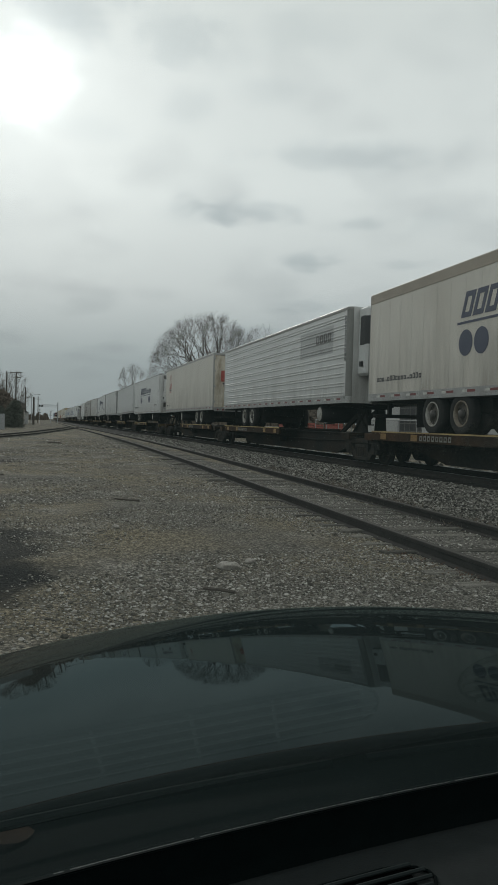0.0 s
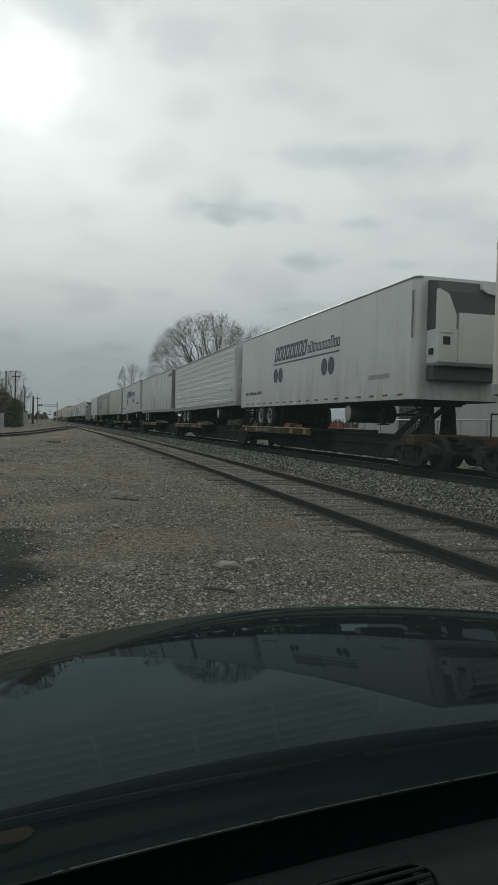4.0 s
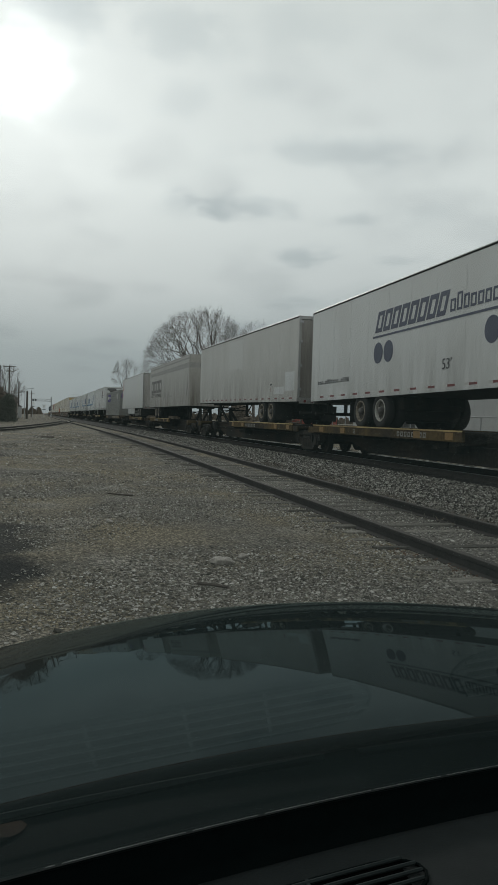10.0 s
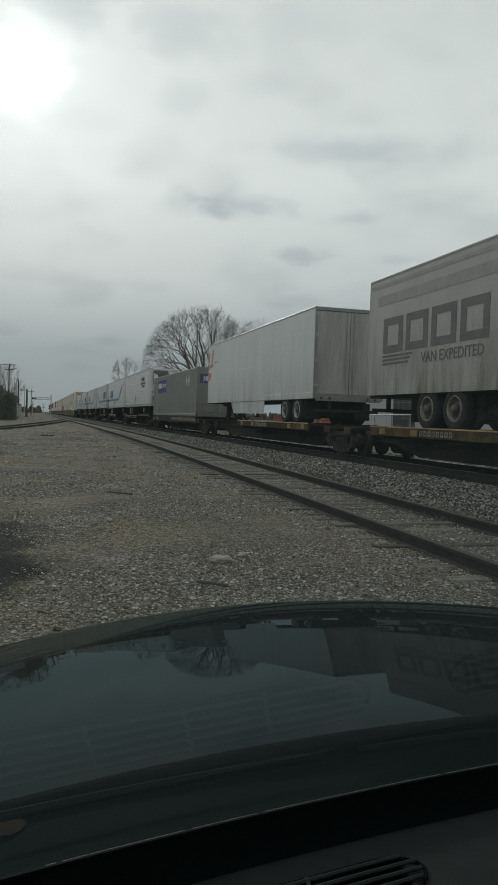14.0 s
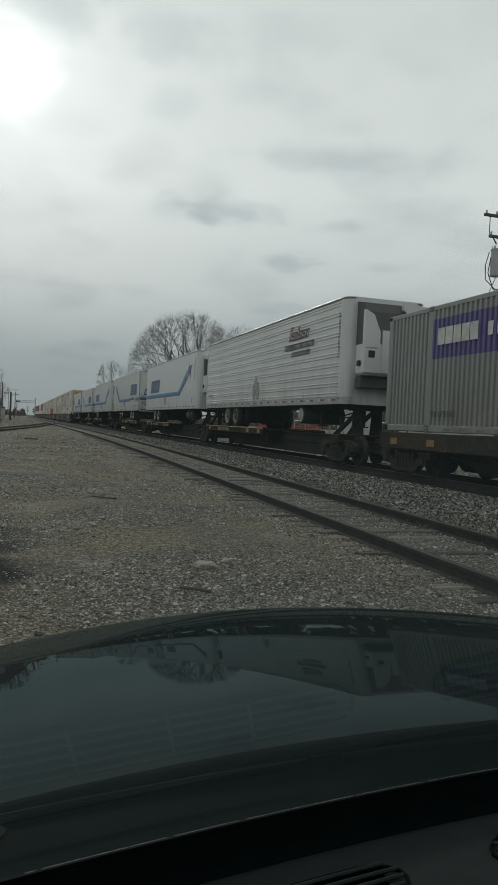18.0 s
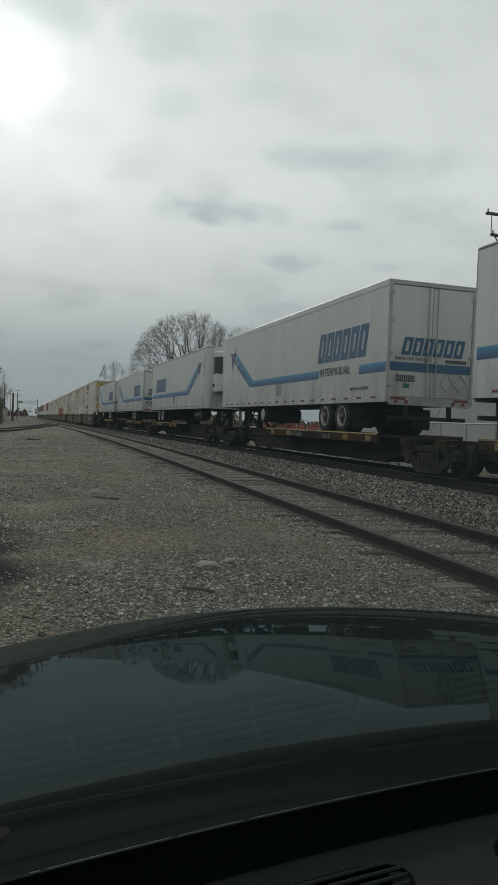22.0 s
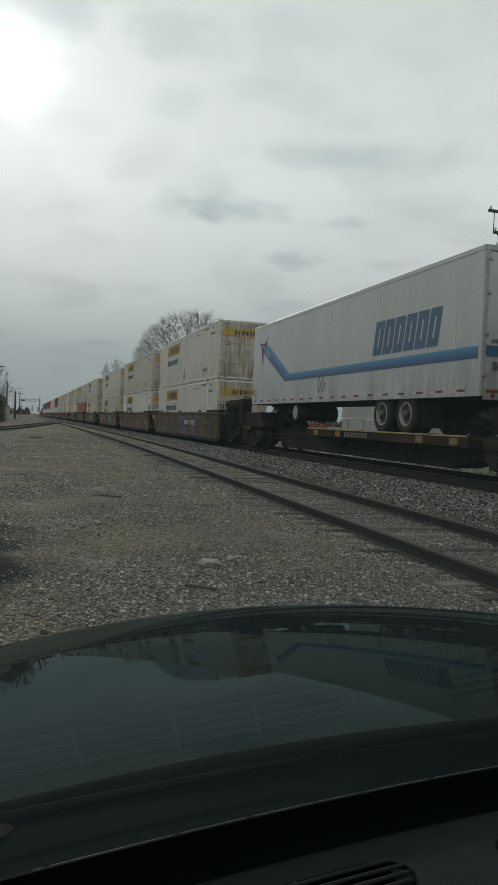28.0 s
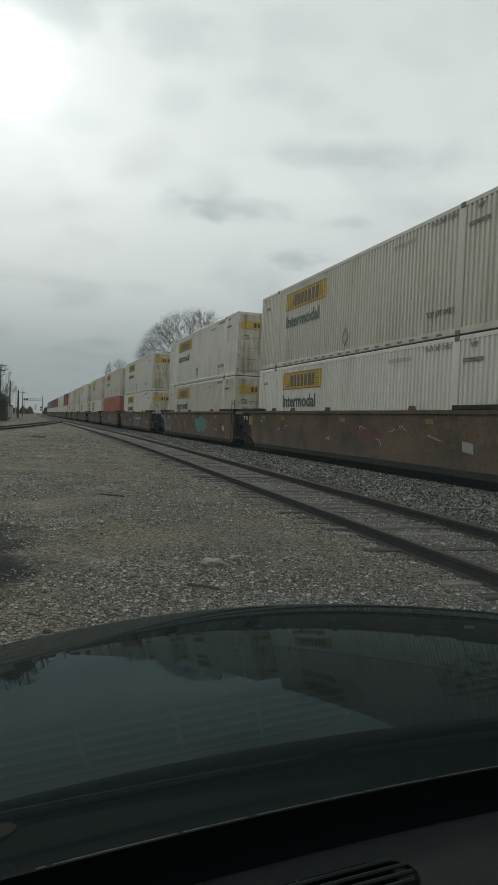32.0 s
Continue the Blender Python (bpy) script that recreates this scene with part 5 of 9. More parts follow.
def placards(th, dz, y, z, material="grey", s=0.24):
    for k in (0, 1):
        c = y - k * s * 1.35
        tip = [(c - s * 0.62, z + dz), (c, z + s * 1.05 + dz), (c + s * 0.62, z + dz), (c, z - s * 1.05 + dz)]
        q = MB()
        for (ya, za), (yb, zb) in zip(tip, tip[1:] + tip[:1]):
            q.cyl((-HALF - 0.008, ya, za), (-HALF - 0.008, yb, zb), 0.010, 4)
        q.box(-HALF - 0.010, -HALF - 0.005, c - s * 0.28, c + s * 0.28, z - s * 0.4 + dz, z + s * 0.4 + dz, 1)
        part("placard_holder", q, [M[material], M["patch"]], th)


def circles(th, dz, cy, cz, mat_name="navy"):
    for k in (0.3, -0.3):
        plate(th, "brand_disc", ellipse(cy + k, cz, 0.27, 0.29), M[mat_name], dz=dz)


def shipper_marks(th, dz, mat_name="navy"):
    bars(th, 11.5, 7.85, 3.70, 4.26, 8, M[mat_name], -0.35, dz, gap=0.14, line=0.115)
    bars(th, 7.7, 4.75, 3.74, 4.14, 11, M[mat_name], -0.05, dz, gap=0.20, tall=LOWER, line=0.055)
    plate(th, "brand_line", [(11.6, 3.56), (4.75, 3.56), (4.75, 3.615), (11.6, 3.615)], M[mat_name], dz=dz)
    circles(th, dz, 10.95, 3.14, mat_name)
    circles(th, dz, 5.75, 3.16, mat_name)
    bars(th, 15.65, 13.15, 2.48, 2.62, 16, M["ink"], 0, dz, gap=0.25, tall=(0.75, 0.75, 0.75, 0.3, 0.75, 1.0, 1.0, 0.8))


def build_trailers():
    d = -DECK
    AX = (11.65, 12.85)
    RX = (3.0, 4.25)
    t = trailer(2.97, 19.12, "narrow", "cream", "R", "white ribbed van trailer with navy shipper marks", (11.4, 12.65), top="tan", rims=("rimdirty", "rim"), high=4.95, rail_h=0.26)
    shipper_marks(t, d)
    # grey nose_paint puts the shade on this white trailer's nose into its colour
    t = trailer(20.68, 36.42, "corrugated", "white", "R", "white corrugated refrigerated trailer with grey patch", (10.6, 11.85), reefer="plain", rims=("rim",), tank=2.6, top="grey", high=4.89, nose_r=0.16, nose_paint="boxgrey", rail_h=0.08)
    prof = rib_profile(3.58, 4.48)
    k = len(prof)
    pm = MB().add([(-HALF - q + 0.010, y, z + d) for y in (1.25, 4.35) for z, q in prof], [(i, i + 1, k + i + 1, k + i) for i in range(k - 1)])
    part("repair_patch", pm, M["patch"], t, "dull grey patch over the ribs")
    bars(t, 2.75, 1.35, 3.98, 4.26, 4, M["darkgrey"], 0, d, x=-HALF - 0.017, gap=0.25, line=0.05)
    upright_number(t, d, 0.22, 3.25, 4.66, 10)
    t = trailer(39.15, 55.1, "narrow", "cream", "L", "grimy cream van trailer with red square logo", (2.95, 4.3), tank=9.85, rims=("rim",), doors="jbdoor", high=5.08, top="alu", rail_h=0.12)
    sq = plate(t, "brand_square", [(14.25, 3.62), (13.45, 3.62), (13.45, 4.02), (14.25, 4.02)], M["redlogo"], dz=d, label="worn red logo square")
    plate(t, "faded_square", [(14.25, 4.02), (13.45, 4.02), (13.45, 4.62), (14.25, 4.62)], M["fadedred"], dz=d, label="logo half faded to pink")
    part("brand_arrow", MB().prism([(14.18, 3.70), (14.10, 3.98), (14.02, 3.90), (13.50, 4.32), (13.46, 4.22), (13.93, 3.82), (13.86, 3.74)], -HALF - 0.013, -HALF - 0.009).shift(0, 0, d), M["cream"], sq)
    part("brand_letter", MB().prism([(14.05, 4.04), (13.90, 4.30), (13.84, 4.30), (13.96, 4.02)], -HALF - 0.013, -HALF - 0.009).prism([(13.80, 4.08), (13.70, 4.42), (13.63, 4.42), (13.72, 4.06)], -HALF - 0.013, -HALF - 0.009).shift(0, 0, d), M["cream"], sq)
    small_print(t, d, [(14.25, 3.47, 0.82, 0.11)], "ink")
    small_print(t, d, [(14.22, 3.36, 0.76, 0.07)], "redlogo")
    small_print(t, d, [(14.3, 2.35, 0.55, 0.09)], "grey")
    bars(t, 15.2, 14.6, 2.38, 2.48, 4, M["ink"], 0, d)
    e = MB()
    e.box(-0.85, 0.35, -0.040, -0.034, 3.52 + d, 4.12 + d)
    sq = part("brand_square", e, M["redlogo"], t, "worn red logo square")
    part("brand_arrow", MB().add([(x, y, z + d) for y in (-0.046, -0.041) for x, z in ((-0.72, 3.62), (-0.52, 3.60), (0.22, 3.98), (0.16, 4.06))], [(0, 1, 2, 3), (7, 6, 5, 4), (0, 4, 5, 1), (1, 5, 6, 2), (2, 6, 7, 3), (3, 7, 4, 0)]), M["cream"], sq)
    part("small_print", MB().box(-0.75, 0.4, -0.05, -0.042, 3.36 + d, 3.46 + d).box(-0.7, 0.35, -0.05, -0.042, 3.25 + d, 3.31 + d), M["ink"], t)
    t = trailer(58.4, 74.8, "smooth", "white", "R", "white refrigerated trailer with navy shipper marks", (12.0, 13.25), reefer="dark", tank=4.3, nose_r=0.2)
    shipper_marks(t, d)
    upright_number(t, d, 0.1, 3.5, 4.72, 10, "ink")
    small_print(t, d, [(2.6, 2.55, 1.3, 0.12)], "grey")
    t = trailer(76.10, 92.65, "corrugated", "white2", "R", "bright white corrugated refrigerated trailer", (11.7, 12.95), reefer="plain", tank=3.9, high=4.965, rise=0.0105, nose_r=0.16)
    lettering("53'", 0.30, M["ink"], t, -HALF - 0.012, 0.74, 2.66 + d, bold=0.01)
    upright_number(t, d, 0.04, 3.72, 4.72, 7, "faint")
    t = trailer(93.95, 110.3, "posts", "white", "R", "dull white ribbed van trailer with faded lettering", (12.0, 13.25), top="alu", nose_r=0.22, nose_paint="roofline")
    plate(t, "placard", [(8.62, 2.72), (8.35, 3.06), (8.08, 2.72), (8.35, 2.38)], M["ink"], x=-HALF - 0.020, dz=d, label="small diamond placard")
    plate(t, "placard_face", [(8.52, 2.72), (8.35, 2.95), (8.18, 2.72), (8.35, 2.49)], M["white"], x=-HALF - 0.022, dz=d)
    bars(t, 14.4, 9.2, 3.7, 4.25, 7, M["ghost"], 0, d, x=-HALF - 0.006, gap=0.25, line=0.16)
    bars(t, 14.0, 9.6, 3.25, 3.5, 11, M["ghost"], 0, d, x=-HALF - 0.006, gap=0.3)
    bars(t, 1.6, 0.35, 4.52, 4.72, 8, M["ink"], 0, d, x=-HALF - 0.006)
    t = trailer(111.4, 127.62, "smooth", "white", "R", "white van trailer with navy shipper marks", (11.1, 12.35), rims=("rim", "rimdirty"), tank=3.9, top="steel", high=4.94, rise=0.0130, nose_r=0.42, nose_paint="alu")
    shipper_marks(t, d)
    lettering("53'", 0.36, M["ink"], t, -HALF - 0.012, 7.95, 2.46 + d)
    bars(t, 3.4, 1.6, 2.70, 2.88, 9, M["ink"], 0, d)
    upright_number(t, d, 0.62, 3.2, 4.7, 9)
    t = trailer(129.1, 145.35, "smooth", "offwhite", "L", "dirty white plain van trailer with pale repair patch", (3.05, 4.3), rims=("rimdirty",), top="steel", tape=True, frame="alu", doors="stained", high=5.01, rise=0.0085)
    plate(t, "repair_patch", [(1.35, 2.35), (0.3, 2.35), (0.3, 3.05), (1.35, 3.05)], M["white2"], dz=d, x=-HALF - 0.0055, label="cleaner white repair patch")
    plate(t, "repair_patch", [(2.65, 2.24), (1.42, 2.24), (1.42, 2.52), (2.65, 2.52)], M["white2"], dz=d, x=-HALF - 0.0055, label="cleaner white repair patch")
    sg = plate(t, "warning_sign", [(3.2, 2.32), (2.84, 2.32), (2.84, 2.72), (3.2, 2.72)], M["dullwhite"], dz=d, x=-HALF - 0.0055, label="small white warning sign")
    part("sign_bars", MB().box(-HALF - 0.008, -HALF - 0.0055, 2.9, 3.14, 2.60 + d, 2.67 + d).box(-HALF - 0.008, -HALF - 0.0055, 2.98, 3.06, 2.36 + d, 2.56 + d, 1), [M["ink"], M["red"]], sg)
    plate(t, "repair_patch", [(9.75, 3.5), (7.3, 3.5), (7.3, 4.84), (9.75, 4.84)], M["newpanel"], dz=d, x=-HALF - 0.005, label="newer white side panel")
    t = trailer(148.5, 164.47, "smooth", "greywhite", "R", "dirty white van trailer with grey stripe and block lettering", (11.55, 12.75), rims=("rimdirty",), top="grey", tape=False, high=5.11)
    plate(t, "stripe", [(15.48, 4.36), (0.0, 4.30), (0.0, 4.62), (15.48, 4.62)], M["grey"], dz=d, label="wide grey stripe")
    plate(t, "roof_stripe", [(15.96, 4.84), (0.0, 4.84), (0.0, 4.94), (15.96, 4.94)], M["grey"], dz=d)
    for k in range(4):
        ya, yb, w = 15.10 - 1.24 * k, 14.02 - 1.24 * k, 0.23
        ring = MB()
        for y0, y1, z0, z1 in ((yb, ya, 3.78, 3.98), (yb, ya, 3.05, 3.25), (ya - w, ya, 3.255, 3.775), (yb, yb + w, 3.255, 3.775)):
            ring.box(-HALF - 0.007, -HALF - 0.003, y0, y1, z0 + d, z1 + d)
        part("brand_block", ring, M["darkgrey"], t)
    part("stripe", MB().box(-HALF + 0.02, HALF - 0.02, -0.008, -0.003, 4.30 + d, 4.62 + d), M["grey"], t, "wide grey stripe")
    fb = MB()
    for k in range(4):
        x0 = -0.62 + 0.32 * k
        for xa, xb, za, zb in ((x0, x0 + 0.07, 4.36, 4.56), (x0 + 0.19, x0 + 0.26, 4.36, 4.56), (x0 + 0.07, x0 + 0.19, 4.36, 4.42), (x0 + 0.07, x0 + 0.19, 4.50, 4.56)):
            fb.box(xa, xb, -0.014, -0.009, za + d, zb + d)
    part("brand_blocks", fb, M["darkgrey"], t)
    lettering("VAN EXPEDITED", 0.36, M["darkgrey"], t, -HALF - 0.008, 13.05, 2.70 + d, wide=0.98, bold=0.01)
    for k, w in ((2.94, 1.6), (2.84, 1.5), (2.74, 1.4)):
        plate(t, "speed_line", [(15.1, k), (15.1 - w, k), (15.1 - w, k + 0.06), (15.1, k + 0.06)], M["darkgrey"], dz=d)
    lettering("53'", 0.34, M["ink"], t, -HALF - 0.012, 0.85, 2.62 + d)
    upright_number(t, d, 0.35, 3.0, 4.3, 6)
    plate(t, "placard", [(8.95, 2.9), (8.7, 3.35), (8.45, 2.9), (8.7, 2.45)], M["grey"], dz=d)
    small_print(t, d, [(7.7, 2.62, 1.9, 0.09)], "grey")
    t = trailer(168.72, 184.5, "smooth", "white", "L", "white van trailer with stained grey rear doors and red corner logo", (1.6, 2.92), rims=("rim",), top="grey", tape=False, frame="boxgrey", doors="greydoors", door_style="single")
    for shape in ([(15.70, 3.12), (15.05, 3.20), (14.95, 3.52), (15.70, 3.60)], [(15.66, 3.72), (14.55, 3.88), (14.75, 4.08), (15.66, 3.96)], [(15.10, 4.08), (14.80, 4.10), (14.45, 4.74), (14.80, 4.76)], [(15.66, 4.10), (15.42, 4.10), (15.34, 4.66), (15.66, 4.62)], [(14.40, 4.00), (13.70, 4.04), (13.70, 4.11), (14.40, 4.08)]):
        plate(t, "brand_band", shape, M["wornred"], dz=d)
    part("side_skirt", MB().prism([(10.75, 1.94 + d), (5.5, 1.94 + d), (5.55, 1.42 + d), (10.3, 1.42 + d)], -HALF + 0.02, -HALF + 0.04), M["white2"], t, "white aerodynamic side skirt")
    t = trailer(206.15, 222.5, "corrugated", "white", "R", "white corrugated refrigerated trailer with dark unit hood", (11.1, 12.4), reefer="dark", tank=3.6, rims=("rimdirty", "rim"), high=5.08, nose_r=0.28)
    bars(t, 4.75, 2.9, 4.18, 4.66, 8, M["maroon"], -0.5, d, x=-HALF - 0.014, gap=0.22, line=0.042, tall=(1.0, 0.6, 0.6, 0.9, 0.6, 0.6, 0.6, 0.6))
    bars(t, 5.1, 2.35, 3.86, 4.06, 13, M["ink"], 0, d, x=-HALF - 0.014)
    bars(t, 4.4, 2.7, 3.62, 3.78, 9, M["ink"], -0.2, d, x=-HALF - 0.014)
    for y, z in ((8.3, 2.86), (8.55, 2.52), (8.05, 2.52)):
        part("placard_holder", MB().prism([(y - 0.22, z + d), (y, z + 0.33 + d), (y + 0.22, z + d), (y, z - 0.33 + d)], -HALF - 0.016, -HALF - 0.010), M["grey"], t)
    upright_number(t, d, 0.42, 3.3, 4.7, 7)
    lettering("INTERMODAL ONLY", 0.11, M["redlogo"], t, -HALF - 0.012, 15.9, 2.5 + d)
    blue = "white refrigerated trailer with blue band and swallow"
    t = trailer(224.75, 240.85, "smooth", "white2", "R", blue, (11.1, 12.4), reefer="blue", rims=("rim",), long_tank=(1.9, 3.7), high=5.07, nose_r=0.34)
    fleet_stripe(t, False, d)
    bars(t, 14.35, 11.0, 3.12, 3.98, 6, M["blue"], -0.28, d, gap=0.12, line=0.20)
    placards(t, d, 8.9, 2.5)
    upright_number(t, d, 0.55, 3.5, 4.7, 8)
    lettering("53'", 0.28, M["ink"], t, -HALF - 0.012, 1.2, 2.32 + d)
    t = trailer(244.7, 260.85, "smooth", "white3", "L", "white van trailer with blue band and swallow", (2.7, 3.95), tank=10.36, rims=("rim",), frame="alu", door_style="single", high=5.12, rail_h=0.16, top="white3")
    fleet_stripe(t, True, d, (1.55, 4.5))
    bars(t, 4.65, 1.2, 3.22, 4.12, 6, M["blue"], -0.2, d, gap=0.12, line=0.20)
    lettering("INTERMODAL", 0.35, M["ink"], t, -HALF - 0.012, 4.4, 2.80 + d, wide=1.02)
    lettering("AIR RIDE EQUIPPED", 0.13, M["ink"], t, -HALF - 0.012, 2.1, 2.3 + d)
    placards(t, d, 8.4, 2.52)
    rear_brand(t, d)
    t = trailer(264.0, 280.3, "smooth", "white3", "R", blue, (12.05, 13.25), reefer="blue", long_tank=(2.0, 3.8), high=5.12, nose_r=0.34)
    fleet_stripe(t, False, d)
    bars(t, 14.8, 11.25, 3.15, 4.0, 6, M["blue"], -0.28, d, gap=0.12, line=0.20)
    placards(t, d, 8.5, 2.5)
    upright_number(t, d, 0.55, 3.6, 4.85, 8)
    lettering("53'", 0.28, M["ink"], t, -HALF - 0.012, 0.95, 2.32 + d)
    t = trailer(284.6, 300.6, "smooth", "white3", "L", "white van trailer with blue band and swallow", (3.85, 5.05), frame="alu", door_style="single", high=5.08, rail_h=0.10, top="white3")
    fleet_stripe(t, True, d)
    bars(t, 4.95, 1.6, 3.13, 4.02, 6, M["blue"], -0.2, d, gap=0.12, line=0.20)
    placards(t, d, 8.6, 2.5)
    lettering("53'", 0.36, M["ink"], t, -HALF - 0.012, 15.9, 2.3 + d)
    rear_brand(t, d)
    t = trailer(303.15, 318.95, "smooth", "white3", "L", "white van trailer with blue band and swallow", (3.05, 4.3), frame="alu", door_style="single", tank=11.0, high=5.06, rail_h=0.10, top="white3")
    fleet_stripe(t, True, d)
    bars(t, 4.95, 1.65, 3.13, 4.02, 6, M["blue"], -0.2, d, gap=0.12, line=0.20)
    placards(t, d, 8.6, 2.5)
    lettering("53'", 0.36, M["ink"], t, -HALF - 0.012, 15.6, 2.3 + d)
    rear_brand(t, d)


def rear_brand(th, dz):
    """Blue bars and band on the rear doors."""
    mb = MB()
    for i in range(6):
        x = -0.90 + i * 0.31
        for x0, x1, z0, z1 in ((x, x + 0.085, 3.2, 3.66), (x + 0.175, x + 0.26, 3.2, 3.66), (x + 0.085, x + 0.175, 3.2, 3.29), (x + 0.085, x + 0.175, 3.57, 3.66)):
            lean = [(x0 + 0.22 * (z - 3.2), z) for z in (z0, z1)]
            w = x1 - x0
            mb.add([(lean[0][0], y, z0 + dz) for y in (-0.047, -0.041)] + [(lean[0][0] + w, y, z0 + dz) for y in (-0.047, -0.041)] + [(lean[1][0], y, z1 + dz) for y in (-0.047, -0.041)] + [(lean[1][0] + w, y, z1 + dz) for y in (-0.047, -0.041)],
                   [(0, 2, 6, 4), (1, 5, 7, 3), (0, 4, 5, 1), (2, 3, 7, 6), (4, 6, 7, 5), (0, 1, 3, 2)])
    part("brand_bars", mb, M["blue"], th)
    part("stripe", MB().box(-1.2, 1.2, -0.046, -0.04, 2.78 + dz, 3.0 + dz), M["blue"], th)
    lettering("DRIVE FOR THE BEST", 0.115, M["ink"], th, -1.08, -0.047, 3.06 + dz, face=END, bold=0.01)
    part("small_print", MB().box(0.42, 1.05, -0.046, -0.04, 3.05 + dz, 3.13 + dz), M["ink"], th)
    number = MB()
    for i in range(5):
        x = -1.02 + 0.115 * i
        number.box(x, x + 0.028, -0.046, -0.04, 2.50 + dz, 2.67 + dz).box(x + 0.06, x + 0.088, -0.046, -0.04, 2.50 + dz, 2.67 + dz).box(x + 0.028, x + 0.06, -0.046, -0.04, 2.50 + dz, 2.53 + dz).box(x + 0.028, x + 0.06, -0.046, -0.04, 2.64 + dz, 2.67 + dz)
    part("number_bars", number, M["ink"], th)
    part("inspection_sticker", MB().box(-0.80, -0.62, -0.046, -0.04, 2.34 + dz, 2.45 + dz), M["green"], th, "small green sticker")
    for x in (0.48, 0.88):
        frame_bars = MB()
        for (xa, za), (xb, zb) in (((-0.2, 0), (0, 0.24)), ((0, 0.24), (0.2, 0)), ((0.2, 0), (0, -0.24)), ((0, -0.24), (-0.2, 0))):
            frame_bars.cyl((x + xa, -0.05, 2.52 + za + dz), (x + xb, -0.05, 2.52 + zb + dz), 0.010, 6)
        part("placard_holder", frame_bars, M["galv"], th)
    part("tail_light_box", MB().box(-1.16, -0.72, -0.055, -0.03, 2.02 + dz, 2.09 + dz, 0, 0.006).box(0.72, 1.16, -0.055, -0.03, 2.02 + dz, 2.09 + dz, 0, 0.006), M["red"], th, "row of dark red lights")



# ------------------------------------------------------------------ containers
CH = 2.896


PITCH = 0.175
RIB = ((0.0, 1), (0.44, 1), (0.53, 0), (0.91, 0))   # one corrugation: place along the wall, 1 on its outer face


def corrugated_wall(x, s, y0, y1, z0, z1, pitch=PITCH, depth=0.036):
    """Upright corrugations; s: the side that it faces."""
    ys, d = [], []
    y = y0
    while y < y1 - 0.01:
        for f, q in RIB:
            yy = y + f * pitch
            if yy < y1:
                ys.append(yy)
                d.append(q)
        y += pitch
    ys.append(y1)
    d.append(1)
    n = len(ys)
    mb = MB()
    vs = [(x - s * depth * (1 - q), yy, z0) for yy, q in zip(ys, d)] + [(x - s * depth * (1 - q), yy, z1) for yy, q in zip(ys, d)]
    mb.add(vs, [(i, i + 1, n + i + 1, n + i) for i in range(n - 1)])
    return mb


def on_ribs(y0, y1, z0, z1):
    """A painted panel that follows the corrugations of the side facing -X."""
    pitch, x = PITCH, -(HALF - 0.004) - 0.0025
    pts = []
    k = int((y0 - 0.14) / pitch) - 1
    prof = []
    while 0.14 + k * pitch < y1 + pitch:
        prof += [(0.14 + (k + f) * pitch, q) for f, q in RIB]
        k += 1
    for (ya, qa), (yb, qb) in zip(prof, prof[1:]):
        for e in (y0, y1):
            if ya < e < yb:
                pts.append((e, qa + (qb - qa) * (e - ya) / (yb - ya)))
        if y0 < yb < y1:
            pts.append((yb, qb))
    pts.sort()
    n = len(pts)
    vs = [(x + 0.036 * (1 - q), y, z) for z in (z0, z1) for y, q in pts]
    return MB().add(vs, [(i, i + 1, n + i + 1, n + i) for i in range(n - 1)])


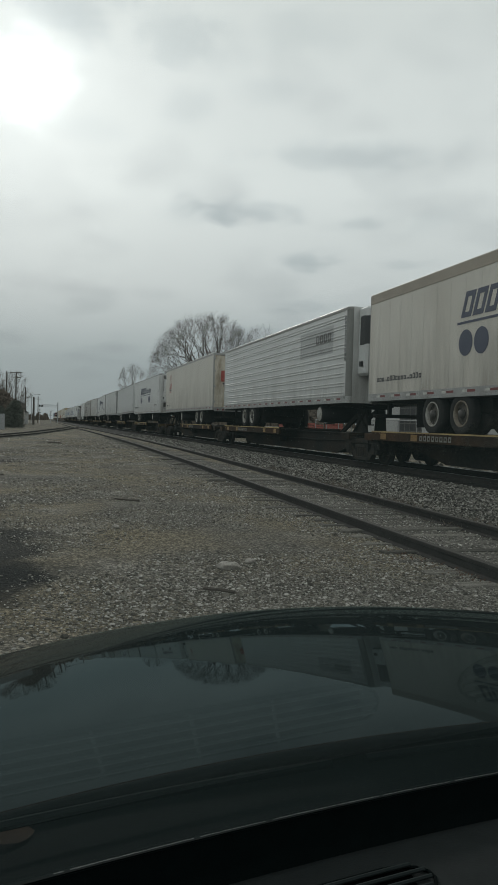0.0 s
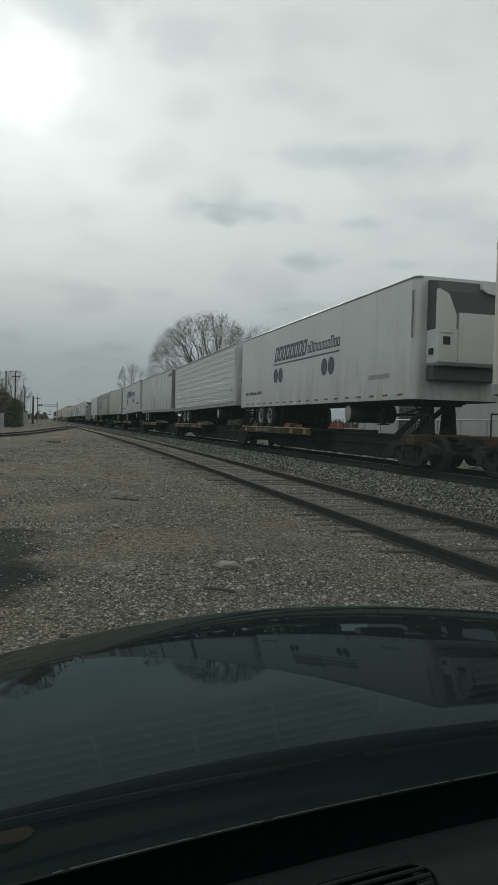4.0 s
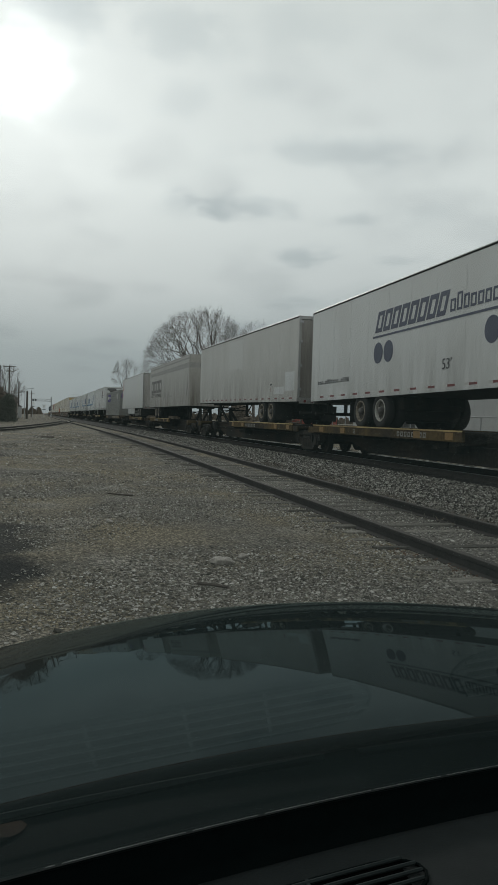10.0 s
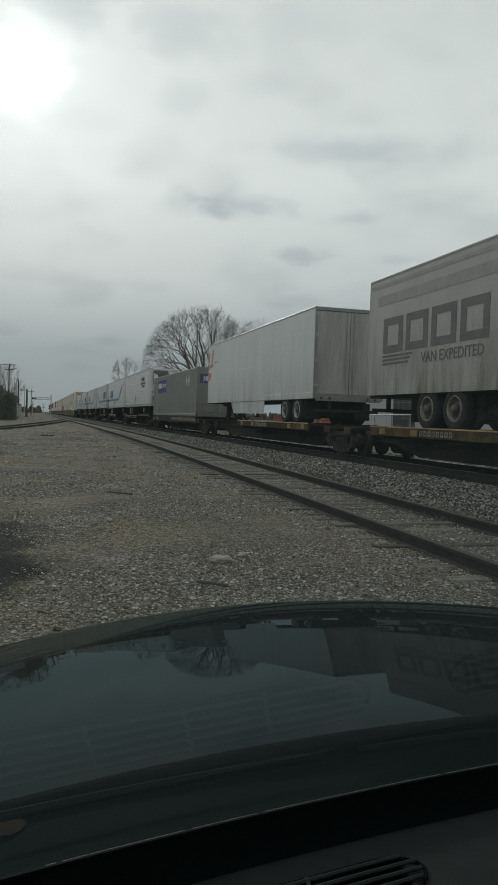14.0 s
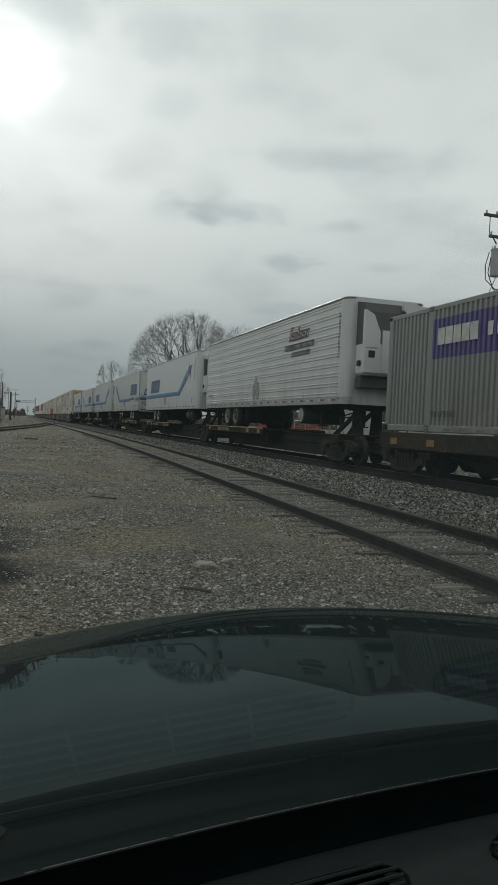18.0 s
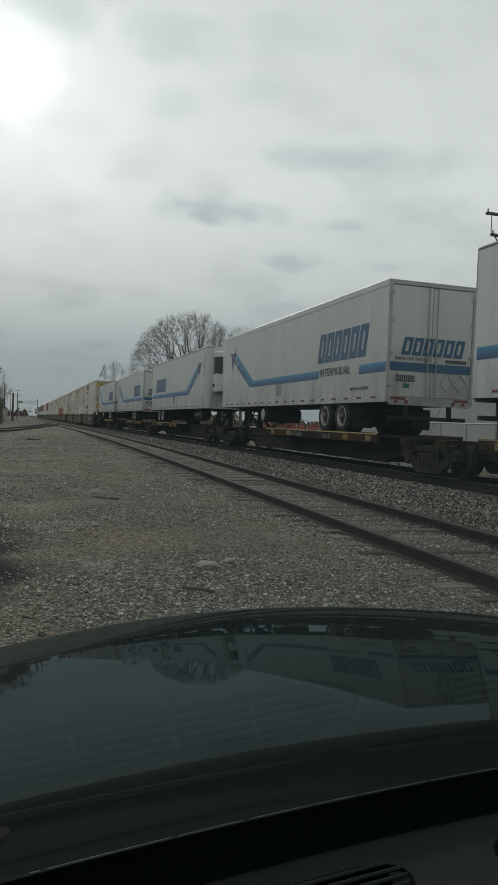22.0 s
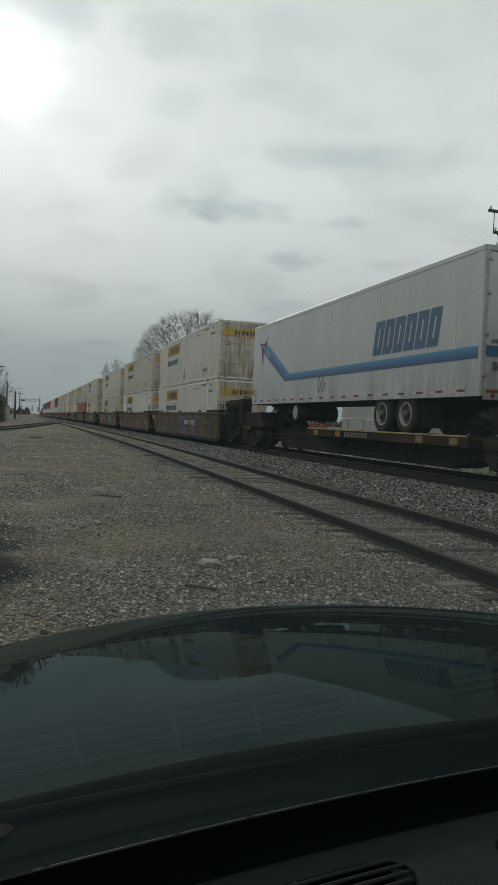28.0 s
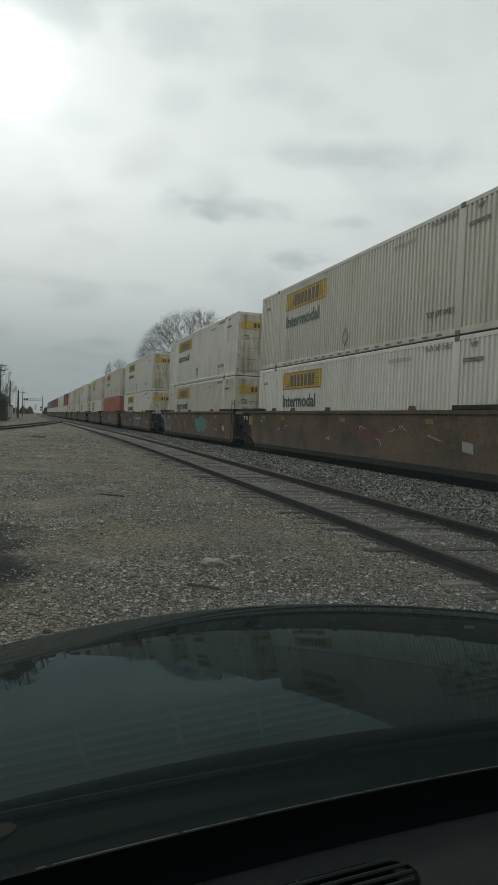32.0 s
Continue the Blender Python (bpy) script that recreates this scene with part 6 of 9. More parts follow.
def container(R, L, z, paint, label, marks="", near=True, doors="R", upper=False):
    """A 53 ft steel container with lifting posts at the 40 ft points."""
    n = L - R
    th = on_train(thing("container", (0, 0, 0), label, "container", "containers on the train"), R, z)
    P = M[paint]
    for s in (-1, 1):
        part("side_wall", cached(("cwall", round(n, 2), s, paint), lambda: corrugated_wall(s * (HALF - 0.004), s, 0.14, n - 0.14, 0.16, CH - 0.10).mesh("side_wall", P)), None, th)
    fr = MB()
    for sx in (-1, 1):
        a, b = sorted((sx * (HALF - 0.10), sx * HALF))
        fr.box(a, b, 0.0, n, CH - 0.11, CH - 0.005, 0, 0.01)
        fr.box(a, b, 0.0, n, 0.02, 0.17, 0, 0.01)
        for y in (0, n - 0.15):
            fr.box(a, b, y, y + 0.15, 0.02, CH - 0.01, 0, 0.012)
        for y in (1.98 - 0.11, n - 1.98 - 0.11):
            fr.box(min(a, b + 0.004 * sx), max(a, b + 0.004 * sx), y, y + 0.22, 0.02, CH - 0.01, 0, 0.012)
    for ye in (0.0, n - 0.12):
        fr.box(-HALF + 0.1, HALF - 0.1, ye + 0.003, ye + 0.117, CH - 0.125, CH - 0.008, 0, 0.01)
        fr.box(-HALF + 0.1, HALF - 0.1, ye + 0.003, ye + 0.117, 0.012, 0.145, 0, 0.01)
    if near:
        sl = MB()
        k = 2.6
        while k < n - 2.6:
            sl.box(-HALF - 0.004, -HALF + 0.02, k, k + 0.26, 0.055, 0.105)
            k += 0.62
        tagged(part("rail_slots", cached(("cslot", round(n, 2)), lambda: sl.mesh("rail_slots", M["darkgrey"])), None, th), kind="stuff")
    part("frame", cached(("cframe", round(n, 2), paint), lambda: fr.mesh("frame", P)), None, th)
    part("roof", cached(("croof", round(n, 2), paint), lambda: MB().box(-HALF + 0.05, HALF - 0.05, 0.05, n - 0.05, CH - 0.06, CH - 0.02).mesh("roof", P)), None, th)
    part("floor", cached(("cfloor", round(n, 2)), lambda: MB().box(-HALF + 0.05, HALF - 0.05, 0.05, n - 0.05, 0.08, 0.14).mesh("floor", M["steel"])), None, th)
    cast = MB()
    for sx in (-1, 1):
        for y in (1.98 - 0.09, n - 1.98 - 0.09):
            for z0 in (0.0, CH - 0.12):
                a, b = sorted((sx * (HALF - 0.14), sx * (HALF + 0.012)))
                cast.box(a, b, y, y + 0.18, z0, z0 + 0.12, 0, 0.01)
    part("corner_castings", cached(("ccast", round(n, 2)), lambda: cast.mesh("corner_castings", M["darkgrey"])), None, th)
    for end, ye, s in (("R", 0.0, -1), ("L", n, 1)):
        if end == doors:
            for k in (0, 1):
                x0, x1 = (-HALF + 0.11, -0.01) if k == 0 else (0.01, HALF - 0.11)
                def leaf(x0=x0, x1=x1, k=k):
                    mb = MB().box(x0, x1, ye + 0.012, ye + 0.05, 0.14, CH - 0.12, 0, 0.01)
                    for i in range(5):
                        zz = 0.25 + i * 0.5
                        mb.box(x0 + 0.05, x1 - 0.05, ye - 0.003, ye + 0.03, zz, zz + 0.32, 0, 0.012)
                    return mb.mesh("door", M["jbdoor"] if paint.startswith("jb") else P)
                dr = part("door", cached(("cdoor", k, paint, end), leaf), None, th)
                if near:
                    for zz in (0.32, 0.95, 1.65, 2.35):
                        xh = x0 - 0.09 if k == 0 else x1 - 0.05
                        part("hinge", cached(("chinge", k, zz, end, paint), lambda: MB().box(xh, xh + 0.14, ye - 0.035, ye + 0.012, zz, zz + 0.13, 0, 0.012).mesh("hinge", P)), None, dr)
                if near:
                    for xr in (x0 + 0.28, x1 - 0.22):
                        part("lock_rod", cached(("crod", round(xr, 2), end, paint), lambda: MB().cyl((xr, ye - 0.04, 0.06), (xr, ye - 0.04, CH - 0.05), 0.02, 8).box(xr - 0.05, xr + 0.05, ye - 0.07, ye - 0.01, 0.12, 0.22).box(xr - 0.05, xr + 0.05, ye - 0.07, ye - 0.01, CH - 0.26, CH - 0.14).box(xr - 0.05, xr + 0.05, ye - 0.07, ye - 0.01, 1.05, 1.11).box(xr - 0.05, xr + 0.05, ye - 0.07, ye - 0.01, 1.75, 1.80).mesh("lock_rod", M["jbdoor"] if paint.startswith("jb") else M["boxgrey"])), None, dr)
        else:
            part("front_wall", cached(("cfront", paint, end, round(n, 2)), lambda: MB().box(-HALF + 0.09, HALF - 0.09, min(ye - s * 0.02, ye - s * 0.06), max(ye - s * 0.02, ye - s * 0.06), 0.1, CH - 0.1).mesh("front_wall", P)), None, th)
    if marks == "gold":
        yl, yr = (13.3, 9.62) if not upper else (13.27, 9.58)
        zc = 2.03 if not upper else 1.98
        if near:
            xg = -HALF - 0.006
            part("brand_panel", cached(("gold", yl, zc), lambda: on_ribs(yr, yl, zc, zc + 0.62).mesh("brand_panel", M["gold"])), None, th, "yellow brand panel")
            bm_ = MB()
            for a, b in ((zc + 0.02, zc + 0.035), (zc + 0.585, zc + 0.6)):
                bm_.box(xg - 0.002, xg + 0.002, yr + 0.03, yl - 0.03, a, b)
            for k in range(5):
                bm_.box(xg - 0.002, xg + 0.002, yl - 0.75 - 0.1 * k, yl - 0.25 - 0.13 * k, zc + 0.12 + 0.08 * k, zc + 0.135 + 0.08 * k)
                bm_.box(xg - 0.002, xg + 0.002, yr + 0.2 + 0.05 * k, yr + 0.6, zc + 0.16 + 0.08 * k, zc + 0.175 + 0.08 * k)
            part("panel_lines", cached(("goldlines", yl, zc), lambda: bm_.mesh("panel_lines", M["ink"])), None, th)
            bars(th, yl - 0.80, yr + 0.60, zc + 0.11, zc + 0.50, 7, M["ink"], 0, 0, x=xg - 0.003, gap=0.42)
            lettering("Intermodal", 0.60, M["darkgreen"], th, xg - 0.002, yl - 0.05, zc - 0.60, wide=1.20, bold=0.022)
            lettering("TOP LIFT ONLY", 0.20, M["ink"], th, xg, 3.34 if upper else 14.2, 0.52, wide=0.86, bold=0.008)
            lettering("STACK LIMIT 3 HIGH", 0.15, M["darkgrey"], th, xg, 3.3, 2.64, wide=0.80, bold=0.008)
            bars(th, 1.73, 0.96, 2.30, 2.39, 10, M["darkgrey"], 0, 0, x=xg)
            lettering("WP", 0.17, M["darkgrey"], th, xg, 1.44, 2.60, bold=0.012)
            bars(th, 15.5, 15.1, 2.3, 2.40, 3, M["darkgrey"], 0, 0, x=xg)
            diamond = [(8.12, 0.56), (7.92, 0.29), (7.72, 0.56), (7.92, 0.83)]
            dm = MB()
            for (ya, za), (yb, zb) in zip(diamond, diamond[1:] + diamond[:1]):
                dm.cyl((xg, ya, za), (xg, yb, zb), 0.010, 4)
            if upper:
                part("placard_outline", dm, M["darkgrey"], th)
            bars(th, 5.1, 3.95, 2.50, 2.59, 10, M["grey"], 0, 0, x=xg, gap=0.4)
        else:
            part("brand_panel", cached(("goldfar", yl), lambda: on_ribs(yr, yl, zc, zc + 0.62).mesh("brand_panel", M["gold"])), None, th)
            bars(th, yl - 0.1, yr + 0.1, zc - 0.55, zc - 0.1, 9, M["green"], 0, 0, gap=0.3)
        if doors == "R":
            e = part("brand_panel", cached("goldend", lambda: MB().box(-1.10, 1.10, -0.012, -0.008, 2.12, 2.48).mesh("brand_panel", M["gold"])), None, th, "yellow brand panel")
            part("brand_bars", cached("goldendbars", lambda: (lambda mb: [mb.box(-0.52 + i * 0.19, -0.52 + i * 0.19 + 0.13, -0.018, -0.012, 2.19, 2.40) for i in range(6)] and mb)(MB()).mesh("brand_bars", M["ink"])), None, e)
            part("label_plates", cached("cplates", lambda: MB().box(-0.98, -0.72, -0.012, -0.008, 1.78, 1.84).box(-0.94, -0.7, -0.012, -0.008, 1.66, 1.70).box(0.55, 0.85, -0.012, -0.008, 1.05, 1.32, 1).mesh("label_plates", M["darkgrey"], M["dullwhite"])), None, th)
    return th


STACKS = []


def build_containers():
    c = container(187.4, 203.5, DECK + 0.14, "boxgrey", "grey corrugated container with purple brand panels on a flat spine car", doors="R")
    part("brand_panel", on_ribs(10.35, 14.05, 1.68, 2.58), M["purple"], c, "purple brand panel")
    bars(c, 13.8, 12.25, 1.98, 2.36, 5, M["dullwhite"], 0, 0, x=-HALF - 0.011, gap=0.1)
    bars(c, 12.0, 10.5, 2.02, 2.30, 5, M["faint"], 0, 0, x=-HALF - 0.011, gap=0.45)
    e = part("brand_panel", MB().box(-1.1, 1.1, -0.014, -0.008, 1.95, 2.5), M["purple"], c)
    mb = MB()
    for i in range(5):
        mb.box(-0.92 + i * 0.17, -0.92 + i * 0.17 + 0.14, -0.02, -0.014, 2.08, 2.36)
    part("brand_bars", mb, M["dullwhite"], e)
    for y in (2.9, 2.22):
        dm = MB()
        ring = [(y - 0.19, 2.2), (y, 2.5), (y + 0.19, 2.2), (y, 1.9)]
        for (ya, za), (yb, zb) in zip(ring, ring[1:] + ring[:1]):
            dm.cyl((-HALF - 0.008, ya, za), (-HALF - 0.008, yb, zb), 0.016, 4)
        hd = part("placard_holder", MB().prism([(y - 0.16, 2.2), (y, 2.45), (y + 0.16, 2.2), (y, 1.95)], -HALF - 0.009, -HALF - 0.005), M["faint"], c, "worn pale placard")
        part("placard_outline", dm, M["dullwhite"], hd)
    lettering("TOP LIFT ONLY", 0.19, M["ink"], c, -HALF - 0.006, 13.95, 0.36, wide=0.75)
    lettering("TOP LIFT ONLY", 0.19, M["ink"], c, -HALF - 0.006, 3.05, 0.34, wide=0.75)
    # stacks in well cars
    r = [324.65, 344.15, 363.95, 387.35, 407.15, 426.95, 450.4, 470.2, 490.0, 513.45, 533.25, 553.05, 576.5, 596.3, 616.1, 639.6, 659.4, 679.2]
    tops = ["jbwhite", "jbcream", "jbwhite", "jbwhite", "jbcream", "jbcream", "jbwhite", "jbcream", "jbwhite"] + ["redbox", "jbwhite", "jbwhite", "redbox", "redbox", "bluebox", "bluebox", "boxgrey", "bluebox"]
    lows = ["jbwhite", "jbwhite", "jbcream", "jbwhite"] + ["orange"] + ["jbwhite"] * 13
    for i, (a, tp, lo) in enumerate(zip(r, tops, lows)):
        near = i < 5
        words = {"jbwhite": "off-white corrugated container with yellow brand panels", "jbcream": "cream corrugated container with yellow brand panels", "redbox": "red corrugated container", "orange": "orange corrugated container",
                 "bluebox": "blue-grey corrugated container", "boxgrey": "grey corrugated container"}
        container(a, a + 16.15, 0.37, lo, words[lo] + " low in a well car", "gold" if lo.startswith("jb") and i < 9 else "", near)
        container(a, a + 16.15, 0.37 + CH + 0.012, tp, words[tp] + " stacked on another", "gold" if tp.startswith("jb") and i < 9 else "", near, upper=True)
        STACKS.append(a)


build_trailers()
build_containers()


# ------------------------------------------------------------------ railcars
RTOP = 0.16
WHEELS = []


def wheelset_mesh():
    def build():
        mb = MB().cyl((-0.72, 0, 0), (0.72, 0, 0), 0.085, 12)
        for s in (-1, 1):
            prof = [(0.66, 0.44), (0.69, 0.445), (0.695, 0.42), (0.80, 0.415), (0.805, 0.37), (0.775, 0.34), (0.765, 0.17), (0.80, 0.13), (0.80, 0.0)]
            mb.lathe([(s * a, q) for a, q in prof], n=28, close=False)
            mb.lathe([(s * a, q) for a, q in ((0.66, 0.44), (0.68, 0.34), (0.70, 0.15), (0.66, 0.1))], n=28, close=False)
            mb.lathe([(s * 0.694, 0.421), (s * 0.80, 0.4165), (s * 0.807, 0.40)], n=28, mi=1, close=False)
            mb.cyl((s * 0.8, 0, 0), (s * 1.06, 0, 0), 0.09, 12)
            for i in range(3):
                a = 2 * math.pi * i / 3
                mb.cyl((s * 1.06, 0.055 * math.cos(a), 0.055 * math.sin(a)), (s * 1.075, 0.055 * math.cos(a), 0.055 * math.sin(a)), 0.018, 6, 1)
        return mb.mesh("wheelset", M["truck"], M["tread"])
    return cached("wheelset", build)


def side_frame_mesh():
    def build():
        mb = MB()
        # top chord, sloping arms, columns and spring seat round two open windows
        mb.prism([(-1.22, 0.42), (-1.20, 0.58), (-1.05, 0.68), (-0.6, 0.73), (0.6, 0.73), (1.05, 0.68), (1.20, 0.58), (1.22, 0.42), (1.04, 0.42), (0.98, 0.53), (0.6, 0.58), (-0.6, 0.58), (-0.98, 0.53), (-1.04, 0.42)], -0.10, 0.08)
        for q in (-1, 1):
            mb.prism([(q * 0.98, 0.53), (q * 0.80, 0.55), (q * 0.36, 0.24), (q * 0.44, 0.10), (q * 0.56, 0.12)], -0.09, 0.07)
            mb.box(-0.10, 0.08, q * 0.40 - 0.055, q * 0.40 + 0.055, 0.16, 0.60, 0, 0.01)
        mb.box(-0.11, 0.09, -0.46, 0.46, 0.08, 0.19, 0, 0.02)
        mb.box(-0.12, 0.10, -0.30, 0.30, 0.44, 0.56, 0, 0.02)
        mb.box(-0.13, -0.09, -0.5, 0.5, 0.60, 0.68, 0, 0.01)
        for y in (-0.24, -0.08, 0.08, 0.24):
            mb.cyl((-0.04, y, 0.16), (-0.04, y, 0.46), 0.072, 10)
        for y in (-0.875, 0.875):
            mb.box(-0.12, 0.10, y - 0.17, y + 0.17, 0.26, 0.60, 0, 0.02)
            mb.cyl((-0.15, y, 0.415), (0.12, y, 0.415), 0.125, 14)
            mb.box(0.02, 0.34, y - (0.54 if y > 0 else -0.46), y - (0.46 if y > 0 else -0.54), 0.24, 0.58, 0, 0.02)
        return mb.mesh("side_frame", M["truck"])
    return cached("side_frame", build)


def truck(car, y):
    """A two-axle truck; its origin is on the rail."""
    t = part("truck", cached("bolster", lambda: MB().box(-1.05, 1.05, -0.17, 0.17, 0.30, 0.58, 0, 0.03).cyl((0, 0, 0.5), (0, 0, 0.66), 0.2, 14).mesh("truck", M["truck"])), None, car, "dark cast-steel truck")
    t.location = (0, y, 0)
    for s in (-1, 1):
        part("side_frame", side_frame_mesh(), None, t).location = (s * 1.02, 0, 0)
    for k in (-0.875, 0.875):
        w = part("wheelset", wheelset_mesh(), None, t)
        w.location = (0, k, 0.415)
        WHEELS.append((w, k))
    return t


def ladder(car, x, y, z0, z1, material):
    mb = MB()
    for d in (-0.2, 0.2):
        mb.cyl((x, y + d, z0), (x, y + d, z1), 0.014, 6)
    z = z0 + 0.08
    while z < z1:
        mb.cyl((x, y - 0.2, z), (x, y + 0.2, z), 0.012, 6)
        z += 0.3
    return part("ladder", mb, M[material], car)


def coupler(car, y, s):
    part("coupler", MB().box(-0.09, 0.09, min(y, y + s * 0.75), max(y, y + s * 0.75), 0.62, 0.80, 0, 0.02).box(-0.16, 0.16, min(y + s * 0.62, y + s * 0.92), max(y + s * 0.62, y + s * 0.92), 0.56, 0.86, 0, 0.04), M["truck"], car)
    part("air_hose", MB().tube([(0.25, y + s * 0.1, 0.6), (0.28, y + s * 0.4, 0.3), (0.2, y + s * 0.8, 0.35)], 0.03, 6), M["rubber"], car)


def spine_unit(R, L, paint, label, plat, hitch, first, last, marks=()):
    """One unit of an articulated spine car. plat: its wheel platform along the car; hitch: where the trailer's kingpin stand is."""
    n = L - R
    c = on_train(thing("spine_car", (0, 0, 0), label, "railcar", "spine cars"), R, RTOP)
    d = -RTOP
    P = M[paint]
    a, b = (1.5 if first else 0.4), n - (1.5 if last else 0.4)
    sill = [(a, 0.98), (a, 0.66), (a + 1.7, 0.62), (a + 3.2, 0.31), (b - 3.2, 0.31), (b - 1.7, 0.62), (b, 0.66), (b, 0.98)]
    part("centre_sill", MB().prism([(y, z + d) for y, z in sill], -0.42, 0.42), M["sill"], c)
    part("top_plate", MB().box(-0.5, 0.5, a, b, 0.98 + d, 1.02 + d, 0, 0.01), M["sill"], c)
    p0, p1 = plat
    dk = MB().box(-1.29, 1.29, p0, p1, 1.02 + d, DECK - 0.004 + d, 0, 0.006)
    part("deck", dk, M["sill"], c)
    for s in (-1, 1):
        x0, x1 = sorted((s * 1.22, s * 1.31))
        part("side_channel", MB().box(x0, x1, p0, p1, (0.86 if hitch is not None else 0.80) + d, DECK + (0.03 if hitch is not None else 0.12) + d, 0, 0.01), P if hitch is not None else M["sill"], c)
    lip = MB().box(-1.318, -1.30, p0, p1, DECK + 0.005 + d, DECK + 0.04 + d)
    if hitch is not None:
        part("deck_edge", lip, M["lip"], c)
    else:
        part("end_plate", MB().box(-1.325, -1.308, p0 + 0.5, p0 + 8.2, 0.92 + d, DECK + 0.035 + d, 0, 0.004), M["deckside"], c)
        bars(c, p0 + 5.9, p0 + 4.3, 0.95 + d, DECK + 0.0 + d, 9, M["chalk"], 0, 0, x=-1.3295, gap=0.45, name="number_bar")
        lettering("2-28/1-57", 0.17, M["chalk"], c, -1.329, p0 + 3.1, 0.94 + d, bold=0.012)
    br = MB()
    y = p0 + 0.4
    while y < p1 - 0.2:
        for s in (-1, 1):
            x0, x1 = sorted((s * 0.42, s * 1.22))
            br.box(x0, x1, y - 0.05, y + 0.05, 0.78 + d, 1.02 + d)
        y += 1.6
    part("cross_bearers", br, M["sill"], c)
    if hitch is not None:
        h = MB()
        h.prism([(hitch - 0.42, 1.02 + d), (hitch + 0.42, 1.02 + d), (hitch + 0.30, 1.80 + d), (hitch - 0.30, 1.80 + d)], -0.34, -0.30)
        h.prism([(hitch - 0.42, 1.02 + d), (hitch + 0.42, 1.02 + d), (hitch + 0.30, 1.80 + d), (hitch - 0.30, 1.80 + d)], 0.30, 0.34)
        h.box(-0.5, 0.5, hitch - 0.4, hitch + 0.4, 1.80 + d, 1.86 + d, 0, 0.02)
        inner = 1.0 if hitch < n / 2 else -1.0
        for x in (-0.25, 0.25):
            h.prism([(hitch + inner * 1.95, 1.03 + d), (hitch + inner * 1.55, 1.03 + d), (hitch + inner * 0.12, 1.70 + d), (hitch + inner * 0.22, 1.80 + d)], x - 0.03, x + 0.03)
        h.box(-0.62, 0.62, hitch - 0.62, hitch + 0.62, 1.02 + d, 1.06 + d, 0, 0.01)
        h.cyl((-0.40, hitch - 0.5, 1.06 + d), (-0.34, hitch + 0.3, 1.72 + d), 0.035, 6)
        h.cyl((-0.40, hitch + 0.5, 1.06 + d), (-0.34, hitch - 0.3, 1.72 + d), 0.035, 6)
        part("hitch_stand", h, M["steel"], c, "dark trailer hitch stand")
    for yy in (p0 + 0.35, p0 + 1.8, p1 - 2.6, p1 - 0.9):
        part("reflector", MB().box(-1.32, -1.308, yy, yy + 0.32, 0.90 + d, 1.06 + d), M["amber"], c, "faded yellow reflector")
    if marks:
        bars(c, marks[0], marks[0] - 1.5, 0.91 + d, 1.04 + d, 8, M["chalk"], 0, 0, x=-1.318, gap=0.3, name="number_bar")
        for words, yy in marks[1:]:
            lettering(words, 0.17, M["chalk"], c, -1.314, yy, 0.91 + d, bold=0.015)
    for flag, y0, s in ((first, 1.5, -1), (last, n - 1.5, 1)):
        if flag:
            truck(c, y0 + (0.55 if s < 0 else -0.55))
            coupler(c, y0, s)
            part("end_sill", MB().box(-1.3, 1.3, min(y0, y0 - s * 0.3), max(y0, y0 - s * 0.3), 0.78 + d, 1.05 + d, 0, 0.02), P, c)
            ladder(c, -1.28, y0 - s * 0.3, 0.42 + d, 1.05 + d, "truck")
            hr = MB().tube([(-1.2, y0 - s * 0.1, 1.05 + d), (-1.2, y0 - s * 0.1, 1.55 + d), (-0.8, y0 - s * 0.1, 1.55 + d), (-0.8, y0 - s * 0.1, 1.05 + d)], 0.018, 6)
            part("handrail", hr, M["truck"], c)
            part("uncoupling_lever", MB().tube([(-1.3, y0 + s * 0.05, 0.86 + d), (-0.5, y0 + s * 0.12, 0.88 + d), (-0.15, y0 + s * 0.5, 0.84 + d)], 0.016, 6), M["truck"], c)
            part("brake_rigging", MB().cyl((-0.75, y0 - s * 0.5, 0.72 + d), (-0.75, y0 - s * 1.1, 0.72 + d), 0.13, 12).tube([(-0.75, y0 - s * 1.1, 0.72 + d), (-0.75, y0 - s * 2.4, 0.66 + d), (-0.5, y0 - s * 3.0, 0.6 + d)], 0.022, 6), M["truck"], c)
    # air line, valve box and reservoir beside the sill
    part("air_line", MB().tube([(-0.47, a + 0.6, 0.80 + d), (-0.47, n * 0.3, 0.72 + d), (-0.47, n * 0.55, 0.74 + d), (-0.47, b - 0.6, 0.80 + d)], 0.022, 6), M["truck"], c)
    part("brake_valve", MB().box(-0.78, -0.47, n * 0.5 - 0.2, n * 0.5 + 0.2, 0.56 + d, 0.92 + d, 0, 0.03).cyl((-0.62, n * 0.5 + 0.25, 0.74 + d), (-0.62, n * 0.5 + 0.95, 0.74 + d), 0.16, 14), M["truck"], c)
    for yy in (a + 0.15, b - 0.65):
        part("end_platform", MB().box(-1.27, -0.42, yy, yy + 0.5, 0.95 + d, 1.04 + d, 0, 0.01).box(-1.29, -1.24, yy, yy + 0.5, 0.84 + d, 1.04 + d, 0, 0.008), P, c)
    if not last:
        truck(c, n)
        part("joint_casting", MB().box(-0.35, 0.35, n - 0.42, n + 0.36, 0.68 + d, 0.95 + d, 0, 0.05), M["truck"], c)
    return c


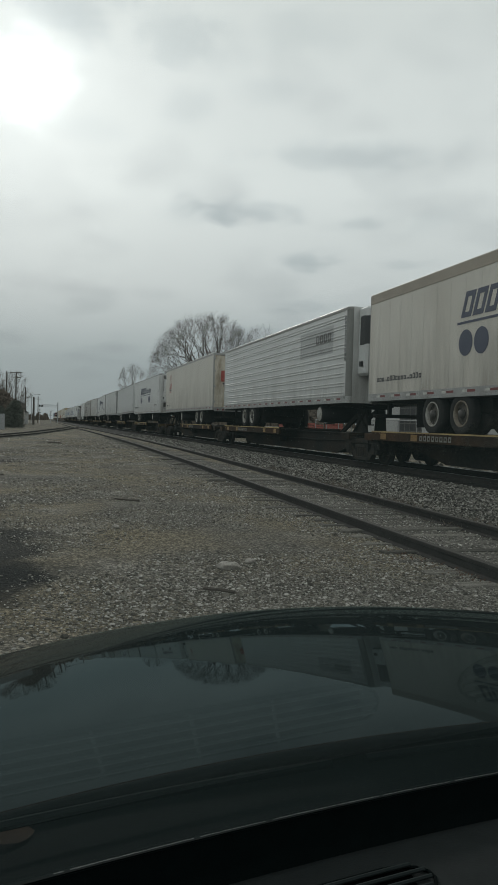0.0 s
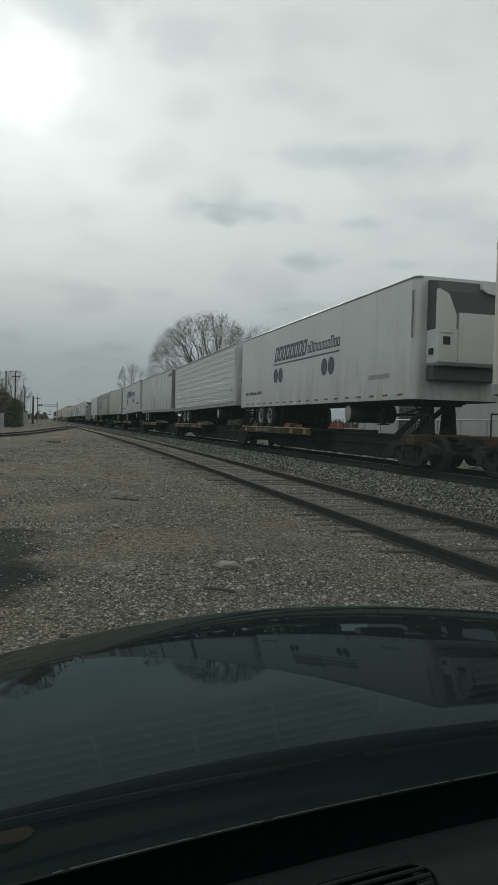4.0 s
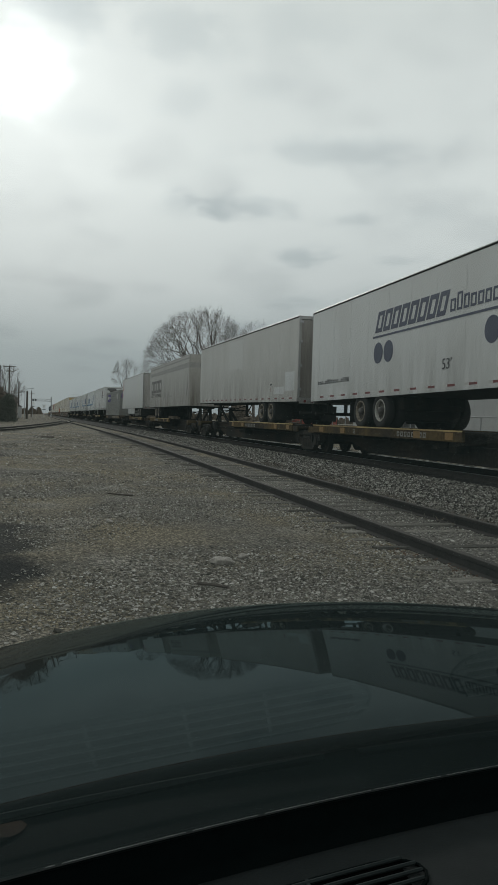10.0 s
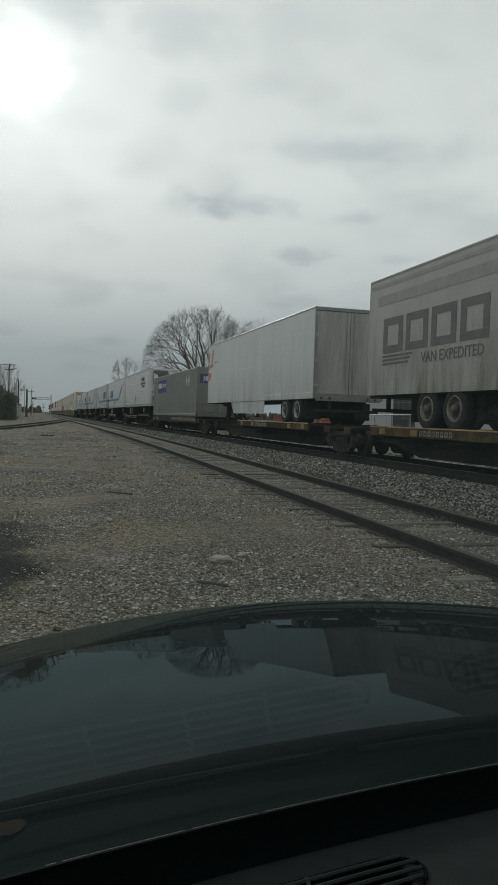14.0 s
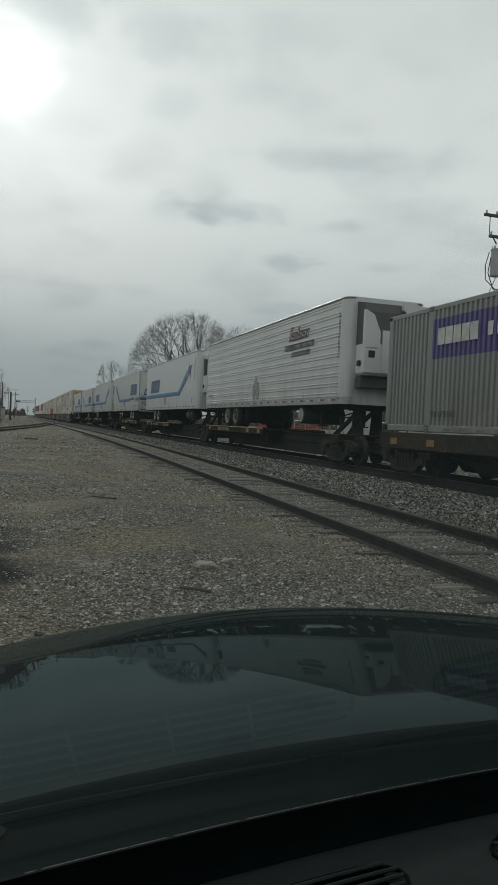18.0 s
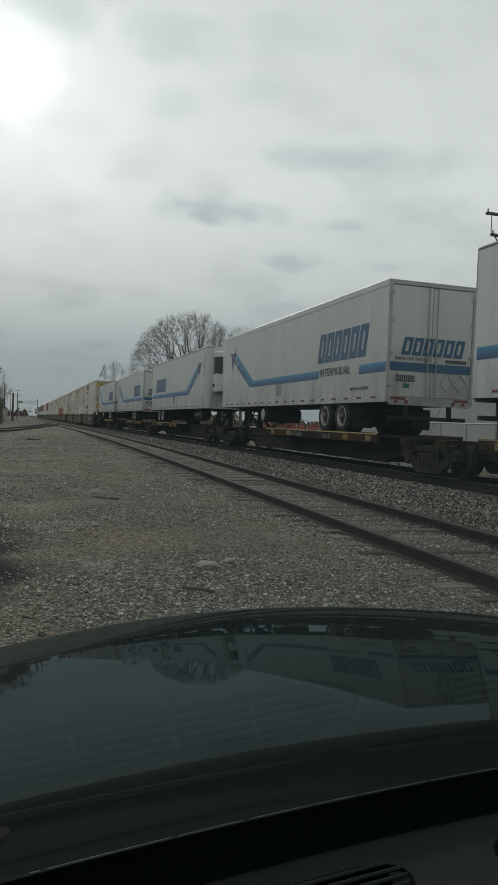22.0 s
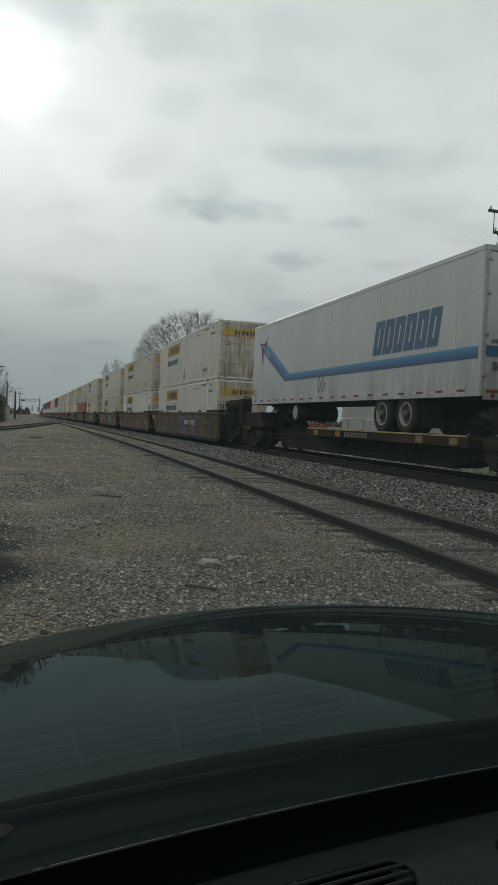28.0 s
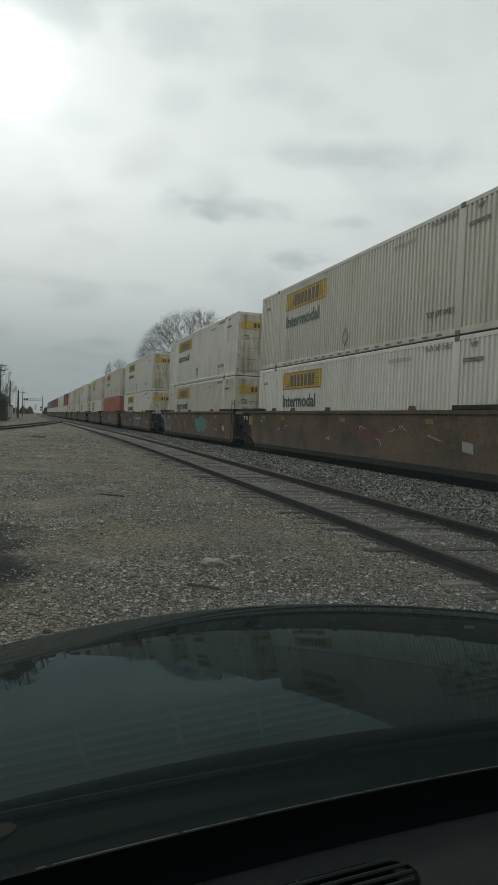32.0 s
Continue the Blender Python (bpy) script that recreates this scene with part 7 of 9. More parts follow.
def build_spine_cars():
    ends = dict(V1=(2.97, 19.12), V2=(20.68, 36.42), V3=(39.15, 55.1), V4=(58.4, 74.8), V5=(76.10, 92.65), V6=(93.95, 110.3), V7=(111.4, 127.62), V8=(129.1, 145.35), V9=(148.5, 164.47),
                V10=(168.72, 184.5), V11=(187.4, 203.5), V12=(206.15, 222.5), V13=(224.75, 240.85), V14=(244.7, 260.85), V15=(264.0, 280.3), V16=(284.6, 300.6), V17=(303.15, 318.95))
    keys = list(ends)
    bnd = [2.0] + [(ends[a][1] + ends[b][0]) / 2 for a, b in zip(keys, keys[1:])] + [321.3]
    nose = dict(V1="R", V2="R", V3="L", V4="R", V5="R", V6="R", V7="R", V8="L", V9="R", V10="L", V11=None, V12="R", V13="R", V14="L", V15="R", V16="L", V17="L")
    paints = dict(V1="oxide", V2="oxide", V3="oxide", V4="yellow", V5="yellow", V6="yellow", V7="yellow", V8="yellow", V9="yellow", V10="yellow", V11="yellow", V12="redox", V13="redox", V14="redox", V15="redox", V16="redox", V17="redox")
    firsts, lasts = {"V4", "V9", "V12", "V15"}, {"V3", "V8", "V11", "V14", "V17"}
    word = dict(oxide="brown articulated spine car with worn yellow reflectors", yellow="dark spine car with faded yellow deck sides", redox="red-brown spine car with worn yellow deck edge")
    for i, k in enumerate(keys):
        R, L = bnd[i], bnd[i + 1]
        a, b = ends[k][0] - R, ends[k][1] - R
        if nose[k] == "R":
            plat, hitch = (b - 9.2, b - 0.3), a + 0.95
        elif nose[k] == "L":
            plat, hitch = (a + 0.3, a + 9.4), b - 0.95
        else:
            plat, hitch = (a - 0.2, b + 0.2), None
        mk = (plat[0] + 6.2,)
        if k in ("V5", "V7"):
            mk = (plat[0] + 3.0, ("53", plat[1] - 3.2))
        if k == "V6":
            mk = (plat[0] + 2.2, ("53", plat[1] - 3.4), ("ALL PURPOSE SPINE CAR", plat[1] - 5.0))
        if k in ("V14", "V16"):
            mk = (plat[0] + 6.9, ("2-28/1-57", plat[0] + 3.7))
        if k in ("V13",):
            mk = (plat[0] + 2.2, ("ALL PURPOSE SPINE CAR", plat[1] - 3.0))
        c = spine_unit(R, L, paints[k], word[paints[k]], plat, hitch, k in firsts, k in lasts, mk)
        if k == "V17":
            d = -RTOP
            part("end_box", MB().prism([(16.1, 1.05 + d), (18.5, 1.05 + d), (18.5, 1.62 + d), (16.5, 1.64 + d)], -1.05, 0.9), M["sill"], c, "dark sloped end box")
            part("end_plate", MB().box(-1.325, -1.305, 17.0, 18.3, 0.92 + d, 1.07 + d, 0, 0.004), M["yellow"], c)


def blob(cy, cz, ry, rz, seed, n=26):
    rnd = random.Random(seed)
    out = []
    for i in range(n):
        a = 2 * math.pi * i / n
        f = 1 + rnd.uniform(-0.22, 0.2)
        out.append((cy + ry * f * math.cos(a), cz + rz * f * math.sin(a)))
    return out


def tagged_letters(car, ya, yb, z0, z1, count, fill, edge, seed):
    """A row of leaning, swollen sprayed shapes, each with an outline and a dark stroke inside."""
    rnd = random.Random(seed)
    w = (ya - yb) / count
    for k in range(count):
        cy, cz = ya - (k + 0.5) * w, (z0 + z1) / 2 + rnd.uniform(-0.04, 0.04)
        ry, rz, lean = w * rnd.uniform(0.52, 0.66), (z1 - z0) / 2 * rnd.uniform(0.88, 1.0), rnd.uniform(-0.7, 0.7)
        ph, lobes = rnd.uniform(0, 6), rnd.choice((2, 3, 4))
        for q, (mname, grow) in enumerate(((edge, 0.03), (fill, 0.0))):
            pts = []
            for j in range(30):
                t = 2 * math.pi * j / 30
                sq = (abs(math.cos(t)) ** 3.2 + abs(math.sin(t)) ** 3.2) ** (-1 / 3.2) * (1 + 0.22 * math.sin(lobes * t + ph))
                y, z = (ry * sq + grow) * math.cos(t), (rz * sq + grow) * math.sin(t)
                pts.append((cy + y + lean * z, max(z0, min(z1, cz + z))))
            plate(car, "spray_outline" if q == 0 else "spray_paint", pts, M[mname], x=-1.4948 - 0.0011 * (2 * (k % 4) + q), label="" if q == 0 else "sprayed paint shape")
        st = MB()
        for j in range(3):
            y, z = cy + rnd.uniform(-0.5, 0.5) * ry, cz + rnd.uniform(-0.3, 0.4) * rz
            path = [(-1.5045, y, z)]
            for _ in range(4):
                y, z = y + rnd.uniform(-0.24, 0.24) * ry, z - rnd.uniform(-0.06, 0.30) * rz
                path.append((-1.5045, y, z))
            st.tube(path, 0.009, 4)
        part("spray_stroke", st, M["sill"] if fill == "violet" else M["oxide"] if fill == "well" else M["well"], car)


def well_unit(R, L, a, first, last, i):
    """One well of a double-stack car. a: the containers' near end."""
    n = L - R
    c = on_train(thing("well_car", (0, 0, 0), "brown well car with grimy sides and spray-painted patches", "railcar", "well cars"), R, RTOP)
    d = -RTOP
    y0, y1 = a - R - (1.45 if first else 0.75), a - R + 16.15 + 1.45
    P = M["well"]
    near = i < 5
    side = [(y0, 1.62), (y0, 0.40), (y0 + 0.3, 0.24), (y1 - 1.9, 0.24), (y1 - 1.15, 0.62), (y1 - 0.5, 0.80), (y1, 0.85), (y1, 1.62)]
    for s in (-1, 1):
        x0, x1 = sorted((s * 1.44, s * 1.49))
        part("side_sheet", MB().prism([(y, z + d) for y, z in side], x0, x1), P, c)
        x0, x1 = sorted((s * 1.40, s * 1.55))
        part("top_chord", MB().box(x0, x1, y0, y1, 1.54 + d, 1.64 + d, 0, 0.01), P, c)
        x0, x1 = sorted((s * 1.40, s * 1.53))
        part("bottom_chord", MB().box(x0, x1, y0 + 0.3, y1 - 1.9, 0.22 + d, 0.38 + d, 0, 0.01), M["sill"], c)
        for e0, e1 in ((y0 - 0.1, y0 + 2.4), (y1 - 2.4, y1 + 0.1)):
            x0, x1 = sorted((s * 1.2, s * 1.57))
            part("end_platform", MB().box(x0, x1, e0, e1, 1.64 + d, 1.74 + d, 0, 0.015), M["sill"], c)
    fl = MB()
    for k in range(9):
        yy = y0 + 1.8 + k * (y1 - y0 - 3.6) / 8
        fl.box(-1.44, 1.44, yy - 0.12, yy + 0.12, 0.24 + d, 0.37 + d)
    part("well_floor", fl, M["sill"], c)
    for e, s in ((y0, 1), (y1, -1)):
        part("bulkhead", MB().box(-1.44, 1.44, min(e, e + s * 0.7), max(e, e + s * 0.7), 0.95 + d, 1.52 + d, 0, 0.02), M["sill"], c)
        part("end_step", MB().box(-1.30, 1.30, min(e, e - s * 0.75), max(e, e - s * 0.75), 1.05 + d, 1.45 + d, 0, 0.03), M["steel"], c)
        part("draft_sill", MB().box(-0.4, 0.4, min(e - s * 1.6, e), max(e - s * 1.6, e), 0.68 + d, 0.98 + d, 0, 0.03), M["sill"], c)
    if near:
        for yy in (y0 + 4.2, y0 + 9.3, y1 - 6.0, y1 - 4.0):
            lug = MB().prism([(yy - 0.12, 1.64 + d), (yy + 0.12, 1.64 + d), (yy + 0.05, 1.74 + d), (yy - 0.05, 1.74 + d)], -1.55, -1.44)
            part("guide_lug", lug, M["well"], c)
        for yy in (y0 + 3.2, y0 + 8.0, y1 - 5.2, y1 - 3.0, y1 - 0.7):
            part("reflector", MB().box(-1.503, -1.49, yy, yy + 0.36, 1.32 + d, 1.43 + d), M["amber"], c)
        part("data_plate", MB().prism([(y0 + 1.62, 0.72 + d), (y0 + 2.02, 0.76 + d), (y0 + 2.05, 0.98 + d), (y0 + 1.66, 0.94 + d)], -1.498, -1.49), M["grey"], c, "pale stuck-on notice")
        part("data_plate", MB().box(-1.503, -1.49, y1 - 1.35, y1 - 0.9, 1.08 + d, 1.42 + d), M["orangeplate"], c, "orange-yellow plate")
        part("end_sheet", MB().prism([(y1 - 1.25, 0.66 + d), (y1 - 0.002, 0.86 + d), (y1 - 0.002, 1.53 + d), (y1 - 1.0, 1.53 + d)], -1.4975, -1.49), M["steel"], c, "black grimy end sheet")
        bars(c, y1 - 0.1, y1 - 0.7, 1.27 + d, 1.43 + d, 3, M["dullwhite"], 0, 0, x=-1.5035, gap=0.35, name="number_bar")
        if i % 3 == 0:
            part("number_plate", MB().box(-1.517, -1.49, y0 + 4.85, y0 + 8.0, 0.88 + d, 1.28 + d), M["black"], c, "black plate behind the car number")
            bars(c, y0 + 7.88, y0 + 6.7, 0.96 + d, 1.20 + d, 4, M["dullwhite"], 0.12, 0, x=-1.5215, gap=0.42, name="number_bar", line=0.05)
            bars(c, y0 + 6.4, y0 + 4.98, 0.96 + d, 1.20 + d, 6, M["dullwhite"], 0.12, 0, x=-1.5215, gap=0.42, name="number_bar")
        for s in (-1, 1):
            yy = y0 + 0.1 if s < 0 else y1 - 0.3
            ladder(c, -1.53, yy, (0.40 if s < 0 else 0.9) + d, (2.15 if s < 0 else 1.8) + d, "sill")
        rnd = random.Random(i)
        paints = [("violet", "teal"), ("teal", "maroon"), ("greenspray", "maroon"), ("teal", "violet"), ("maroon", "teal")][i % 5]
        if i == 0:
            spots = [(y1 - 4.3, 0.96, 3.2, 0.54, "greenspray")]
            tagged_letters(c, y1 - 1.9, y1 - 6.7, 0.46 + d, 1.48 + d, 5, "maroon", "greenspray", 3)
            tagged_letters(c, y0 + 9.2, y0 + 4.4, 0.42 + d, 1.52 + d, 4, "violet", "chalk", 8)
            tagged_letters(c, y0 + 3.6, y0 + 1.2, 0.66 + d, 1.36 + d, 3, "well", "oxide", 5)
        elif i == 1:
            spots = [(y0 + 6.5, 1.0, 0.8, 0.25, "maroon"), (y1 - 5.0, 0.85, 1.0, 0.28, "maroon")]
        elif i == 2:
            spots = [(y0 + 6.5, 0.95, 1.5, 0.42, "teal"), (y1 - 2.6, 0.9, 1.2, 0.35, "violet"), (y0 + 12, 0.85, 0.8, 0.3, "maroon")]
        else:
            spots = [(y0 + rnd.uniform(4, 14), 0.95, rnd.uniform(0.8, 1.6), 0.4, paints[k]) for k in (0, 1)]
        for k, (cy, cz, ry, rz, mname) in enumerate(spots):
            if mname == "violet":
                plate(c, "spray_outline", blob(cy, cz + d, ry * 1.05, rz * 1.09, i * 7 + k), M["grey"], x=-1.4929 - 0.0012 * k)
            plate(c, "spray_paint", blob(cy, cz + d, ry, rz, i * 7 + k), M[mname], x=-1.4935 - 0.0012 * k, label="sprayed paint patch")
        strokes = MB()
        for k in range(9):
            yy, zz = y0 + rnd.uniform(3, 16), rnd.uniform(0.75, 1.35)
            pts = [(-1.497, yy, zz + d)]
            for q in range(4):
                pts.append((-1.497, pts[-1][1] + rnd.uniform(-0.28, 0.12), pts[-1][2] + rnd.uniform(-0.12, 0.12)))
            strokes.tube(pts, 0.012, 4)
        tagged(part("chalk_strokes", strokes, M["grey"], c), kind="stuff")
    if first:
        truck(c, 1.6)
        coupler(c, 0.8, -1)
        part("end_deck", MB().box(-1.3, 1.3, 0.6, y0 + 0.1, 0.98 + d, 1.06 + d, 0, 0.01), M["sill"], c)
        if i == 0:
            bw = part("brake_wheel", MB().lathe([(-0.02, 0.255), (0.0, 0.275), (0.02, 0.255), (0.0, 0.235), (-0.02, 0.255)], axis="y", n=28, centre=(-0.75, 0.12, 2.08 + d), close=False), M["steel"], c)
            sp = MB()
            for k in range(6):
                t = math.pi * k / 3
                sp.cyl((-0.75, 0.12, 2.08 + d), (-0.75 + 0.25 * math.cos(t), 0.12, 2.08 + 0.25 * math.sin(t) + d), 0.012, 6)
            part("spokes", sp, M["steel"], bw)
            part("brake_stand", MB().box(-0.98, -0.50, 0.18, 0.62, 1.05 + d, 2.26 + d, 0, 0.05).box(-0.90, -0.60, 0.12, 0.2, 1.9 + d, 2.2 + d, 0, 0.03), M["steel"], c, "dark hand brake housing")
            tk = part("air_tank", MB().lathe([(1.5, 0.05), (1.53, 0.18), (1.60, 0.24), (2.95, 0.24), (3.02, 0.18), (3.05, 0.05)], axis="y", n=20, centre=(-0.72, 0, 2.0 + d)), M["sill"], c, "dark brown air reservoir")
            for yy in (1.75, 2.7):
                part("cradle", MB().box(-0.92, -0.52, yy, yy + 0.08, 1.05 + d, 1.82 + d, 0, 0.01), M["steel"], tk)
            part("end_cabinet", MB().box(-1.30, 0.9, 0.75, 2.0, 1.06 + d, 1.62 + d, 0, 0.03).box(-1.32, 0.6, 1.6, 3.3, 1.06 + d, 1.40 + d, 0, 0.03), M["sill"], c, "dark brown end platform boxes")
            for yy in (0.7, 1.25, 1.9):
                part("handrail", MB().tube([(-1.36, yy, 0.55 + d), (-1.36, yy, 1.98 + d), (-1.36, yy + 0.36, 1.98 + d), (-1.36, yy + 0.36, 0.55 + d)], 0.02, 6).cyl((-1.36, yy, 0.75 + d), (-1.36, yy + 0.36, 0.75 + d), 0.014, 6).cyl((-1.36, yy, 1.08 + d), (-1.36, yy + 0.36, 1.08 + d), 0.014, 6), M["truck"], c)
    if last:
        truck(c, n - 1.6)
        coupler(c, n - 0.8, 1)
    else:
        truck(c, n)
    return c


def build_wells():
    n = len(STACKS)
    for i, a in enumerate(STACKS):
        first, last = i % 3 == 0, i % 3 == 2
        R = a - 3.45 if first else (STACKS[i - 1] + 16.15 + a) / 2
        L = a + 16.15 + 3.45 if last else (a + 16.15 + STACKS[i + 1]) / 2
        well_unit(R, L, a, first, last, i)


build_spine_cars()
build_wells()


# ------------------------------------------------------------------ the car that the view is taken from
HEAD = -8.0
GZ = -0.13


def glass_mat():
    m = bpy.data.materials.new("tinted_windshield_glass")
    m.use_nodes = True
    nt = m.node_tree
    nt.nodes.clear()
    n, l = nt.nodes.new, nt.links.new
    out, tr, gl, mix, fr = n("ShaderNodeOutputMaterial"), n("ShaderNodeBsdfTransparent"), n("ShaderNodeBsdfGlossy"), n("ShaderNodeMixShader"), n("ShaderNodeFresnel")
    tr.inputs[0].default_value = (0.945, 0.975, 0.965, 1)
    gl.inputs["Roughness"].default_value = 0.0
    fr.inputs["IOR"].default_value = 1.40
    l(fr.outputs[0], mix.inputs[0])
    l(tr.outputs[0], mix.inputs[1])
    l(gl.outputs[0], mix.inputs[2])
    # a thin uneven film of dust that takes daylight from outside
    tl, overlay, co, no, rr = n("ShaderNodeBsdfTranslucent"), n("ShaderNodeMixShader"), n("ShaderNodeTexCoord"), n("ShaderNodeTexNoise"), n("ShaderNodeMapRange")
    tl.inputs[0].default_value = (0.66, 0.94, 0.92, 1)
    no.inputs["Scale"].default_value = 5.0
    no.inputs["Detail"].default_value = 6.0
    l(co.outputs["Object"], no.inputs["Vector"])
    rr.inputs["To Min"].default_value, rr.inputs["To Max"].default_value = 0.0068, 0.0124
    l(no.outputs[0], rr.inputs[0])
    l(rr.outputs[0], overlay.inputs[0])
    l(mix.outputs[0], overlay.inputs[1])
    l(tl.outputs[0], overlay.inputs[2])
    l(overlay.outputs[0], out.inputs[0])
    return m


def front_y(x):
    return 2.35 - 0.28 * ((x - 0.4) / 0.85) ** 2


def cowl_y(x):
    return 0.947 + 0.215 * x - 0.17 * x * x


def base_y(x):
    return min(0.7694 + 0.3466 * x - 0.1159 * x * x, cowl_y(x) - 0.06)


BASE_Z = 0.7624


def hood_z(x, y):
    g = max(0.0, front_y(x) - y)
    e = (x - 0.4) / 0.85
    z = 0.612 + 0.060 * (x - 0.4) + 0.172 * g - 0.034 * g * g - 0.012 * e * e
    z -= 0.10 * max(0, abs(e) - 0.93) ** 1.5 * 8
    return z


def build_car():
    car = thing("car", (0, 0, GZ), "dark glossy parked car with rounded hood", "car")
    car.rotation_euler = (0, 0, radians(HEAD))
    dz = -GZ
    # hood with rolled front lip
    nx, ny = 49, 40
    vs, fs = [], []
    for j in range(ny + 1):
        for i in range(nx):
            x = -0.43 + 1.66 * i / (nx - 1)
            yb, yf = cowl_y(x), front_y(x)
            if j <= 34:
                y = yb + (yf - yb) * j / 34
                z = hood_z(x, y)
            else:
                a = (j - 34) / 6 * 1.3
                y = yf + 0.05 * math.sin(a)
                z = hood_z(x, yf) - 0.07 * (1 - math.cos(a)) - 0.012 * a
            vs.append((x, y, z + dz))
    for j in range(ny):
        for i in range(nx - 1):
            fs.append((j * nx + i, j * nx + i + 1, (j + 1) * nx + i + 1, (j + 1) * nx + i))
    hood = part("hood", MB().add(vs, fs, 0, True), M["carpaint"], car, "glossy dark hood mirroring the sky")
    so = hood.modifiers.new("thickness", "SOLIDIFY")
    so.thickness, so.offset = 0.012, -1
    sp = hood.modifiers.new("crisp_edge", "EDGE_SPLIT")
    sp.split_angle = radians(40)
    part("hood_edge_strip", MB().tube([(x, front_y(x) + 0.047, hood_z(x, front_y(x)) - 0.085 + dz) for x in [-0.42 + 0.1 * i for i in range(17)]], 0.012, 8), M["plastic"], car)
    # nose, fenders and body below
    for s, xs in ((-1, -0.46), (1, 1.26)):
        f = [(2.02, 0.10), (2.10, 0.40), (2.02, 0.56), (1.0, 0.66), (0.3, 0.70), (-1.9, 0.72), (-2.15, 0.55), (-2.15, 0.12), (-1.75, 0.08), (-1.62, 0.30), (-1.35, 0.42), (-1.08, 0.30), (-0.95, 0.08), (1.0, 0.06), (1.12, 0.30), (1.40, 0.42), (1.66, 0.30), (1.78, 0.08)]
        part("side_body", MB().prism([(y, z + dz) for y, z in f], min(xs, xs + s * -0.06), max(xs, xs + s * -0.06)), M["carpaint"], car)
    xs = [-0.46 + 1.72 * i / 16 for i in range(17)]
    vsb = []
    for z in (0.10, 0.28, 0.46, 0.52):
        for x in xs:
            vsb.append((x, front_y(x) + (0.09 if z < 0.4 else 0.05), z + dz))
    part("front_bumper", MB().add(vsb, [(r * 17 + i, r * 17 + i + 1, (r + 1) * 17 + i + 1, (r + 1) * 17 + i) for r in range(3) for i in range(16)], 0, True), M["carpaint"], car)
    part("rear_bumper", MB().box(-0.46, 1.26, -2.22, -2.1, 0.12 + dz, 0.62 + dz, 0, 0.05), M["carpaint"], car)
    part("trunk_lid", MB().prism([(-1.55, 0.80 + dz), (-2.15, 0.74 + dz), (-2.15, 0.60 + dz), (-1.55, 0.60 + dz)], -0.42, 1.22), M["carpaint"], car)
    part("roof", MB().prism([(-0.30, 1.42 + dz), (-0.55, 1.475 + dz), (-1.0, 1.475 + dz), (-1.35, 1.40 + dz), (-1.35, 1.37 + dz), (-1.0, 1.445 + dz), (-0.55, 1.445 + dz), (-0.30, 1.395 + dz)], -0.24, 1.06), M["carpaint"], car)
    for x in (-0.40, 1.20):
        t = -0.16 if x > 0.4 else 0.16
        part("front_pillar", MB().cyl((x, 0.52, 0.72 + dz), (x + t, -0.32, 1.40 + dz), 0.035, 8), M["carpaint"], car)
        part("rear_pillar", MB().cyl((x, -1.75, 0.76 + dz), (x + t, -1.32, 1.40 + dz), 0.05, 8), M["carpaint"], car)
        part("door_sill", MB().box(x - 0.03, x + 0.03, -1.75, 0.6, 0.66 + dz, 0.74 + dz, 0, 0.01), M["plastic"], car)
    for x in (-0.36, 1.16):
        for y in (1.40, -1.35):
            w = part("wheel", cached("carwheel", lambda: MB().lathe([(-0.09, 0.20), (-0.10, 0.27), (-0.07, 0.31), (0.07, 0.31), (0.10, 0.27), (0.09, 0.20)], n=24).mesh("wheel", M["rubber"])), None, car)
            w.location = (x, y, 0.31)
            part("rim", cached("carrim", lambda: MB().lathe([(-0.07, 0.20), (-0.05, 0.17), (-0.02, 0.06), (-0.03, 0.0)], n=20, close=False).lathe([(0.07, 0.20), (0.05, 0.17), (0.02, 0.06), (0.03, 0.0)], n=20, close=False).mesh("rim", M["alu"])), None, w)
    # cowl, windshield base and dashboard
    xs = [-0.52 + 0.04 * i for i in range(46)]
    vs = []
    for x in xs:
        zc = hood_z(x, cowl_y(x)) - 0.020
        vs += [(x, cowl_y(x) + 0.03, zc + dz), (x, (cowl_y(x) + base_y(x)) / 2, (zc + BASE_Z) / 2 - 0.010 + dz), (x, base_y(x) - 0.002, BASE_Z - 0.003 + dz)]
    part("cowl", MB().add(vs, [(3 * i + k, 3 * i + k + 1, 3 * i + k + 4, 3 * i + k + 3) for i in range(45) for k in (0, 1)], 0, True), M["plastic"], car)
    part("hood_seal", MB().tube([(x, cowl_y(x) - 0.006, hood_z(x, cowl_y(x)) - 0.008 + dz) for x in xs], 0.009, 8), M["plastic"], car)
    for x0, x1 in ((-0.35, 0.25), (0.30, 0.95)):
        pts = [(x, cowl_y(x) * 0.6 + base_y(x) * 0.4, BASE_Z + 0.004 + 0.02 * x + dz) for x in [x0 + (x1 - x0) * k / 8 for k in range(9)]]
        part("wiper", MB().tube(pts, 0.006, 6), M["plastic"], car)
    gut, dsh = [], []
    for x in xs:
        b = base_y(x)
        for q, z in ((0.0, BASE_Z - 0.002), (0.008, BASE_Z - 0.035), (0.016, BASE_Z - 0.062), (0.024, BASE_Z - 0.060)):
            gut.append((x, b - q, z + dz))
        for q, z in ((0.012, -0.064), (0.0165, -0.0545), (0.024, -0.0465), (0.042, -0.0398), (0.25, -0.040), (0.36, -0.046), (0.42, -0.10)):
            dsh.append((x, b - q, BASE_Z + z + dz))
    part("gutter", MB().add(gut, [(4 * i + k, 4 * i + k + 1, 4 * i + k + 5, 4 * i + k + 4) for i in range(45) for k in range(3)], 0, True), M["plastic"], car)
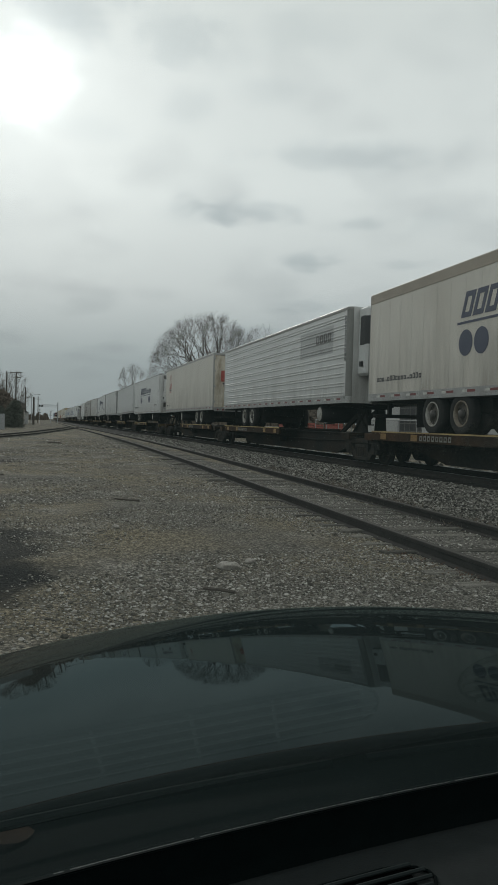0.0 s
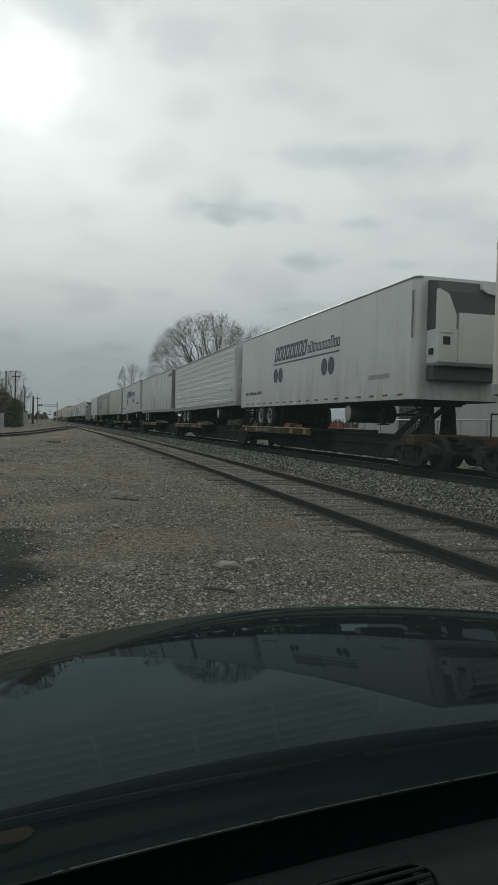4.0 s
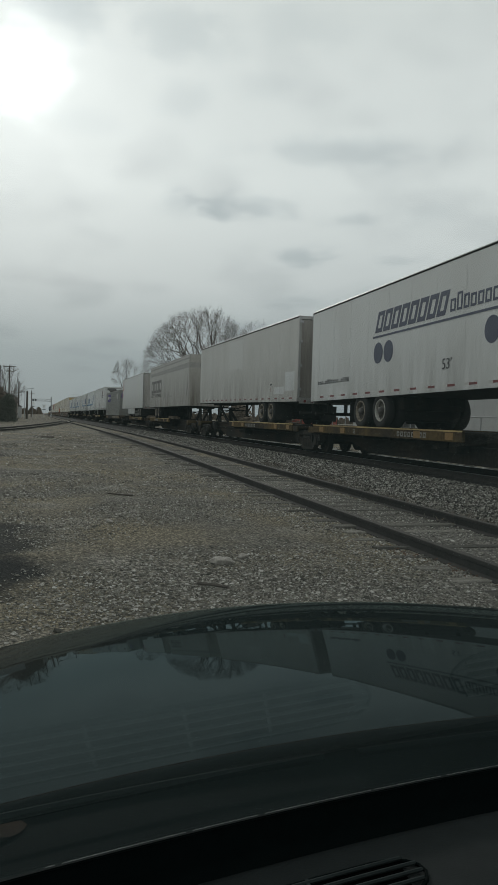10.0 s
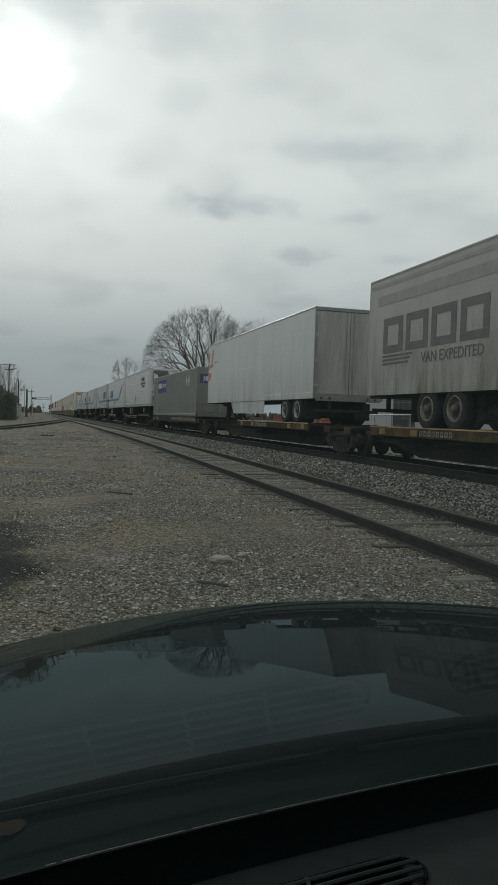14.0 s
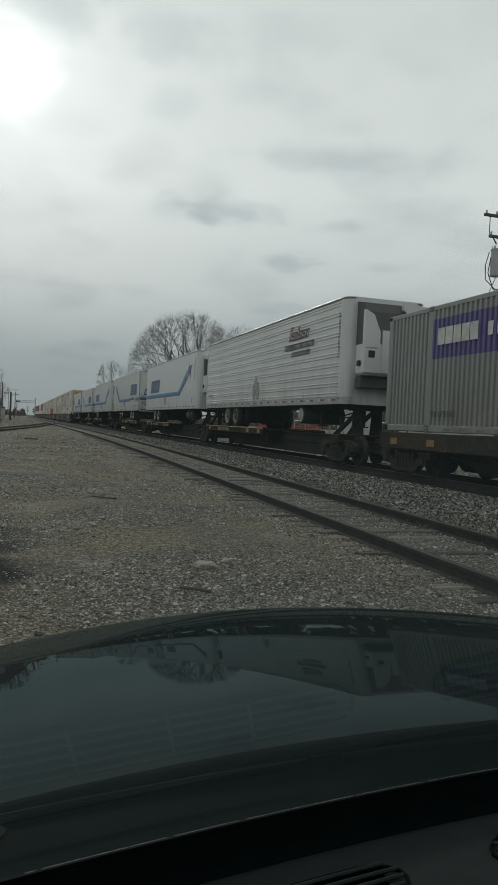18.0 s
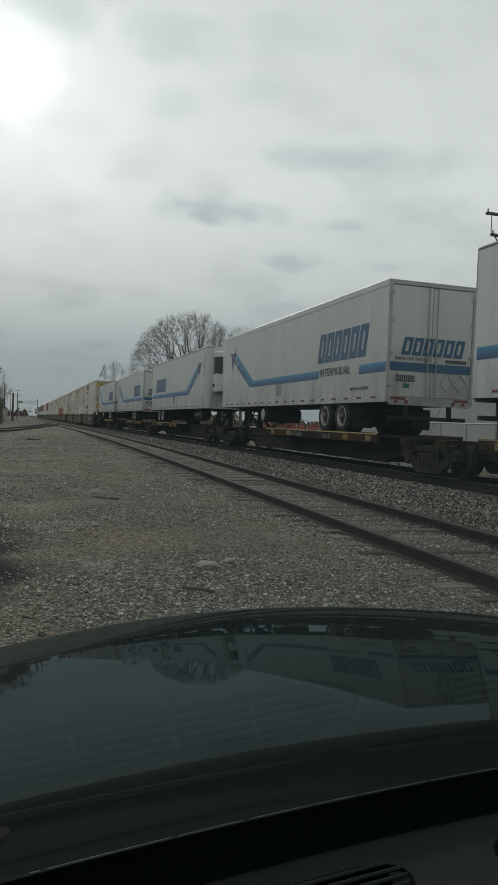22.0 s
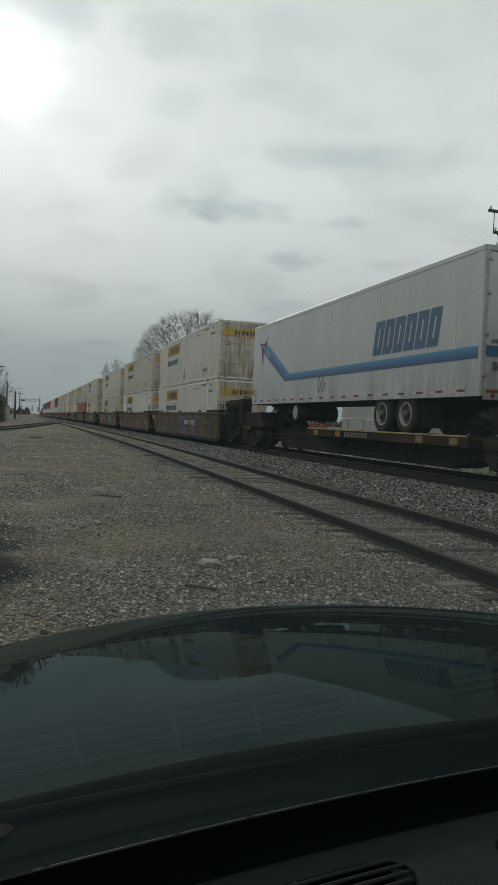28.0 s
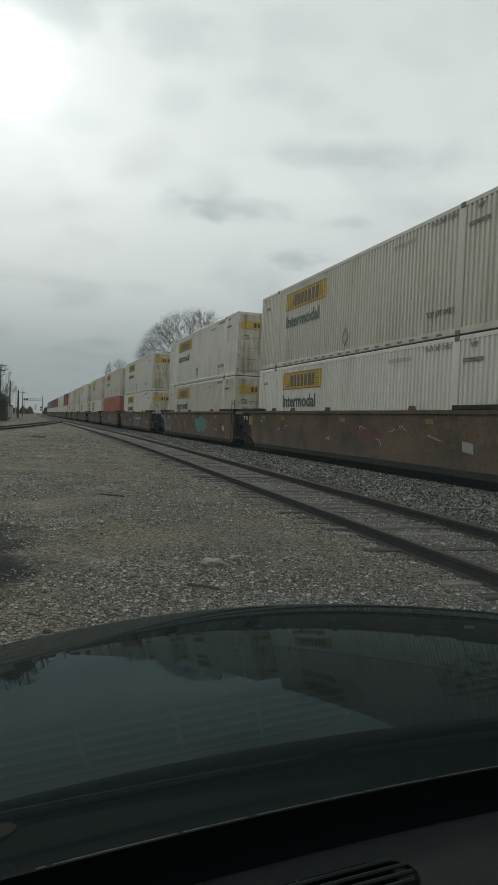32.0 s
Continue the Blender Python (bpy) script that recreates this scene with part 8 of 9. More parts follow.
    dash = part("dashboard", MB().add(dsh, [(7 * i + k, 7 * i + k + 1, 7 * i + k + 8, 7 * i + k + 7) for i in range(45) for k in range(6)], 0, True), M["dash"], car, "matt dark grey dashboard")
    # bright edge of the windshield trim, in lengths
    for x0, x1 in ((-0.0854, -0.0757), (-0.0695, 0.0585), (0.066, 0.143), (0.152, 0.293), (0.298, 0.396), (0.405, 0.62)):
        k = max(2, int((x1 - x0) / 0.02))
        pts = [(x0 + (x1 - x0) * i / k, base_y(x0 + (x1 - x0) * i / k), BASE_Z + 0.0005 + dz) for i in range(k + 1)]
        part("trim_edge", MB().tube(pts, 0.00045, 5), M["chrome"], car, "thin bright trim line")
    # defroster vent: a dark slot with raised slats and rounded end
    VZ = BASE_Z - 0.0385

    def vent_y(x, q=0.0):
        return base_y(x) - 0.1125 + q
    edge = [(x, vent_y(x, 0.034), VZ + dz) for x in (-0.42, -0.3, -0.15, 0.0, 0.1, 0.2, 0.27)]
    edge += [(0.27 + 0.055 * math.sin(a), vent_y(0.27 + 0.055 * math.sin(a), 0.034 * math.cos(a)), VZ + dz) for a in (0.4, 0.8, 1.2, 1.6, 2.0, 2.4, 2.8)]
    edge += [(x, vent_y(x, -0.034), VZ + dz) for x in (0.27, 0.2, 0.1, 0.0, -0.15, -0.3, -0.42)]
    vent = part("defroster_vent", MB().tube(edge, 0.0022, 6), M["plastic"], car, "curved defroster vent")
    n2 = 7
    slot = [(x, vent_y(x, s * 0.032), VZ + 0.0004 + dz) for x in (-0.42, -0.25, -0.1, 0.05, 0.15, 0.24, 0.30) for s in (-1, 1)]
    part("slot", MB().add(slot, [(2 * i, 2 * i + 1, 2 * i + 3, 2 * i + 2) for i in range(n2 - 1)]), M["slotblack"], vent)
    for q in (-0.027, -0.0135, 0.0, 0.0135, 0.027):
        xe = 0.27 + 0.05 * math.sqrt(1 - (q / 0.036) ** 2)
        part("slat", MB().tube([(x, vent_y(x, q), VZ + 0.003 + dz) for x in [-0.42 + (xe + 0.42) * k / 12 for k in range(13)]], 0.0024, 6), M["slat"], vent)
    for x in (-0.31, -0.21, -0.11, -0.011, 0.091, 0.185):
        part("divider", MB().box(x, x + 0.004, vent_y(x) - 0.033, vent_y(x) + 0.033, VZ - 0.002 + dz, VZ + 0.004 + dz), M["slat"], vent)
    # the next vent along, with a rounded end towards the first
    far = [(x, vent_y(x, 0.034), VZ + dz) for x in (1.1, 0.9, 0.7, 0.50)]
    far += [(0.50 - 0.055 * math.sin(q), vent_y(0.50 - 0.055 * math.sin(q), 0.034 * math.cos(q)), VZ + dz) for q in (0.4, 0.8, 1.2, 1.6, 2.0, 2.4, 2.8)]
    far += [(x, vent_y(x, -0.034), VZ + dz) for x in (0.50, 0.7, 0.9, 1.1)]
    vent2 = part("defroster_vent", MB().tube(far, 0.0022, 6), M["plastic"], car, "curved defroster vent")
    slot2 = [(x, vent_y(x, q * 0.032), VZ + 0.0004 + dz) for x in (0.47, 0.535, 0.6, 0.75, 0.9, 1.1) for q in (-1, 1)]
    part("slot", MB().add(slot2, [(2 * i, 2 * i + 1, 2 * i + 3, 2 * i + 2) for i in range(5)]), M["slotblack"], vent2)
    for q in (-0.027, -0.0135, 0.0, 0.0135, 0.027):
        xe = 0.50 - 0.05 * math.sqrt(1 - (q / 0.036) ** 2)
        part("slat", MB().tube([(x, vent_y(x, q), VZ + 0.003 + dz) for x in [xe + (1.1 - xe) * k / 12 for k in range(13)]], 0.0024, 6), M["slat"], vent2)
    # windshield
    a = math.tan(radians(35))
    vs = []
    xs2 = [-0.44 + 0.056 * i for i in range(31)]
    for x in xs2:
        b = base_y(x)
        for k in range(9):
            q = 1.15 * k / 8
            vs.append((x, b - q, BASE_Z + q * a + dz))
    ws = part("windshield", MB().add(vs, [(9 * i + k, 9 * i + k + 1, 9 * i + k + 10, 9 * i + k + 9) for i in range(30) for k in range(8)], 0, True), glass_mat(), car, "clear windshield glass")
    ws.data.flip_normals()
    ws.visible_shadow = False
    # seats and cabin floor
    part("cabin_floor", MB().box(-0.42, 1.22, -1.7, 0.75, 0.10 + dz, 0.16 + dz), M["plastic"], car)
    for x in (-0.28, 0.56):
        part("seat", MB().box(x, x + 0.52, -0.75, -0.25, 0.16 + dz, 0.42 + dz, 0, 0.05).box(x, x + 0.52, -0.92, -0.75, 0.35 + dz, 1.05 + dz, 0, 0.05), M["dash"], car)
    return car


build_car()


# ------------------------------------------------------------------ trees
def grown_tree(base, crown, mains, seed, trunk_h, trunk_r, label, twig=0.017, levels=6):
    """A bare tree whose limbs fork again and again in fans up to its crown's outline.
    crown: centre x, y, z, half widths, height above and depth below the centre."""
    rnd = random.Random(seed)
    cx, cy, cz, rx, ry, up, down = crown
    th = thing("bare_tree", base, label, "tree", "bare trees")
    trunk, fine = MB(), MB()
    p, r = Vector((0, 0, -0.3)), trunk_r
    for i in range(5):
        q = p + Vector((rnd.uniform(-0.06, 0.06), rnd.uniform(-0.06, 0.06), (trunk_h + 0.3) / 5))
        trunk.cyl(p, q, r, 10, 0, r * 0.95)
        p, r = q, r * 0.95
    part("trunk", trunk, M["bark"], th)
    share = [0.30, 0.20, 0.16, 0.12, 0.09, 0.06, 0.04, 0.04]

    def reach(p, d):
        """Distance from p along d to the outline of the crown."""
        lo, hi = 0.0, 30.0
        for k in range(18):
            m = (lo + hi) / 2
            v = p + d * m - Vector((cx, cy, cz))
            if (v.x / rx) ** 2 + (v.y / ry) ** 2 + (v.z / (up if v.z > 0 else down)) ** 2 < 1:
                lo = m
            else:
                hi = m
        return lo

    def shoot(mb, p, d, left, r, level):
        length = left * share[level] / sum(share[level:levels + 1]) * rnd.uniform(0.8, 1.2)
        segs = 3 if level < 2 else 2
        for i in range(segs):
            d = (d + Vector((rnd.uniform(-1, 1), rnd.uniform(-1, 1), rnd.uniform(-0.85, 0.95))) * (0.13 if level < 3 else 0.24)).normalized()
            q = p + d * length / segs
            r2 = max(twig * 0.7, r * (0.925 if level < 3 else 0.86))
            mb.cyl(p, q, r, 7 if level < 1 else 5 if level < 3 else 3, 0, r2, caps=False)
            p, r = q, r2
            if level >= 2 or (level == 1 and i):
                if rnd.random() < (0.75 if level < 5 else 0.6):
                    side = (d + Vector((rnd.uniform(-1, 1), rnd.uniform(-1, 1), rnd.uniform(-0.8, 0.95))) * 1.1).normalized()
                    e = p + side * rnd.uniform(0.2, 0.5)
                    fine.cyl(p, e, twig, 3, 0, twig * 0.6, caps=False)
                    for _ in range(rnd.choice((0, 1, 2))):
                        fine.cyl(e, e + (side + Vector((rnd.uniform(-1, 1), rnd.uniform(-1, 1), rnd.uniform(-0.8, 1.0))) * 0.7).normalized() * rnd.uniform(0.15, 0.35), twig * 0.8, 3, 0, twig * 0.5, caps=False)
        if level < levels:
            n = 3 if level in (0, 2) and rnd.random() < 0.5 else 1 if level > 3 and rnd.random() < 0.22 else 2
            turn = rnd.uniform(0, 6.283)
            for k in range(n):
                side = d.orthogonal().normalized()
                side.rotate(Matrix.Rotation(turn + 6.283 * k / n + rnd.uniform(-0.4, 0.4), 3, d))
                a = rnd.uniform(0.24, 0.58) if k or level else rnd.uniform(0.08, 0.3)
                nd = (d * math.cos(a) + side * math.sin(a)).normalized()
                shoot(mb if level < 2 else fine, p, nd, min(reach(p, nd), left) * rnd.uniform(0.84, 1.03), max(r * rnd.uniform(0.64, 0.82), twig), level + 1)
    for k in range(mains):
        u = (k + 0.5) / mains
        tilt = math.acos(1 - 0.98 * u) if k else 0.1
        a = k * 2.39996 + rnd.uniform(-0.2, 0.2)
        d = Vector((math.sin(tilt) * math.cos(a), math.sin(tilt) * math.sin(a), math.cos(tilt) + 0.06)).normalized()
        start = p - Vector((0, 0, rnd.uniform(0, 0.35) * trunk_h * u))
        mb = MB()
        shoot(mb, start, d, reach(start, d), trunk_r * rnd.uniform(0.50, 0.66), 0)
        part("limb", mb, M["bark"], th)
    tagged(part("crown", fine, M["bark"], th, "crown of fine bare twigs"), kind="stuff")
    return th


grown_tree((18.25, 80, -0.2), (-0.55, 0, 6.2, 6.7, 6.0, 7.3, 2.8), 13, 3, 4.4, 0.36, "wide bare deciduous tree behind the track", 0.0095, 7)
grown_tree((23.9, 80, -0.2), (0, 0, 10.0, 1.6, 1.6, 3.0, 3.8), 9, 8, 6.6, 0.18, "slim bare deciduous tree beside the wide one", 0.011, 6)
grown_tree((22.4, 84, -0.2), (0, 0, 9.2, 1.9, 1.9, 3.5, 3.8), 10, 12, 5.8, 0.18, "bare deciduous tree in the row behind the track", 0.011, 6)
grown_tree((15.1, 130, -0.2), (0, 0, 8.0, 2.5, 2.3, 3.4, 2.8), 9, 21, 4.6, 0.20, "small bare tree far along the track", 0.014, 6)
grown_tree((18.6, 130, -0.2), (0, 0, 7.6, 1.2, 1.2, 2.9, 2.8), 7, 23, 5.2, 0.16, "small bare tree far along the track", 0.014, 6)
grown_tree((-5.6, 150, -0.2), (0, 0, 6.2, 3.3, 3.0, 4.4, 4.0), 9, 31, 3.2, 0.18, "bare tree behind the yard poles", 0.024, 5)
grown_tree((-10.5, 155, -0.2), (0, 0, 6.6, 4.2, 3.6, 4.8, 4.4), 11, 33, 3.4, 0.2, "bare tree behind the yard poles", 0.024, 5)


def shrub(name, base, rx, ry, h, material, label, seed, count=1100, category="bush", leaf=0.14):
    """A dense clump of small leaf blades on a few stems."""
    rnd = random.Random(seed)
    th = thing(name, base, label, category)
    st = MB()
    for i in range(9):
        st.cyl((0, 0, -0.1), (rnd.uniform(-rx, rx) * 0.6, rnd.uniform(-ry, ry) * 0.6, h * rnd.uniform(0.5, 0.9)), 0.035, 5, 0, 0.01)
    part("stems", st, M["bark"], th)
    mb = MB()
    for i in range(count):
        a, u = rnd.uniform(0, 2 * math.pi), rnd.random() ** 0.5
        z = h * rnd.uniform(0.03, 1.0)
        w = math.sqrt(max(0.02, 1 - (max(0, z / h - 0.35) / 0.66) ** 2)) * (0.85 + 0.35 * noise.noise((a * 1.2, z, seed)))
        c = Vector((rx * u * w * math.cos(a), ry * u * w * math.sin(a), z))
        d1 = Vector((rnd.uniform(-1, 1), rnd.uniform(-1, 1), rnd.uniform(-0.6, 1))).normalized() * leaf
        d2 = d1.orthogonal().normalized() * leaf * 0.4
        mb.add([c - d2, c + d1, c + d2, c - d1 * 0.6], [(0, 1, 2, 3)])
    t = part("crown", mb, material, th)
    tagged(t, kind="stuff")
    return th


shrub("evergreen_bush", (-3.6, 100, -0.13), 1.35, 1.3, 3.6, M["ever"], "dark evergreen bush beside the spur", 41, 4200)
shrub("evergreen_bush", (-5.6, 102, -0.13), 1.2, 1.2, 2.9, M["ever"], "dark evergreen bush by the yard fence", 42, 2600)
shrub("brown_thicket", (-5.7, 110, -0.13), 2.3, 2.0, 5.2, M["brush"], "leafless brown thicket behind the evergreen bush", 45, 1700, "thicket", 0.3)
shrub("brown_thicket", (23.2, 63.0, -0.25), 1.6, 3.0, 3.7, M["brush"], "leafless brown thicket beside the building", 43, 1500, "thicket", 0.3)
shrub("brown_thicket", (20.5, 74.0, -0.25), 1.6, 3.0, 3.0, M["brush"], "leafless brown thicket behind the track", 44, 1200, "thicket", 0.3)


# ------------------------------------------------------------------ poles, signals, buildings
def utility_pole(base, h, arms, label, r=0.14, insul=True, along=0.0):
    th = thing("utility_pole", base, label, "utility pole", "poles")
    part("pole", MB().cyl((0, 0, -0.3), (0, 0, h), r, 10, 0, r * 0.7), M["wood"], th)
    for z, w in arms:
        c = part("crossarm", MB().box(-w / 2, w / 2, -0.06, 0.06, z - 0.06, z + 0.06, 0, 0.01), M["wood"], th)
        if insul:
            for x in (-w / 2 + 0.1, -w / 4, w / 4, w / 2 - 0.1):
                part("insulator", MB().cyl((x, 0, z + 0.06), (x, 0, z + 0.2), 0.045, 8), M["galv"], c)
    return th


utility_pole((-5.25, 150, -0.13), 10.4, [(10.2, 2.4), (9.3, 1.6)], "weathered wooden utility pole with two crossarms")
utility_pole((-6.55, 140, -0.13), 9.8, [], "plain weathered wooden utility pole")
utility_pole((-4.6, 200, -0.13), 9.5, [], "plain wooden pole beside the yard", 0.21)
utility_pole((-2.0, 161, -0.13), 5.9, [], "short wooden pole beside the spur", 0.24)
utility_pole((-1.6, 230, -0.13), 8.0, [(7.2, 1.8)], "far wooden pole with one crossarm")
p = utility_pole((20.86, 28.4, -0.42), 11.9, [(11.55, 2.6), (10.62, 2.0)], "wooden utility pole with transformer and crossarms behind the train", 0.16)
part("transformer", MB().cyl((-0.55, 0, 8.85), (-0.55, 0, 10.0), 0.27, 18).cyl((-0.55, 0, 10.0), (-0.55, 0, 10.06), 0.29, 18).cyl((-0.6, 0.1, 10.05), (-0.6, 0.1, 10.25), 0.04, 8).box(-0.3, -0.1, -0.08, 0.08, 9.1, 9.7), M["galv"], p, "grey can transformer")
part("drop_wire", MB().tube([(-0.95, 0, 9.9), (-1.05, 0.1, 9.3), (-0.95, 0.2, 8.7), (-0.5, 0.1, 8.3), (0, 0, 8.2)], 0.022, 5), M["black"], p)
part("drop_wire", MB().tube([(-0.7, 0.1, 10.2), (-0.9, 0.1, 9.0), (-0.6, 0.1, 8.3), (-0.1, 0, 7.9)], 0.022, 5), M["black"], p)
part("hanger", MB().cyl((-1.0, 0, 10.65), (-1.0, 0, 11.5), 0.02, 6).cyl((-0.9, 0, 10.72), (-0.6, 0, 10.3), 0.03, 6), M["black"], p)
part("guy_wire", MB().cyl((-0.3, 0, 9.4), (-0.3, 6.6, 0.0), 0.018, 5), M["galv"], p)


def cantilever():
    th = thing("crossing_signal", (4.75, 260, -0.13), "grey cantilever crossing signal over a far road", "crossing signal")
    part("mast", MB().cyl((0, 0, 0), (0, 0, 7.0), 0.17, 10), M["galv"], th)
    arm = MB()
    for z in (5.4, 6.1):
        arm.cyl((-6.3, 0, z), (0, 0, z), 0.07, 6)
    for i in range(11):
        x = -6.3 + i * 0.6
        arm.cyl((x, 0, 5.4 if i % 2 else 6.1), (x + 0.6, 0, 6.1 if i % 2 else 5.4), 0.04, 5)
    part("arm", arm, M["galv"], th)
    for x in (-6.0, -5.2):
        part("signal_head", MB().cyl((x, -0.1, 5.7), (x, 0.1, 5.7), 0.32, 14), M["black"], th)
    for z in (2.4, 3.2):
        part("signal_head", MB().cyl((-0.5, -0.1, z), (-0.5, 0.1, z), 0.3, 14), M["black"], th)


cantilever()


def crossing_post(x, y, h):
    th = thing("crossing_post", (x, y, -0.13), "grey crossing signal post with crossbuck", "crossing signal", "crossing posts")
    part("post", MB().cyl((0, 0, 0), (0, 0, h), 0.07, 8), M["galv"], th)
    part("crossbuck", MB().prism([(-0.6, h - 0.55), (-0.5, h - 0.65), (0.6, h + 0.4), (0.5, h + 0.5)], -0.02, 0.02), M["dullwhite"], th).rotation_euler = (0, 0, math.pi / 2)
    part("crossbuck", MB().prism([(0.6, h - 0.55), (0.5, h - 0.65), (-0.6, h + 0.4), (-0.5, h + 0.5)], -0.05, -0.025), M["dullwhite"], th).rotation_euler = (0, 0, math.pi / 2)
    part("lamp_bar", MB().cyl((-0.5, 0, h - 1.1), (0.5, 0, h - 1.1), 0.09, 8), M["black"], th)


crossing_post(-1.2, 240, 4.4)
crossing_post(2.2, 240, 3.6)


def street_lamp(x, y, h, s):
    th = thing("street_lamp", (x, y, -0.13), "tall grey street lamp with a curved arm", "street lamp", "street lamps")
    part("pole", MB().cyl((0, 0, 0), (0, 0, h), 0.09, 8), M["galv"], th)
    part("arm", MB().tube([(0, 0, h), (s * 0.7, 0, h + 0.5), (s * 1.8, 0, h + 0.6)], 0.05, 6), M["galv"], th)
    part("lamp_head", MB().box(min(s * 1.7, s * 2.3), max(s * 1.7, s * 2.3), -0.15, 0.15, h + 0.5, h + 0.66, 0, 0.03), M["galv"], th)


street_lamp(-3.2, 210, 7.4, 1)
street_lamp(15.6, 300, 8.6, -1)


def sheet_building(name, x0, x1, y0, y1, h, label, base=-0.25, wall="wall", ribs=True, gable=0.0):
    th = thing(name, ((x0 + x1) / 2, (y0 + y1) / 2, base), label, "building")
    cx, cy = (x0 + x1) / 2, (y0 + y1) / 2
    hx, hy = (x1 - x0) / 2, (y1 - y0) / 2
    hh = h - base
    for a, b, c, d in ((-hx, -hx + 0.2, -hy, hy), (hx - 0.2, hx, -hy, hy), (-hx + 0.2, hx - 0.2, -hy, -hy + 0.2), (-hx + 0.2, hx - 0.2, hy - 0.2, hy)):
        part("wall", MB().box(a, b, c, d, 0, hh), M[wall], th)
    if gable:
        part("roof", MB().add([(-hx - 0.3, -hy - 0.3, hh), (hx + 0.3, -hy - 0.3, hh), (hx + 0.3, hy + 0.3, hh), (-hx - 0.3, hy + 0.3, hh), (0, -hy - 0.3, hh + gable), (0, hy + 0.3, hh + gable)],
                             [(0, 1, 2, 3), (0, 4, 5, 3), (1, 2, 5, 4), (0, 1, 4), (3, 5, 2)]), M["roofline"], th)
    else:
        part("roof", MB().box(-hx - 0.15, hx + 0.15, -hy - 0.15, hy + 0.15, hh, hh + 0.12, 0, 0.02), M["galv"], th)
    if ribs:
        mb = MB()
        y = -hy + 0.3
        while y < hy:
            mb.box(-hx - 0.008, -hx, y, y + 0.05, 0.1, hh)
            y += 0.9
        tagged(part("wall_ribs", mb, M[wall], th), kind="stuff")
    return th


sheet_building("warehouse", 24, 44, -35, 53, 6.2, "long white metal-sided warehouse beyond the track")
# a dark gridded window in its track side
wh = bpy.data.objects["warehouse"]
win = part("window", MB().box(-10.015, -9.99, 34.1, 37.2, 0.7, 3.40), M["grille"], wh, "dark gridded window")
for k in range(5):
    part("mullion", MB().box(-10.045, -10.012, 34.1 + 0.755 * k, 34.1 + 0.755 * k + 0.06, 0.7, 3.40), M["darkgrey"], win)
for k in range(6):
    part("glazing_bar", MB().box(-10.04, -10.012, 34.1, 37.2, 0.7 + 0.53 * k, 0.7 + 0.53 * k + 0.05), M["darkgrey"], win)
sheet_building("house", -9.6, -4.3, 172, 182, 4.5, "tan house with weathered grey gabled roof", -0.13, "tanwall", False, 1.3)
sheet_building("shed", -5.0, -3.6, 188, 191, 2.6, "small pale shed beside the yard", -0.13, "wall", False, 0.5)


def yard_fence():
    th = thing("yard_fence", (-4.3, 86, -0.13), "low grey board fence beside the spur", "fence")
    for i in range(14):
        b = part("board", cached("board", lambda: MB().box(-0.145, 0.145, -0.015, 0.015, 0, 1.75, 0, 0.006).mesh("board", M["galv"])), None, th)
        b.location = (-i * 0.30, 0.05 * i, 0.01 * (i % 3))
    for i in range(4):
        part("post", cached("fpost", lambda: MB().box(-0.05, 0.05, 0.02, 0.12, 0, 1.8).mesh("post", M["galv"])), None, th).location = (-i * 1.3, 0.22 * i, 0)


yard_fence()


def pipe_rail():
    th = thing("pipe_railing", (21.5, 0, -0.25), "grey pipe railing in front of the warehouse", "railing")
    part("top_rail", MB().cyl((0, 8, 1.95), (0, 56, 1.95), 0.035, 8), M["galv"], th)
    for i in range(21):
        part("post", cached("pipepost", lambda: MB().cyl((0, 0, 0), (0, 0, 1.95), 0.035, 8).mesh("post", M["galv"])), None, th).location = (0, 8 + 2.4 * i, 0)


pipe_rail()


def red_barrier():
    th = thing("safety_barrier", (22.4, 60, -0.25), "red-orange mesh safety barrier beyond the track", "barrier")
    for i in range(8):
        mb = MB()
        for k in range(6):
            mb.box(-0.02, 0.02, -1.0, 1.0, 0.55 + 0.2 * k, 0.68 + 0.2 * k)
        for k in range(9):
            mb.box(-0.02, 0.02, -1.0 + 0.245 * k, -0.96 + 0.245 * k, 0.55, 1.68)
        b = part("mesh_panel", cached("mesh_panel", lambda: mb.mesh("mesh_panel", M["barrier"])), None, th)
        b.location = (0.15 * (i % 2), -6.5 + 2.05 * i, -0.05 * (i % 3))
    for i in range(9):
        part("stake", cached("stake", lambda: MB().cyl((0, 0, 0), (0, 0, 1.7), 0.025, 6).mesh("stake", M["steel"])), None, th).location = (0.1, -7.5 + 2.05 * i, 0)


red_barrier()


def tree_line():
    rnd = random.Random(9)
    mb = MB()
    for i in range(1500):
        az = radians(rnd.uniform(-30, 62))
        d = rnd.uniform(620, 900)
        x, y = d * math.sin(az), d * math.cos(az)
        if 6 < x < 16:
            continue
        h = rnd.uniform(3.0, 7.5)
        w = rnd.uniform(1.2, 3.2)
        for k in range(3):
            a = rnd.uniform(0, 3.14)
            ox, oy = w * math.cos(a), w * math.sin(a)
            jx = rnd.uniform(-1, 1)
            mb.add([(x - ox, y - oy, -0.2), (x + ox, y + oy, -0.2), (x + ox * 0.6 + jx, y + oy * 0.6, h * rnd.uniform(0.6, 0.9)), (x + jx, y, h), (x - ox * 0.7 + jx, y - oy * 0.7, h * rnd.uniform(0.5, 0.9))], [(0, 1, 2, 3, 4)])
    tagged(new("far_woods", mb.mesh("far_woods", M["brush"])), "brown leafless woods along the horizon", "woods", kind="stuff")


tree_line()


